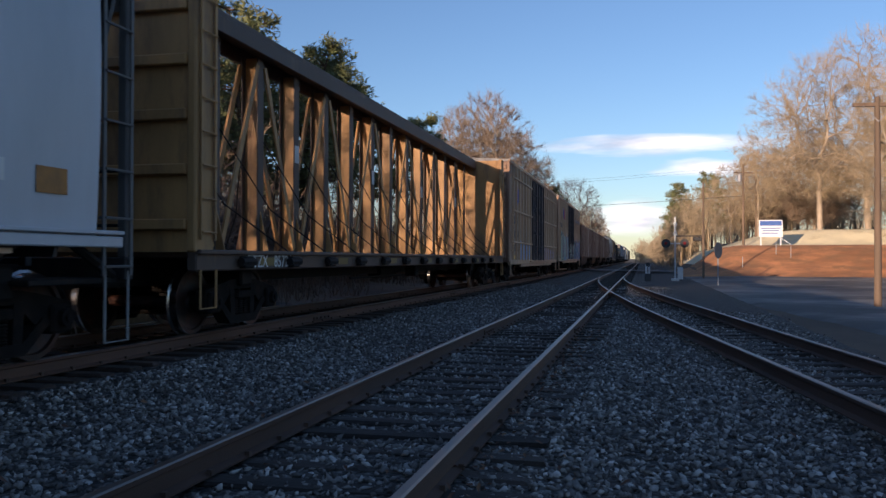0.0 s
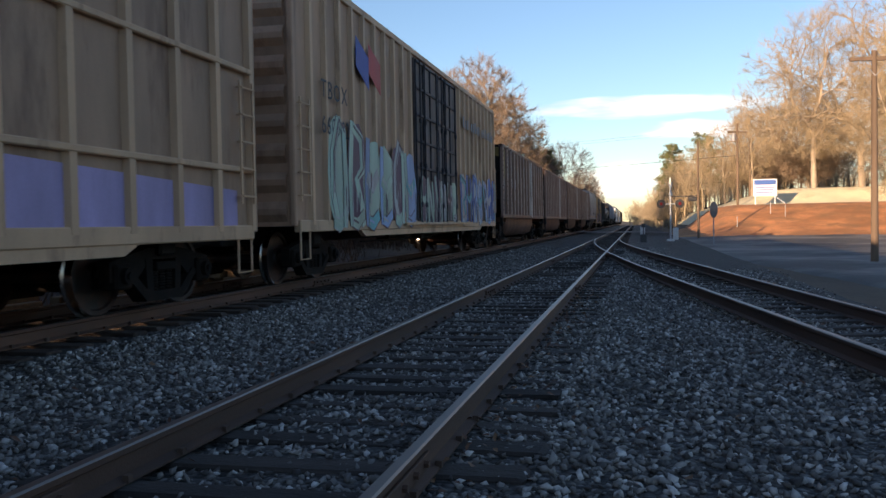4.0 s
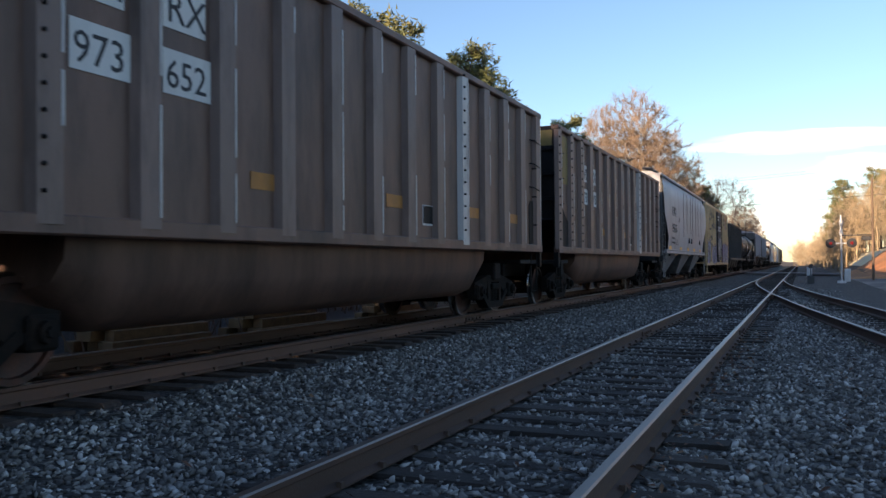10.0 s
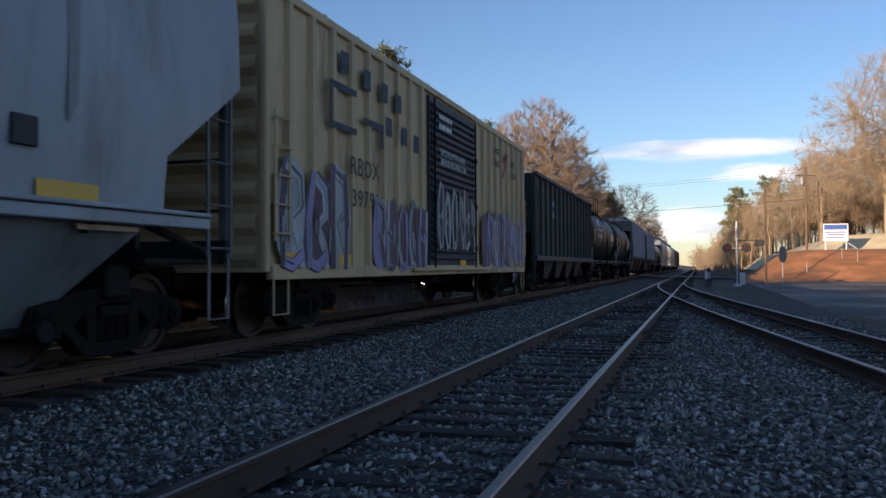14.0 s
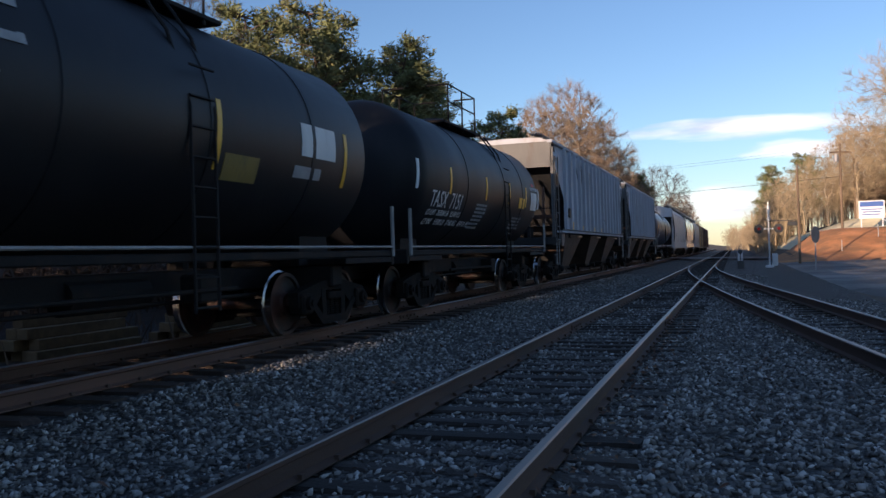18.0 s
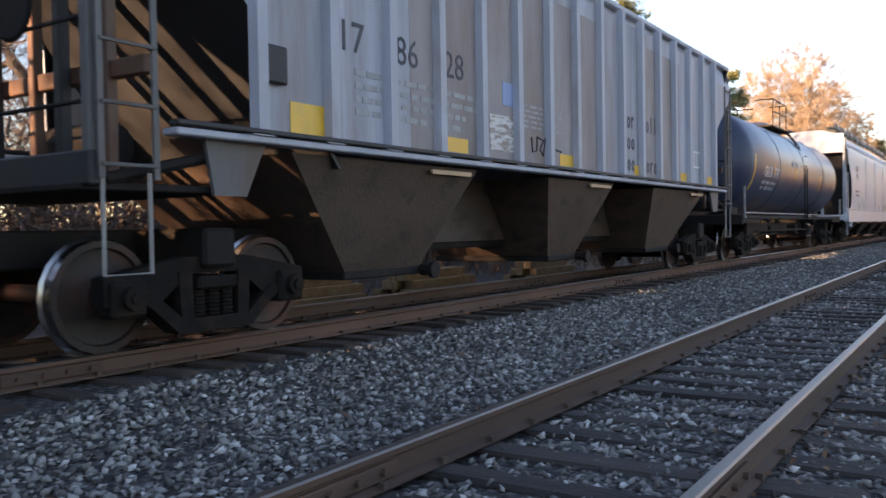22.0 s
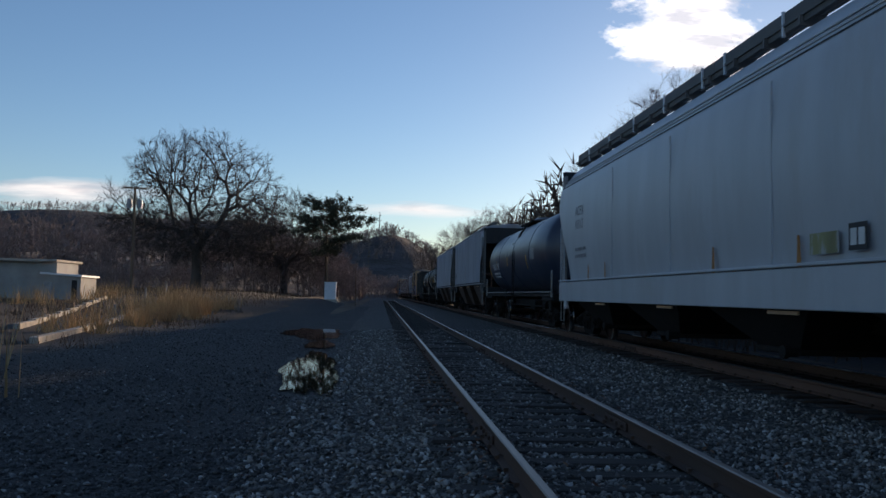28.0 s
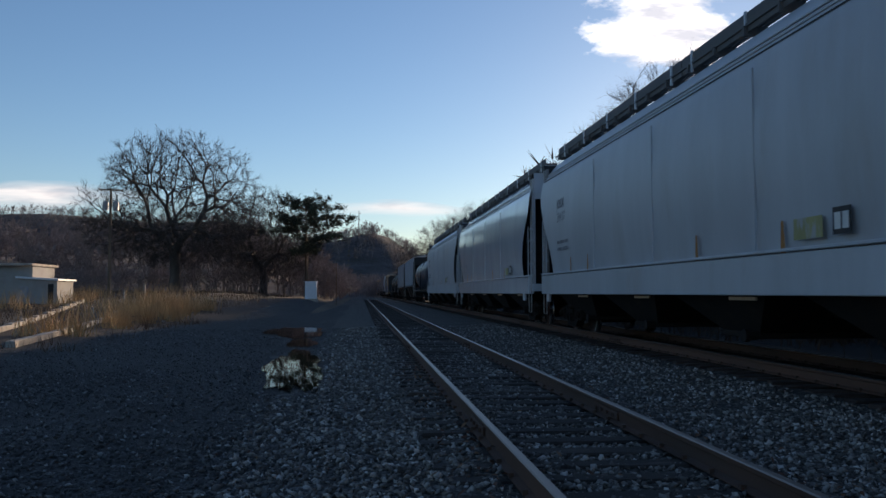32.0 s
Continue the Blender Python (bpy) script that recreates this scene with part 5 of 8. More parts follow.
hop_white = plate("white_gloss_paint", (0.62, 0.64, 0.67), dirt=(0.44, 0.43, 0.42), dirt_at=(0.58, 0.85), tone=0.08, rough=0.12, rough_span=0.04, spec=0.8, bump=0.12, bump_scale=1.2, bump_far=0.02, dirt_scale=0.6)
hop_white_dull = plate("white_dull_paint", (0.52, 0.535, 0.56), dirt=(0.42, 0.40, 0.38), dirt_at=(0.55, 0.85), tone=0.1, rough=0.42, bump=0.06, dirt_scale=0.7)
hatch_steel = plate("hatch_steel", (0.12, 0.115, 0.11))


def hopper_car(F, R, label, paint, top, sill, bays, ribs=0, bulge=0.0, cut=(1.5, 2.9), deep_sill=0.0, low=0.48, inset=1.6, round_cut=False, brown=(), slope_paint=None, bay_paint=None, plain=False, cut_top=None):
    """cut: how far the side's lower corner is cut away, and the height where the cut begins."""
    slope_paint, bay_paint = slope_paint or hop_black, bay_paint or hop_shaded_dust
    car, h, mid = start_car("covered_hopper", F, R, label)
    xs = 1.50 if ribs else 1.52
    inner = 0.2 if round_cut else cut[0] * 0.45
    # side sheets: outline in y, z, curved outwards by bulge
    zs = [sill, sill + 0.4, cut[1] - 0.25, cut[1] + 0.25, cut[1] + 0.7, (cut[1] + top) / 2 + 0.3, top - 0.55, top - 0.30, top - 0.12]
    zs += [sill + (top - sill) * q for q in (0.04, 0.08, 0.13, 0.18, 0.24, 0.30, 0.36, 0.42, 0.48, 0.54, 0.60, 0.65, 0.80, 0.84, 0.88, 0.92, 0.96)] if round_cut else [cut[1], cut_top or top * 0.83]
    zs = sorted(set(round(z, 3) for z in zs))
    for s in (1, -1):
        sh, n = Shape(), 14
        for z in zs:
            if round_cut:
                t = min(1.0, max(0.0, (3.75 - z) / 2.05))
                end = h - 0.12 - cut[0] * math.sin(math.pi / 2 * t) ** 1.25
            else:
                t = min(1.0, max(0.0, (z - cut[1]) / ((cut_top or top * 0.83) - cut[1])))
                end = h - (0.65 if plain else cut[0] * (1 - t))
            q = (z - sill) / (top - sill)
            x = xs + bulge * math.sin(math.pi * min(1, q * 1.05)) - (0.10 if q > 0.90 else 0.0) - (0.05 if q > 0.95 else 0.0)
            if round_cut:
                x = xs + bulge * math.sin(math.pi * min(1.0, q * 1.15)) - 0.55 * max(0.0, q - 0.78) ** 1.5 * 10
            sh.v += [(s * x, -end + 2 * end * i / n, z) for i in range(n + 1)]
        for r in range(len(zs) - 1):
            sh.f += [(r * (n + 1) + i, r * (n + 1) + i + 1, (r + 1) * (n + 1) + i + 1, (r + 1) * (n + 1) + i) for i in range(n)]
        part("side_sheet", sh, paint, car, smooth=True)
        part("side_sill", Shape().box(s * (xs - 0.10), s * (xs + 0.09), -h + inner, h - inner, sill - (0.045 if ribs else 0.10) - deep_sill, sill + 0.015, 0.012), paint if deep_sill or not ribs else hop_nw, car)
        part("lower_lip", Shape().box(s * (xs - 0.02), s * (xs + 0.11), -h + inner, h - inner, sill + 0.03, sill + 0.075, 0.01), hop_black if ribs else paint, car)
        part("roof_rail", Shape().box(s * (xs - 0.62 if round_cut else xs - 0.22), s * (xs - 0.5 if round_cut else xs - 0.02), -h, h, top - 0.16, top - 0.06, 0.02), paint, car)
    rw = 0.45 if round_cut else 0.1
    roof = Shape().prism([(-xs + rw, top - 0.12), (xs - rw, top - 0.12), (xs - rw - 0.35, top + 0.02), (0, top + 0.06), (-xs + rw + 0.35, top + 0.02)], "y", -h, h)
    part("roof", roof, paint, car)
    for x in (-0.9, 0.9):
        walkway = Shape()
        for k in range(4):
            walkway.box(x - 0.18 + k * 0.1, x - 0.13 + k * 0.1, -h - 0.2, h + 0.2, top + 0.14, top + 0.18)
        for k in range(int(h * 2 / 1.1)):
            y = -h + 0.3 + k * 1.1
            walkway.box(x - 0.2, x + 0.2, y - 0.03, y + 0.03, top, top + 0.15)
        part("running_board", walkway, hatch_steel, car, "grated roof walkway")
    lid = Shape().box(-0.42, 0.42, -0.5, 0.5, top + 0.05, top + 0.14, 0.03).box(-0.46, 0.46, -0.04, 0.04, top + 0.13, top + 0.17, 0.01).mesh("hatch_cover")
    for k in range(int(h * 2 / 1.5)):
        y = -h + 1.2 + k * 1.5
        part("hatch_cover", lid, paint, car).location.y = y
    # sloping end sheets, end frames, platforms, ladders
    for s in (1, -1):
        run = [(s * (h - 0.05), top - 0.15), (s * (h - cut[0] * 1.75), sill - 0.2), (s * (h - cut[0] * 1.75 - 0.05), sill - 0.2), (s * (h - 0.12), top - 0.15)]
        part("slope_sheet", Shape().prism(run[::-s], "x", -xs + 0.02, xs - 0.02), slope_paint, car, "dark sloping end sheet")
        part("end_sheet", Shape().box(-xs + 0.08, xs - 0.08, s * (h - 0.02), s * (h - 0.07), top - 0.95, top - 0.12), (hop_black if s > 0 else hop_end) if ribs else paint, car)
        for x in (-xs + 0.07, xs - 0.07):
            part("corner_post", Shape().box(x - 0.05, x + 0.05, s * (h - 0.12), s * (h - 0.02), sill - 0.35, top - 0.3, 0.01), paint if round_cut else hop_end, car)
        frame_sh = Shape().box(-xs, xs, s * (h - 0.14), s * h, sill - 0.45, sill - 0.2, 0.015)
        for x in (-0.5, 0.5):
            frame_sh.box(x - 0.05, x + 0.05, s * (h - 0.5), s * (h - 0.4), sill - 0.3, top - 1.2, 0.01)
        part("end_frame", frame_sh, paint if round_cut else hop_black, car)
        if ribs:
            part("end_beam", Shape().box(-xs + 0.05, xs - 0.05, s * (h - 0.62), s * (h - 0.52), sill + 0.42, sill + 0.56, 0.01), rust_beam, car, "rust-red cross beam")
            for x in (-1.0, 0.0, 1.0):
                part("end_post", Shape().box(x - 0.04, x + 0.04, s * (h - 0.58), s * (h - 0.48), sill - 0.4, sill + 1.5, 0.01), rust_beam, car)
            for x in (-xs + 0.04, xs - 0.04):
                part("gusset", Shape().prism([(s * (h - 1.75), sill), (s * (h - 1.05), sill), (s * (h - 1.15), sill - 0.50), (s * (h - 1.5), sill - 0.50)][::s], "x", x - 0.02, x + 0.02), hop_end, car, "sooty corner gusset")
            if s < 0:
                wheel = part("brake_wheel", Shape().turned([(-0.02, 0.25), (0.0, 0.28), (0.02, 0.25), (0.0, 0.22), (-0.02, 0.25)], (0.55, s * (h - 0.02), sill + 0.95), "y", 20), iron, car, "dark brake wheel")
                part("spokes", Shape().box(0.54, 0.56, s * (h - 0.03), s * (h - 0.01), sill + 0.70, sill + 1.20).box(0.30, 0.80, s * (h - 0.03), s * (h - 0.01), sill + 0.94, sill + 0.96), iron, wheel)
        bars = Shape()
        for z in (sill + 0.15, sill + 0.75):
            bars.pipe([(-xs + 0.05, s * (h - 0.04), z), (xs - 0.05, s * (h - 0.04), z)], 0.018, 5)
        part("end_handrail", bars, iron, car)
        part("end_platform", Shape().box(-xs + 0.1, xs - 0.1, s * (h - 1.5), s * h, sill - 0.48, sill - 0.42, 0.01), iron, car)
        if round_cut:
            part("corner_panel", Shape().box(xs - 0.10, xs - 0.02, s * (h - 0.42), s * (h - 0.02), sill - 0.4, top - 0.3, 0.01), hop_corner, car, "plain grey corner panel")
            fence = Shape().box(1.02, 1.04, s * 0.02, s * (h - 0.1), top + 0.05, top + 0.36)
            part("walkway_screen", fence, hatch_steel, car, "dark screen beside the roof walkway")
            for k in range(5):
                part("screen_post", Shape().box(1.03, 1.07, s * (0.5 + 2.1 * k) - 0.025, s * (0.5 + 2.1 * k) + 0.025, top, top + 0.38), hop_white, car)
        part("brace", Shape().tube((xs - 0.12, s * (h - 0.2), sill - 0.4), (xs - 0.12, s * (h - cut[0] - 0.2), sill - 0.05), 0.05, n=6), iron, car)
        y0, y1 = (h - 0.55, h - 0.08) if s > 0 else (-h + 0.08, -h + 0.55)
        part("ladder", ladder_shape(xs + 0.02, y0, y1, sill - 0.3, top - (1.9 if round_cut else 0.7), 6 if round_cut else 7), hop_white if round_cut else hop_end, car)
        stirrup(car, s * (h - 0.3), grab_paint, xs + 0.0, sill - 0.35, 0.75)
        part("reservoir", Shape().tube((-0.3, s * (h - 0.9), sill - 0.05), (0.5, s * (h - 0.9), sill - 0.05), 0.22, n=12), iron, car)
    # discharge hoppers
    for a, b, c, d in bays:
        a, b, c, d = a - mid, b - mid, c - mid, d - mid
        sh, zt = Shape(), sill - 0.08 - deep_sill
        vs = [(-xs + 0.06, a, zt), (xs - 0.06, a, zt), (xs - 0.06, b, zt), (-xs + 0.06, b, zt), (-0.55, c, low), (1.02, c, low), (1.02, d, low), (-0.55, d, low)]
        vs = [(-vs[1][0], a, zt), vs[1], vs[2], (-vs[2][0], b, zt), (-1.0, c, low), (1.0, c, low), (1.0, d, low), (-1.0, d, low)]
        sh.add(vs, [(0, 1, 5, 4), (1, 2, 6, 5), (2, 3, 7, 6), (3, 0, 4, 7), (0, 3, 2, 1), (4, 5, 6, 7)])
        bay = part("discharge_hopper", sh, bay_paint, car, "dusty discharge hopper, coloured darker for the shade under the car")
        part("outlet_gate", Shape().box(-1.05, 1.05, c - 0.08, d + 0.08, low - 0.07, low + 0.02, 0.015).tube((1.05, d, low - 0.02), (1.25, d, low - 0.02), 0.07, n=8)
             .tube((1.2, d, low - 0.02), (1.26, d, low - 0.02), 0.10, n=10), iron, bay)
        part("name_strip", Shape().box(xs - 0.05, xs - 0.02, b - 0.85 - 0.2, b - 0.2, zt - 0.09, zt - 0.04), box_cream, bay)
    if len(bays) > 1:
        part("centre_slope", Shape().prism([(-h + 3.0, sill - 0.1), (-h + 3.6, 0.78), (h - 3.6, 0.78), (h - 3.0, sill - 0.1)], "x", -0.35, 0.35), bay_paint, car)
    if ribs:
        rib = Shape().prism([(xs, -0.075), (xs + 0.10, -0.06), (xs + 0.10, 0.06), (xs, 0.075)], "z", sill + 0.02, top - 0.22)
        rib.prism([(xs, -0.15), (xs + 0.10, -0.13), (xs + 0.10, 0.13), (xs, 0.15)], "z", sill + 0.02, sill + 0.075)
        me = rib.mesh("side_post")
        for k in range(ribs):
            y = -h + cut[0] + 0.06 + k * (2 * h - 2 * cut[0] - 0.12) / (ribs - 1)
            part("side_post", me, paint, car).location.y = y
            part("side_post", me, paint, car).matrix_basis = pose(0, y, 0, 0, 0, 180)
        step = (2 * h - 2 * cut[0] - 0.12) / (ribs - 1)
        sheet = Shape().box(xs - 0.002, xs + 0.003, 0.080, step - 0.080, sill + 0.08, top - 0.34).mesh("side_panel")
        for k in range(ribs - 1):
            part("side_panel", sheet, hop_panel, car).location.y = -h + cut[0] + 0.06 + k * step
        for a, b in brown:
            part("rust_washed_panel", Shape().box(xs + 0.001, xs + 0.0055, a - mid, b - mid, sill + 0.08, top - 0.6), hop_nw_brown, car, "panel washed with rust")
    running_gear(car, h, inset, 1.0)
    return car, mid, xs, h


def even_bays(F, R, n, cut, w, b):
    mid, span = (F + R) / 2, (R - F) - 2 * cut - w
    out = []
    for k in range(n):
        c = mid - span / 2 + span * k / (n - 1)
        out.append((c - w / 2, c + w / 2, c - b / 2, c + b / 2))
    return out


def marks(car, mid, xs, places, z, w=0.52, hgt=0.17):
    for a in places:
        paint_shape(car, reflector, xs + 0.006, [(a - mid, z), (a + w - mid, z), (a + w - mid, z + hgt), (a - mid, z + hgt)], "reflector")


# ahead of all the rest: pale hopper
car, mid, xs, h = hopper_car(-9.6, 8.12, "pale grey covered hopper with an orange mark", hop_white_dull, 4.75, 1.28, even_bays(-9.6, 8.12, 3, 1.6, 3.6, 1.2), 0, 0.05, (0.7, 2.7), plain=True)
paint_shape(car, orange_mark, xs + 0.03, [(6.55 - mid, 1.68), (6.98 - mid, 1.68), (6.98 - mid, 1.93), (6.55 - mid, 1.93)], "reflector")
paint_shape(car, plate_white, xs + 0.03, [(5.95 - mid, 1.75), (6.15 - mid, 1.75), (6.15 - mid, 1.95), (5.95 - mid, 1.95)])

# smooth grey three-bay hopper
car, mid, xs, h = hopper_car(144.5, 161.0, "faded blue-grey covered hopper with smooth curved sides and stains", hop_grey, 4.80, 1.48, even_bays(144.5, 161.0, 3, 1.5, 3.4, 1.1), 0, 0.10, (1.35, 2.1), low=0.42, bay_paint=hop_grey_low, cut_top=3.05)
letters("FURX", 0.54, slate_mark, car, xs + 0.098, 146.72 - mid, 3.04, tall=1.15)
letters("855265", 0.52, slate_mark, car, xs + 0.102, 146.68 - mid, 2.32, tall=1.1)
block_lines(car, slate_mark, xs + 0.09, 146.6 - mid, 2.03, 1.1, 2, 0.08, 0.2, seed=5)
block_lines(car, dim_mark, xs + 0.09, 147.95 - mid, 1.98, 0.7, 3, 0.04, 0.10, seed=6)
paint_shape(car, slate_mark, xs + 0.10, [(148.95 - mid, 2.85), (149.15 - mid, 2.85), (149.15 - mid, 3.05), (148.95 - mid, 3.05)])
marks(car, mid, xs + 0.03, (146.1, 149.6, 152.4, 155.0, 157.9), 1.56, 0.75, 0.15)
stain_grey = plate("rain_stain", (0.33, 0.33, 0.34), dirt=(0.20, 0.17, 0.15), dirt_at=(0.4, 0.8))
for k, a in enumerate((150.6, 151.9, 153.3, 154.2, 155.6, 156.8, 158.2)):
    part("stain", Shape().prism([(a - mid, 2.2 + 0.3 * (k % 3)), (a + 0.12 - mid, 2.4), (a + 0.16 - mid, 4.35), (a - 0.03 - mid, 4.35)], "x", xs + 0.10, xs + 0.106), stain_grey, car)
# dark oblong fittings on the lower side
for a in (152.9, 153.9, 157.6):
    part("route_card_holder", Shape().box(xs + 0.05, xs + 0.09, a - mid, a + 0.28 - mid, 1.95, 2.2, 0.01), hop_black, car)

# ribbed grey hoppers
for F, R, number, brown in ((222.6, 240.2, "178056", ((229.4, 230.2),)), (242.3, 259.6, "178628", ((246.2, 251.5), (253.2, 255.6)))):
    mid0 = (F + R) / 2
    first, word, word_z, off = (3.70, 8.75, 2.23, 0.0) if number == "178056" else (2.68, 9.75, 1.92, -0.55)
    bays = [(F + 2.1, F + 5.4, F + 3.35, F + 4.7), (mid0 - 1.25, mid0 + 1.25, mid0 - 0.42, mid0 + 0.55), (R - 5.4, R - 2.1, R - 4.7, R - 3.35)]
    car, mid, xs, h = hopper_car(F, R, "grey ribbed covered hopper with rust stains and black lettering", hop_nw, 4.82, 1.76, bays, 16, 0.0, (1.55, 2.88), low=0.50, inset=1.45, brown=brown)
    for k, (a, t) in enumerate(zip((F + first, F + first + 0.95, F + first + 1.9), (number[0:2], number[2:4], number[4:6]))):
        letters(t, 0.44, slate_mark, car, xs + 0.008, a - mid, 2.80 if off == 0 else 2.72)
    for a, b in (((F + first + 0.05, 4.35), (F + first + 0.25, 3.55)), ((F + first + 0.25, 4.35), (F + first + 0.90, 3.55)), ((F + first + 0.85, 4.35), (F + first + 1.05, 3.55)), ((F + first + 1.05, 3.6), (F + first + 1.40, 4.35)), ((F + first + 1.45, 4.35), (F + first + 1.65, 3.6)), ((F + first + 1.70, 3.6), (F + first + 2.15, 4.35))):
        (y0, z0), (y1, z1) = a, b
        part("emblem_stroke", Shape().prism([(y0 - mid - 0.1, z0), (y1 - mid - 0.1, z1), (y1 - mid + 0.1, z1), (y0 - mid + 0.1, z0)], "x", xs + 0.006, xs + 0.010), slate_mark, car)
    begin, u = (0.72, 0.20) if word < 9 else (0.43, 0.20)                       # three lines of painted name, as plain strokes in two columns beside a post
    for line, (z, first_run, second_run) in enumerate(((word_z + 0.74, "Ior", "toli"), (word_z + 0.37, "ooo", ""), (word_z, "Ioo", "toro"))):
        for start, run in ((begin, first_run), (begin + 0.955, second_run)):
            for j, kind in enumerate(run):
                a, zz = F + word + start + u * j - mid, z
                g, t = Shape(), 0.045
                wide = u * 0.74
                if kind == "o":
                    ring = [(a + wide / 2 + wide / 2 * math.cos(q * math.pi / 5), zz + 0.105 + 0.105 * math.sin(q * math.pi / 5)) for q in range(10)]
                    inner = [(a + wide / 2 + (wide / 2 - t) * math.cos(q * math.pi / 5), zz + 0.105 + (0.105 - t) * math.sin(q * math.pi / 5)) for q in range(10)]
                    g.add([(xs + e, *p) for e in (0.006, 0.010) for p in ring + inner], [f for q in range(10) for f in ((20 + q, 20 + (q + 1) % 10, 30 + (q + 1) % 10, 30 + q), (q, 20 + q, 20 + (q + 1) % 10, (q + 1) % 10), (10 + q, 10 + (q + 1) % 10, 30 + (q + 1) % 10, 30 + q))])
                elif kind == "r":
                    g.prism([(a, zz), (a + t, zz), (a + t, zz + 0.145), (a + wide * 0.8, zz + 0.16), (a + wide * 0.8, zz + 0.21), (a, zz + 0.21)], "x", xs + 0.006, xs + 0.010)
                elif kind == "I":
                    g.prism([(a, zz), (a + t, zz), (a + t, zz + 0.19), (a + wide - t, zz), (a + wide, zz), (a + wide, zz + 0.30), (a + wide - t, zz + 0.30), (a + wide - t, zz + 0.12), (a + t, zz + 0.30), (a, zz + 0.30)], "x", xs + 0.006, xs + 0.010)
                elif kind == "t":
                    g.prism([(a + 0.03, zz), (a + 0.03 + t, zz), (a + 0.03 + t, zz + 0.16), (a + wide * 0.8, zz + 0.16), (a + wide * 0.8, zz + 0.205), (a + 0.03 + t, zz + 0.205), (a + 0.03 + t, zz + 0.30), (a + 0.03, zz + 0.30)], "x", xs + 0.006, xs + 0.010)
                else:
                    g.box(xs + 0.006, xs + 0.010, a + 0.04, a + 0.04 + t, zz, zz + 0.30)
                part("painted_letter", g, slate_mark, car)
    marks(car, mid, xs, [F + 2.8 if off == 0 else F + 2.02], 1.83, 0.52, 0.30)
    marks(car, mid, xs, [F + off + a for a in ((5.25, 7.9, 9.75, 12.45, 15.8) if off == 0 else (5.11, 8.2, 11.25, 13.9, 15.8))], 1.86)
    for a, b, z0, z1 in ((14.25, 14.7, 2.18, 2.21), (14.25, 14.7, 2.50, 2.53), (14.25, 14.28, 2.18, 2.53), (14.67, 14.7, 2.18, 2.53), (14.46, 14.49, 2.18, 2.53)):
        part("test_panel_line", Shape().box(xs + 0.006, xs + 0.010, F + a - mid, F + b - mid, z0, z1), white_mark, car)
    block_lines(car, dim_mark, xs + 0.006, F + off + 3.5 - mid, 2.5, 2.6, 4, 0.06, 0.13, seed=9)
    block_lines(car, dim_mark, xs + 0.006, F + 6.3 - mid, 2.6, 1.6, 5, 0.03, 0.07, seed=10)
    for a, z in ((F + off + 2.45, 2.25),):
        part("placard_holder", Shape().box(xs + 0.02, xs + 0.07, a - 1.0 - mid + 0.75, a - 0.7 - mid + 0.75, z, z + 0.34, 0.02), hop_black, car)
    if number == "178628":
        paint_shape(car, smear_white, xs + 0.008, [(F + 5.62 - mid, 1.95), (F + 6.25 - mid, 1.95), (F + 6.27 - mid, 2.42), (F + 5.6 - mid, 2.40)], "whitewash", "smeared white patch")
        paint_shape(car, spray_sky, xs + 0.008, [(F + 5.95 - mid, 2.55), (F + 6.25 - mid, 2.55), (F + 6.25 - mid, 2.85), (F + 5.95 - mid, 2.85)], "paper_tag")
        scrawl = Shape()
        pts = [(6.75, 2.2), (6.78, 2.0), (6.9, 2.02), (6.92, 2.22), (7.0, 2.2), (7.12, 2.18), (7.0, 2.05), (7.1, 1.96), (7.2, 2.3), (7.28, 2.1), (7.38, 2.3), (7.25, 1.98), (7.5, 2.08), (7.7, 2.06)]
        scrawl.pipe([(xs + 0.008, F + a - mid, z) for a, z in pts], 0.014, 4)
        part("scrawl", scrawl, dark_mark, car, "thin black scribble")

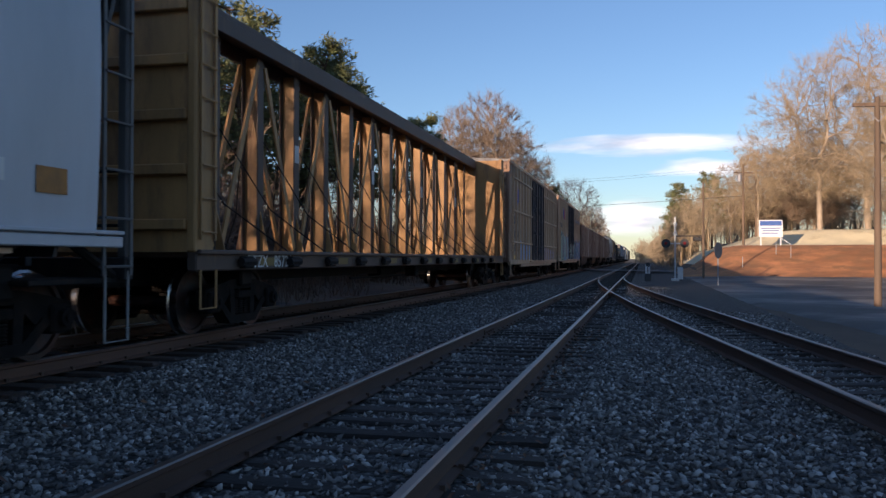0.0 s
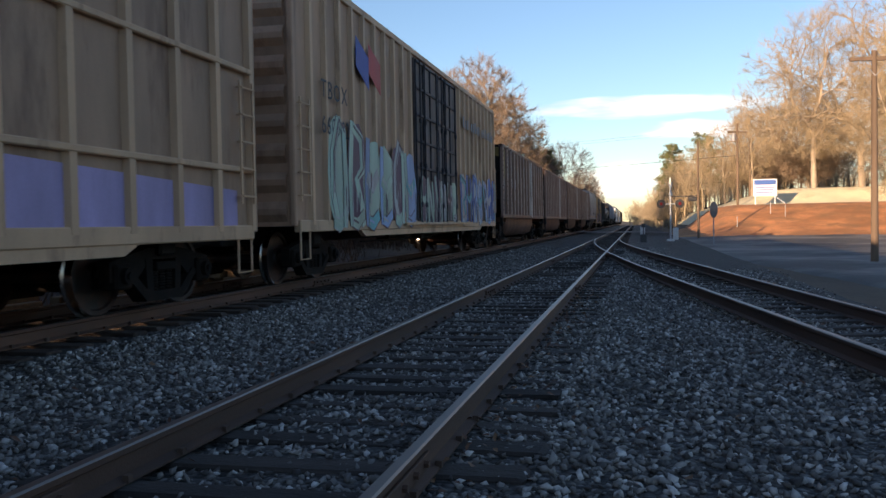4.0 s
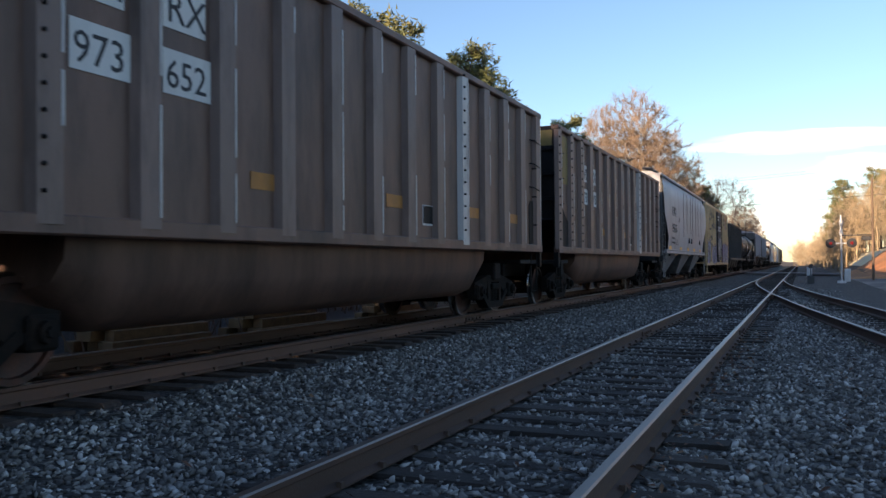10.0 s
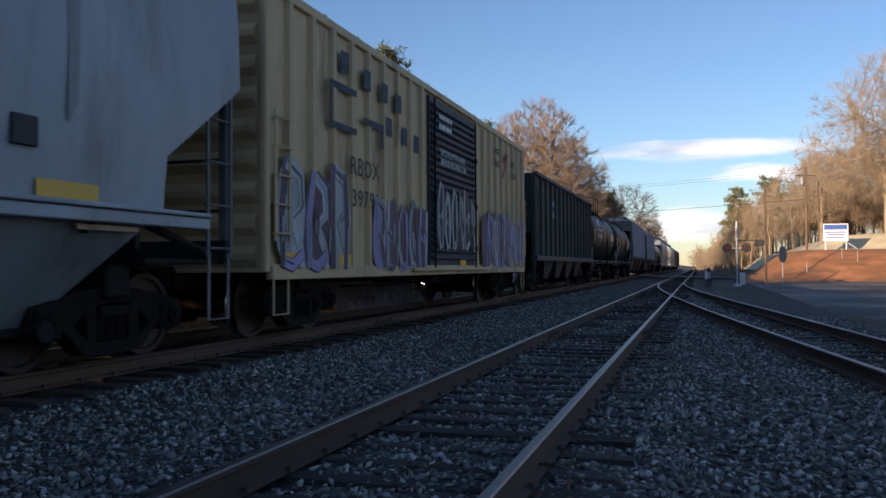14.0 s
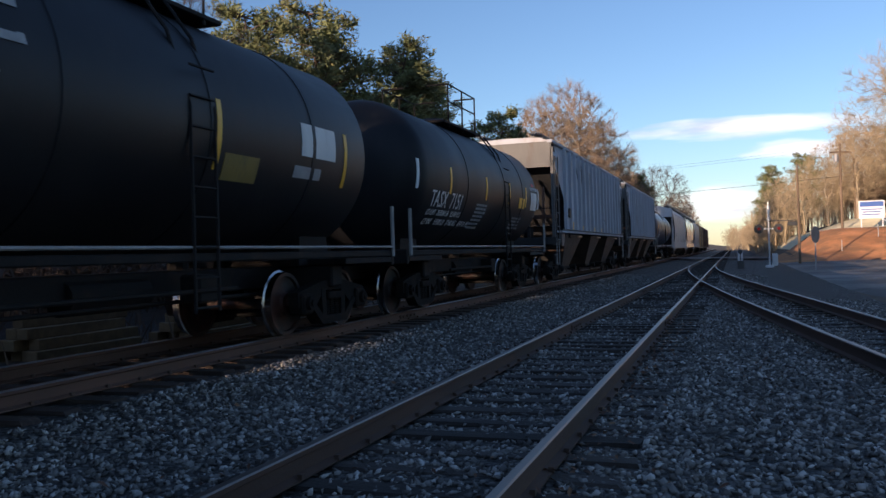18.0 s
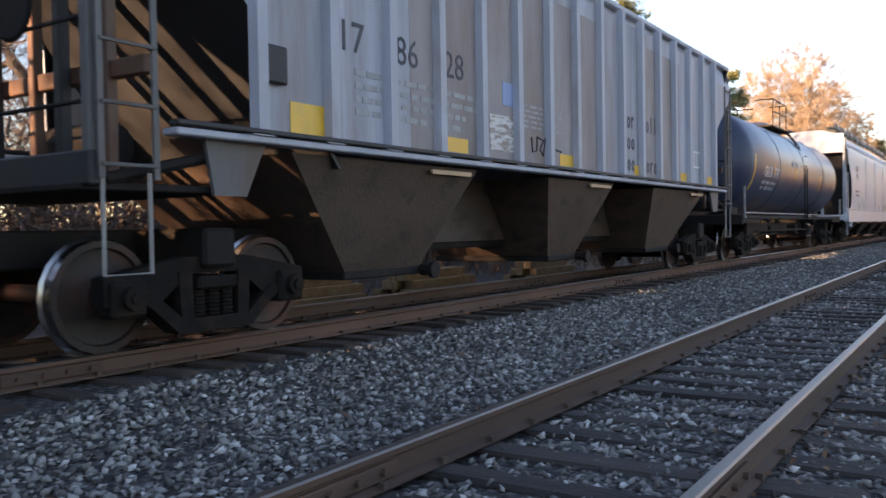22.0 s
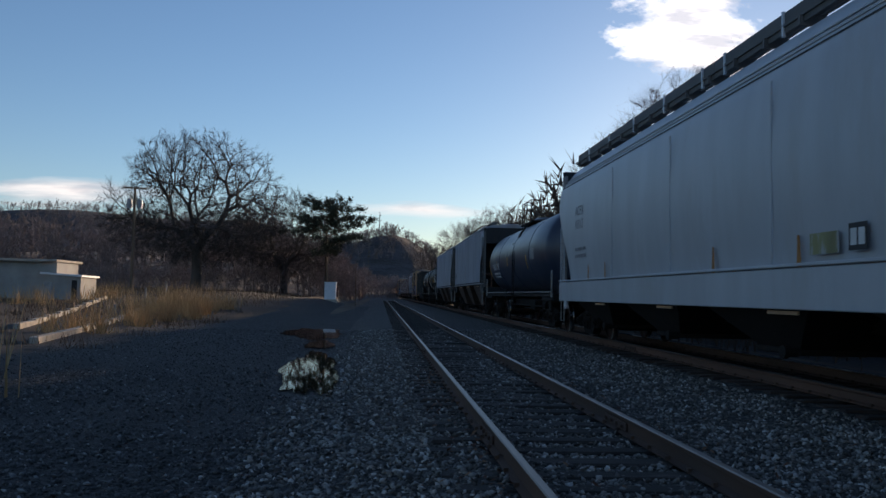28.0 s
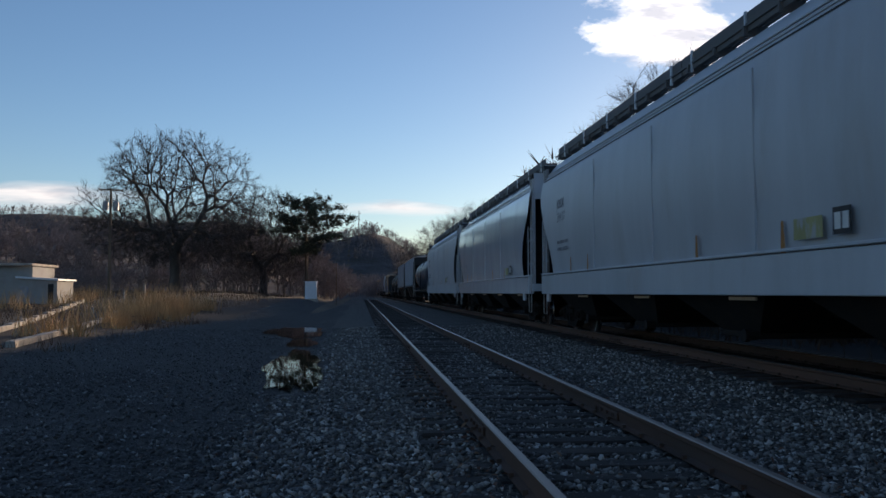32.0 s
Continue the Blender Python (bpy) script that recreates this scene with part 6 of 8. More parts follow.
# smooth white hoppers with deep side sills
for F, R, paint, mark_rows in ((278.7, 299.4, hop_white_dull, 1), (300.8, 320.0, hop_white, 2), (321.6, 341.2, hop_white_dull, 3)):
    car, mid, xs, h = hopper_car(F, R, "white covered hopper with smooth sides and a roof walkway", paint, 4.98, 1.52, even_bays(F, R, 4, 1.6, 3.4, 1.2), 0, 0.12, (1.25, 2.6), deep_sill=0.42, low=0.42, inset=1.9, round_cut=True, slope_paint=hop_black, bay_paint=iron)
    for z in (4.28, 4.38, 4.48):
        part("roof_seam", Shape().box(xs - 0.02 - 0.55 * ((z - 1.52) / 3.46 - 0.78) ** 1.5 * 10, xs + 0.035 - 0.55 * ((z - 1.52) / 3.46 - 0.78) ** 1.5 * 10, -h + 0.3, h - 0.3, z, z + 0.025), hop_black if z < 4.3 else paint, car)
    letters({1: "ACFX\n41812", 2: "IAPX\n1656", 3: "JOSX\n20437"}[mark_rows], 0.36, worn_mark, car, xs + 0.12, F + 2.3 - mid, 3.30)
    block_lines(car, worn_mark, xs + 0.11, F + 2.3 - mid, 2.35, 1.2, 2, 0.08, 0.18, seed=20)
    block_lines(car, dim_mark, xs + 0.03, F + 5.0 - mid, 1.35, 7.0, 1, 0.09, 0.2, seed=21)
    part("test_panel", Shape().box(xs + 0.10, xs + 0.106, F + 15.62 - mid, F + 15.98 - mid, 1.69, 2.0), hop_black, car)
    for k in (0, 1):
        part("test_panel_mark", Shape().box(xs + 0.106, xs + 0.110, F + 15.66 + 0.16 * k - mid, F + 15.78 + 0.16 * k - mid, 1.75, 1.94), white_mark, car)
    part("colour_label", Shape().box(xs + 0.095, xs + 0.10, F + 14.75 - mid, F + 15.40 - mid, 1.68, 1.94), label_yellow, car)
    for a in (3.6, 5.2, 11.66, 14.4):
        part("rust_streak", Shape().prism([(F + a - mid, 1.54), (F + a + 0.12 - mid, 1.54), (F + a + 0.07 - mid, 1.95), (F + a + 0.02 - mid, 1.95)], "x", xs + 0.085, xs + 0.09), orange_mark, car, "short rust streak")
    for a in (5.9, 9.75, 13.75):
        part("panel_seam", Shape().box(xs + 0.10, xs + 0.125, F + a - mid, F + a + 0.03 - mid, 1.6, 4.1), paint, car)
    for y in (-h + 1.0, h - 1.0):
        part("jack_pad", Shape().box(xs + 0.0, xs + 0.10, y - 0.1, y + 0.1, 0.78, 1.05, 0.02), paint, car)

# -- dark open hopper --
open_paint = plate("greenish_black_paint", (0.030, 0.034, 0.036), dirt=(0.085, 0.075, 0.065), dirt_at=(0.55, 0.78))
car, h, mid = start_car("open_hopper", 179.9, 195.1, "greenish-black open coal hopper with ribbed sides")
for s in (1, -1):
    part("side_wall", Shape().box(s * 1.50, s * 1.53, -h, h, 1.22, 4.12), open_paint, car)
    part("top_chord", Shape().box(s * 1.46, s * 1.64, -h, h, 4.02, 4.16, 0.02), open_paint, car)
    part("side_sill", Shape().box(s * 1.46, s * 1.62, -h, h, 1.16, 1.34, 0.015), open_paint, car)
    part("end_wall", Shape().box(-1.5, 1.5, s * (h - 0.1), s * (h - 0.04), 2.1, 4.1).prism([(s * (h - 0.05), 2.15), (s * (h - 2.0), 1.2), (s * (h - 2.0), 1.12), (s * h, 2.1)][::s], "x", -1.5, 1.5), hop_black, car)
    part("end_ladder", ladder_shape(1.56, s * (h - 0.5), s * (h - 0.1), 1.4, 3.6, 6), open_paint, car)
    part("corner_post", Shape().box(1.42, 1.56, s * (h - 0.12), s * h, 0.95, 4.1, 0.015), open_paint, car)
me = Shape().prism([(1.53, -0.08), (1.62, -0.05), (1.62, 0.05), (1.53, 0.08)], "z", 1.3, 4.05).mesh("side_post")
for k in range(14):
    y = -h + 1.0 + k * (2 * h - 2.0) / 13
    part("side_post", me, open_paint, car).location.y = y
    part("side_post", me, open_paint, car).matrix_basis = pose(0, y, 0, 0, 0, 180)
for k in range(4):
    c = -h + 3.6 + k * (2 * h - 7.2) / 3
    part("discharge_hopper", Shape().add([(-1.4, c - 1.1, 1.18), (1.4, c - 1.1, 1.18), (1.4, c + 1.1, 1.18), (-1.4, c + 1.1, 1.18), (-1.2, c - 0.2, 0.5), (1.2, c - 0.2, 0.5), (1.2, c + 0.7, 0.5), (-1.2, c + 0.7, 0.5)],
         [(0, 1, 5, 4), (1, 2, 6, 5), (2, 3, 7, 6), (3, 0, 4, 7), (0, 3, 2, 1), (4, 5, 6, 7)]), open_paint, car)
block_lines(car, dim_mark, 1.535, -h + 3.2, 3.2, 1.2, 2, 0.2, 0.4, seed=30)
running_gear(car, h, 1.75, 1.0)

# -- tank cars --
tank_black = surface("tank_black_paint", (0.009, 0.009, 0.011), 0.5, tone=0.3, spec=0.3, scale=0.7, dirt=(0.024, 0.022, 0.022), dirt_at=(0.5, 0.85), dirt_scale=0.7, bump=0.06, bump_scale=20, stretch=(1, 1, 0.4))
# blue-black paint made brighter and bluer: the sky's sheen is in the colour
tank_blue = surface("tank_blue_black_with_sky_sheen", (0.040, 0.052, 0.088), 0.34, tone=0.25, scale=0.7, dirt=(0.07, 0.075, 0.10), dirt_at=(0.5, 0.85), dirt_scale=0.7, bump=0.06, bump_scale=20, stretch=(1, 1, 0.4))


def on_tank(r, z0, z, lift=0.004):
    """How far out the shell lies at height z."""
    return math.sqrt(max(0.01, r * r - (z - z0) ** 2)) + lift


def curved_patch(car, material, r, z0, y0, y1, za, zb, name="painted_patch", lift=0.005, label=""):
    sh, n = Shape(), 8
    for k in range(n + 1):
        z = za + (zb - za) * k / n
        x = on_tank(r, z0, z, lift)
        sh.v += [(x, y0, z), (x, y1, z), (x - 0.02, y0, z), (x - 0.02, y1, z)]
    for k in range(n):
        i = 4 * k
        sh.f += [(i, i + 1, i + 5, i + 4), (i + 2, i + 6, i + 7, i + 3), (i, i + 4, i + 6, i + 2), (i + 1, i + 3, i + 7, i + 5)]
    part(name, sh, material, car, label)


def tank_letters(car, text, size, material, r, z0, y, z, spread=1.0, tall=1.0):
    ob = letters(text, size, material, car, 0.0, y, z, spread=spread, tall=tall)
    for v in ob.data.vertices:
        v.co.x += on_tank(r, z0, v.co.z, 0.006)
    return ob


def tank_car(F, R, a, b, label, paint, r, z0, dome, bands, ladder_at):
    """a, b: the shell's ends."""
    car, h, mid = start_car("tank_car", F, R, label)
    a, b = a - mid, b - mid
    e = 0.62
    prof = [(a, 0.02), (a + 0.03, 0.35 * r), (a + 0.12, 0.62 * r), (a + 0.28, 0.84 * r), (a + 0.45, 0.95 * r), (a + e, r)]
    prof = prof + [(y, r) for y in np.linspace(a + e, b - e, 6)[1:-1]] + [(b + a - y, q) for y, q in prof[::-1]]
    part("shell", Shape().turned(prof, (0, 0, z0), "y", 48), paint, car, "riveted black tank shell", True)
    for y in bands:
        part("shell_band", Shape().turned([(y - mid - 0.05, r), (y - mid - 0.04, r + 0.012), (y - mid + 0.04, r + 0.012), (y - mid + 0.05, r)], (0, 0, z0), "y", 48), paint, car, smooth=True)
    for s in (-1, 1):
        part("side_sill", Shape().box(s * 1.30, s * 1.46, -h + 0.1, h - 0.1, 1.10, 1.20, 0.015), iron, car)
        part("end_deck", Shape().box(-1.45, 1.45, s * (h - 1.9), s * (h - 0.12), 1.0, 1.09, 0.01), iron, car)
        part("end_sill", Shape().box(-1.45, 1.45, s * (h - 0.12), s * h, 0.95, 1.22, 0.02), iron, car)
        for x in (-0.75, 0.75):
            part("saddle", Shape().prism([(s * (h - 2.2), 1.0), (s * (h - 1.2), 1.0), (s * (h - 1.35), z0 - 0.6 * r), (s * (h - 2.1), z0 - 0.6 * r)][::s], "x", x - 0.06, x + 0.06), iron, car)
    for s in (-1, 1):
        rails = Shape().pipe([(s * 1.48, -h + 0.15, 1.26), (s * 1.48, h - 0.15, 1.26)], 0.02, 6)
        for y in (-h + 0.12, h - 0.12):
            rails.pipe([(s * 1.48, y, 1.1), (s * 1.48, y, 1.95)], 0.035, 6)
        part("handrail", rails, grab_paint, car, "worn handrail along the sill")
    c = dome - mid
    part("platform", Shape().box(-0.85, 0.85, c - 1.4, c + 1.4, z0 + r - 0.08, z0 + r - 0.02, 0.01), iron, car)
    part("dome", Shape().turned([(z0 + r - 0.1, 0.5), (z0 + r + 0.12, 0.5), (z0 + r + 0.2, 0.4), (z0 + r + 0.21, 0.02)], (0, c, 0), "z", 20), paint, car, smooth=True)
    for x in (-0.82, 0.82):
        rail = Shape()
        for y in (c - 1.05, c, c + 1.05):
            rail.pipe([(x, y, z0 + r - 0.15), (x, y, z0 + r + 0.85)], 0.02, 5)
        for z in (0.45, 0.85):
            rail.pipe([(x, c - 1.05, z0 + r + z), (x, c + 1.05, z0 + r + z)], 0.02, 5)
        for y in (c - 1.05, c + 1.05):
            rail.pipe([(x, y, z0 + r + 0.85), (x / 3, y, z0 + r + 0.85)], 0.02, 5)
        part("platform_railing", rail, iron, car)
    lad = Shape()
    for dy in (-0.22, 0.22):
        lad.pipe([(1.50, ladder_at - mid + dy, 0.55), (1.50, ladder_at - mid + dy, z0 + 0.1), (1.22, ladder_at - mid + dy, z0 + 0.95), (0.85, ladder_at - mid + dy, z0 + r - 0.05)], 0.022, 5)
    for k in range(9):
        z = 0.6 + 0.33 * k
        lad.pipe([(1.5, ladder_at - mid - 0.22, z), (1.5, ladder_at - mid + 0.22, z)], 0.016, 5)
    part("ladder", lad, iron, car)
    valve = Shape().tube((0, c + 1.5, z0 - r - 0.25), (0, c + 1.5, z0 - r + 0.1), 0.14, n=10).pipe([(0.9, -h + 4, 0.75), (0.9, h - 4, 0.75)], 0.03, 6)
    part("bottom_outlet", valve, iron, car)
    running_gear(car, h, 1.7, 1.0)
    brake_gear(car, 1.0)
    return car, mid


T_R, T_Z = 1.50, 2.70
car, mid = tank_car(195.9, 208.9, 196.5, 208.3, "glossy black tank car with white block marks", tank_black, T_R, T_Z, 203.4, (199.2, 201.4, 203.6, 206.0), 203.4)
for k in range(6):
    emblem = Shape()
    a = 198.55 + 0.42 * k - mid
    for z0, z1, y0, y1 in ((2.95, 3.35, 0.0, 0.08), (3.27, 3.35, 0.0, 0.34), (2.95, 3.03, 0.08 * (k % 2), 0.34), (2.95 + 0.2 * (k == 0), 3.35, 0.27, 0.35)):
        emblem.box(0, 0.004, a + y0, a + y1, z0, z1)
    ob = part("emblem_letter", emblem, dim_mark, car)
    for v in ob.data.vertices:
        v.co.x += on_tank(T_R, T_Z, v.co.z, 0.005)
curved_patch(car, white_mark, T_R, T_Z, 200.2 - mid, 200.8 - mid, 3.42, 3.62)
tank_letters(car, "PROX 60309", 0.36, white_mark, T_R, T_Z, 198.75 - mid, 2.52)
for k, z in enumerate((2.32, 2.16)):
    tank_letters(car, ("LD LMT  203500 LB  92300 KG", "LT WT    59500 LB  27000 KG")[k], 0.14, dim_mark, T_R, T_Z, 198.7 - mid, z)
for a in (197.3, 203.68, 206.95):
    curved_patch(car, reflector, T_R, T_Z, a - mid, a + 0.09 - mid, 2.15, 2.95, "reflector")
curved_patch(car, plate_white, T_R, T_Z, 205.65 - mid, 206.65 - mid, 2.50, 2.95, label="white notice panel")
curved_patch(car, mustard, T_R, T_Z, 203.88 - mid, 204.62 - mid, 2.05, 2.36)
curved_patch(car, dim_mark, T_R, T_Z, 205.5 - mid, 206.25 - mid, 2.2, 2.36)

car, mid = tank_car(209.5, 221.0, 210.0, 220.5, "black tank car with white stencils and yellow stripes", tank_black, T_R, T_Z, 215.0, (213.2, 216.3, 218.2), 216.5)
tank_letters(car, "TASX  7151", 0.40, white_mark, T_R, T_Z, 210.95 - mid, 2.06, tall=1.15)
for k, z in enumerate((1.90, 1.72)):
    tank_letters(car, ("LD LMT  203500 LB   92300 KG", "  LT WT    59500 LB   27000 KG  NEW 01-93")[k], 0.16, white_mark, T_R, T_Z, 210.95 - mid, z)
for a, m in ((210.02, white_mark), (211.95, reflector), (214.6, reflector), (216.75, white_mark), (218.55, white_mark), (220.1, white_mark)):
    curved_patch(car, reflector if 211 < a < 219 else white_mark, T_R, T_Z, a - mid, a + 0.10 - mid, 2.35, 2.9, "reflector")
curved_patch(car, reflector, T_R, T_Z, 217.85 - mid, 218.45 - mid, 2.3, 2.58, label="yellow warning placard")
curved_patch(car, plate_white, T_R, T_Z, 219.2 - mid, 219.9 - mid, 2.3, 2.8, label="white notice panel")
curved_patch(car, mark_red, T_R, T_Z, 219.35 - mid, 219.6 - mid, 2.98, 3.06)
tank_letters(car, "MOLTEN SULFUR", 0.14, white_mark, T_R, T_Z, 219.1 - mid, 2.86)
for y, z, w, n in ((214.0, 2.2, 0.8, 7), (217.5, 2.0, 1.0, 4)):
    sh_seed = int(y)
    rng = random.Random(sh_seed)
    for k in range(n):
        bars = Shape()
        q = y - mid
        while q < y - mid + w * rng.uniform(0.8, 1):
            d = rng.uniform(0.08, 0.2)
            bars.box(0, 0.003, q, q + d, z - 0.085 * k, z - 0.085 * k + 0.045)
            q += d + 0.04
        ob = part("stencil_line", bars, dim_mark, car)
        for v in ob.data.vertices:
            v.co.x += on_tank(T_R, T_Z, v.co.z, 0.006)

car, mid = tank_car(260.9, 277.3, 261.5, 276.7, "blue-black tank car, lightened for sky sheen, with yellow stripes and white stencils", tank_blue, T_R, T_Z, 268.7, (265.4, 269.2, 273.0), 269.5)
tank_letters(car, "CRGX  7793", 0.37, white_mark, T_R, T_Z, 263.35 - mid, 2.30, tall=1.15)
for k, z in enumerate((2.10, 1.95)):
    tank_letters(car, ("LD LMT  188500 LB   85700 KG", "LT WT    74500 LB   33800 KG")[k], 0.13, white_mark, T_R, T_Z, 263.35 - mid, z)
for a, z1, z2 in ((262.15, 1.9, 2.85), (264.6, 2.4, 2.7), (267.72, 2.4, 2.75), (272.32, 2.14, 2.66)):
    curved_patch(car, reflector, T_R, T_Z, a - mid, a + 0.10 - mid, z1, z2, "reflector")
for a in (267.2, 268.0):
    curved_patch(car, dim_mark, T_R, T_Z, a - mid, a + 0.42 - mid, 2.77, 2.93)
curved_patch(car, dim_mark, T_R, T_Z, 273.3 - mid, 274.0 - mid, 2.45, 2.85)

# -- centre-beam lumber car --
beam_paint = plate("brown_yellow_paint", (0.44, 0.235, 0.085), dirt=(0.15, 0.08, 0.045), dirt_at=(0.5, 0.72), tone=0.3)
beam_dark = plate("dark_brown_paint", (0.085, 0.055, 0.04), dirt=(0.18, 0.11, 0.06), dirt_at=(0.55, 0.78))
car, h, mid = start_car("centre_beam_car", 9.5, 33.5, "empty brown-yellow centre-beam lumber car with end bulkheads")
part("deck", Shape().box(-1.42, 1.42, -h + 0.2, h - 0.2, 1.08, 1.16, 0.01), beam_dark, car)
for s in (1, -1):
    part("side_sill", Shape().box(s * 1.36, s * 1.50, -h, h, 0.90, 1.18, 0.02).box(s * 1.36, s * 1.56, -h, h, 1.12, 1.18, 0.01), beam_dark, car)
    bulk = part("bulkhead", Shape().box(-1.38, 1.38, s * (h - 0.10), s * (h - 0.02), 1.15, 5.05), beam_paint, car, "ribbed steel bulkhead")
    for z in (1.5, 2.2, 2.9, 3.6, 4.3, 4.95):
        part("rib", Shape().box(-1.38, 1.38, s * (h - 0.02), s * (h + 0.08), z - 0.07, z + 0.07, 0.015), beam_paint, bulk)
    for x in (-1.45, 1.45):
        part("corner_post", Shape().box(x - 0.06, x + 0.06, s * (h - 0.42), s * (h + 0.06), 1.15, 5.05, 0.02), beam_paint, bulk)
    part("ladder", ladder_shape(1.54, s * (h - 0.40), s * (h - 0.05), 1.4, 4.4, 8), beam_paint, car)
    stirrup(car, s * (h - 0.3), beam_paint, 1.5, 0.92, 0.5)
part("top_chord", Shape().box(-0.36, 0.36, -h + 0.05, h - 0.05, 4.98, 5.10, 0.02), beam_dark, car, "dark top chord")
for x in (-0.35, 0.35):
    part("chord_flange", Shape().box(x - 0.05, x + 0.05, -h + 0.05, h - 0.05, 4.72, 4.978, 0.01), beam_dark, car)
me = Shape().prism([(-0.34, 1.16), (0.34, 1.16), (0.15, 2.0), (0.13, 4.75), (-0.13, 4.75), (-0.15, 2.0)], "y", -0.012, 0.012).mesh("post")
flange = Shape().box(-0.012, 0.012, -0.12, 0.12, 1.16, 4.75, 0.004).mesh("flange")
N_POST = 14
ys = [-h + 1.3 + k * (2 * h - 2.6) / (N_POST - 1) for k in range(N_POST)]
for k, y in enumerate(ys):
    p = part("post", me, beam_paint, car)
    p.location.y = y
    for x in (-0.155, 0.155):
        part("flange", flange, beam_dark, p).location.x = x
for k in range(N_POST - 1):
    y0, y1 = ys[k] + 0.15, ys[k + 1] - 0.15
    for s in (-1, 1):
        a, b = ((s * 0.17, y0, 1.25), (s * 0.17, y1, 4.6)) if k % 2 else ((s * 0.17, y0, 4.6), (s * 0.17, y1, 1.25))
        d = Vector(b) - Vector(a)
        m = Matrix.Translation((Vector(a) + Vector(b)) / 2) @ d.to_track_quat("Z", "X").to_matrix().to_4x4()
        part("diagonal_brace", Shape().box(-0.06, 0.06, -0.02, 0.02, -d.length / 2, d.length / 2, 0.0, m), beam_paint, car)
        part("tie_down_cable", Shape().pipe([(s * 0.22, ys[k], 3.2), (s * 0.75, (y0 + y1) / 2, 1.9), (s * 1.44, ys[k + 1], 1.18)], 0.012, 4), iron, car)
    part("winch", Shape().box(1.44, 1.60, ys[k] - 0.14, ys[k] + 0.14, 0.93, 1.10, 0.02).tube((1.56, ys[k] - 0.2, 1.02), (1.56, ys[k] + 0.2, 1.02), 0.06, n=8), iron, car)
    if k % 2 == 0:
        part("reflector", Shape().box(1.502, 1.508, ys[k] + 0.5, ys[k] + 1.0, 0.96, 1.08), mustard, car)
for k in (3, 6, 9, 12):
    part("paper_tag", Shape().box(0.168, 0.174, ys[k] - 0.1, ys[k] + 0.1, 3.0, 3.35), plate_white, car, "white paper tag")
letters("TTZX   85724", 0.26, white_mark, car, 1.508, 10.9 - mid, 0.94)
running_gear(car, h, 2.0, 1.05)
brake_gear(car)

# -- the rest of the train, seen only far off --
far_brown = plate("far_box_brown", (0.20, 0.10, 0.06), dirt=(0.09, 0.05, 0.04), dirt_at=(0.5, 0.75))
for F, R, paint in ((342.8, 359.0, rail_yellow), (360.7, 376.8, far_brown), (378.4, 394.5, far_brown)):
    box_car("box_car", F, R, "weathered box car near the tail of the train", paint, 4.72, 0.90, ((F + R) / 2 - 1.8, (F + R) / 2 + 1.8), paint, [F + 0.6 + 0.8 * k for k in range(20)], (), None, "slide")

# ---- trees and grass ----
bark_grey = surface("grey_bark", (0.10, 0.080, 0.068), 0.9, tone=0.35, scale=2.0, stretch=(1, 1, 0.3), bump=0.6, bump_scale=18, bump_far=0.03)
# bark_tan and twig_tan serve the sunlit trees: low sun is put into the colour
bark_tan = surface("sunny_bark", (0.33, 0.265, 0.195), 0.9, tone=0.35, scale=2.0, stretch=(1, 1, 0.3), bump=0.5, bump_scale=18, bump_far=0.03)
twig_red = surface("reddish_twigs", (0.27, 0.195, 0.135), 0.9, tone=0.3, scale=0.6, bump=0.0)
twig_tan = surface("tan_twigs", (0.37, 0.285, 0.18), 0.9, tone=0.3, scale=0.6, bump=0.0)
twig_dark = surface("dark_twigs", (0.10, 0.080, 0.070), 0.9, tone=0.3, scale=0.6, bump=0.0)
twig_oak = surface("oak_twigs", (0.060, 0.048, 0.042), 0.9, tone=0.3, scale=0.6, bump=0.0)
# far twigs: the veil of sun haze is put into this paler colour
twig_haze = surface("haze_paled_twigs", (0.25, 0.195, 0.18), 0.9, tone=0.3, scale=0.3, bump=0.0)
# darker copy of the pine needles, with backlit shade in the colour
needle_shaded = surface("shaded_needles", (0.050, 0.056, 0.034), 0.85, tone=0.5, scale=0.8, bump=0.0)
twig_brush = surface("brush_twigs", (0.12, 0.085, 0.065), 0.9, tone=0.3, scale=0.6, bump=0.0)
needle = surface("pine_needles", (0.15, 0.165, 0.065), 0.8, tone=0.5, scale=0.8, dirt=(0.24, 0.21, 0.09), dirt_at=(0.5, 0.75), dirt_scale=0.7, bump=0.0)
pine_bark = surface("pine_bark", (0.10, 0.065, 0.045), 0.9, tone=0.4, scale=2.0, stretch=(1, 1, 0.3), bump=0.5, bump_scale=12, bump_far=0.03)
straw = surface("dead_grass", (0.52, 0.34, 0.16), 0.9, tone=0.35, scale=0.7, bump=0.0)
straw_dark = surface("brown_weeds", (0.115, 0.074, 0.048), 0.9, tone=0.4, scale=0.7, bump=0.0)


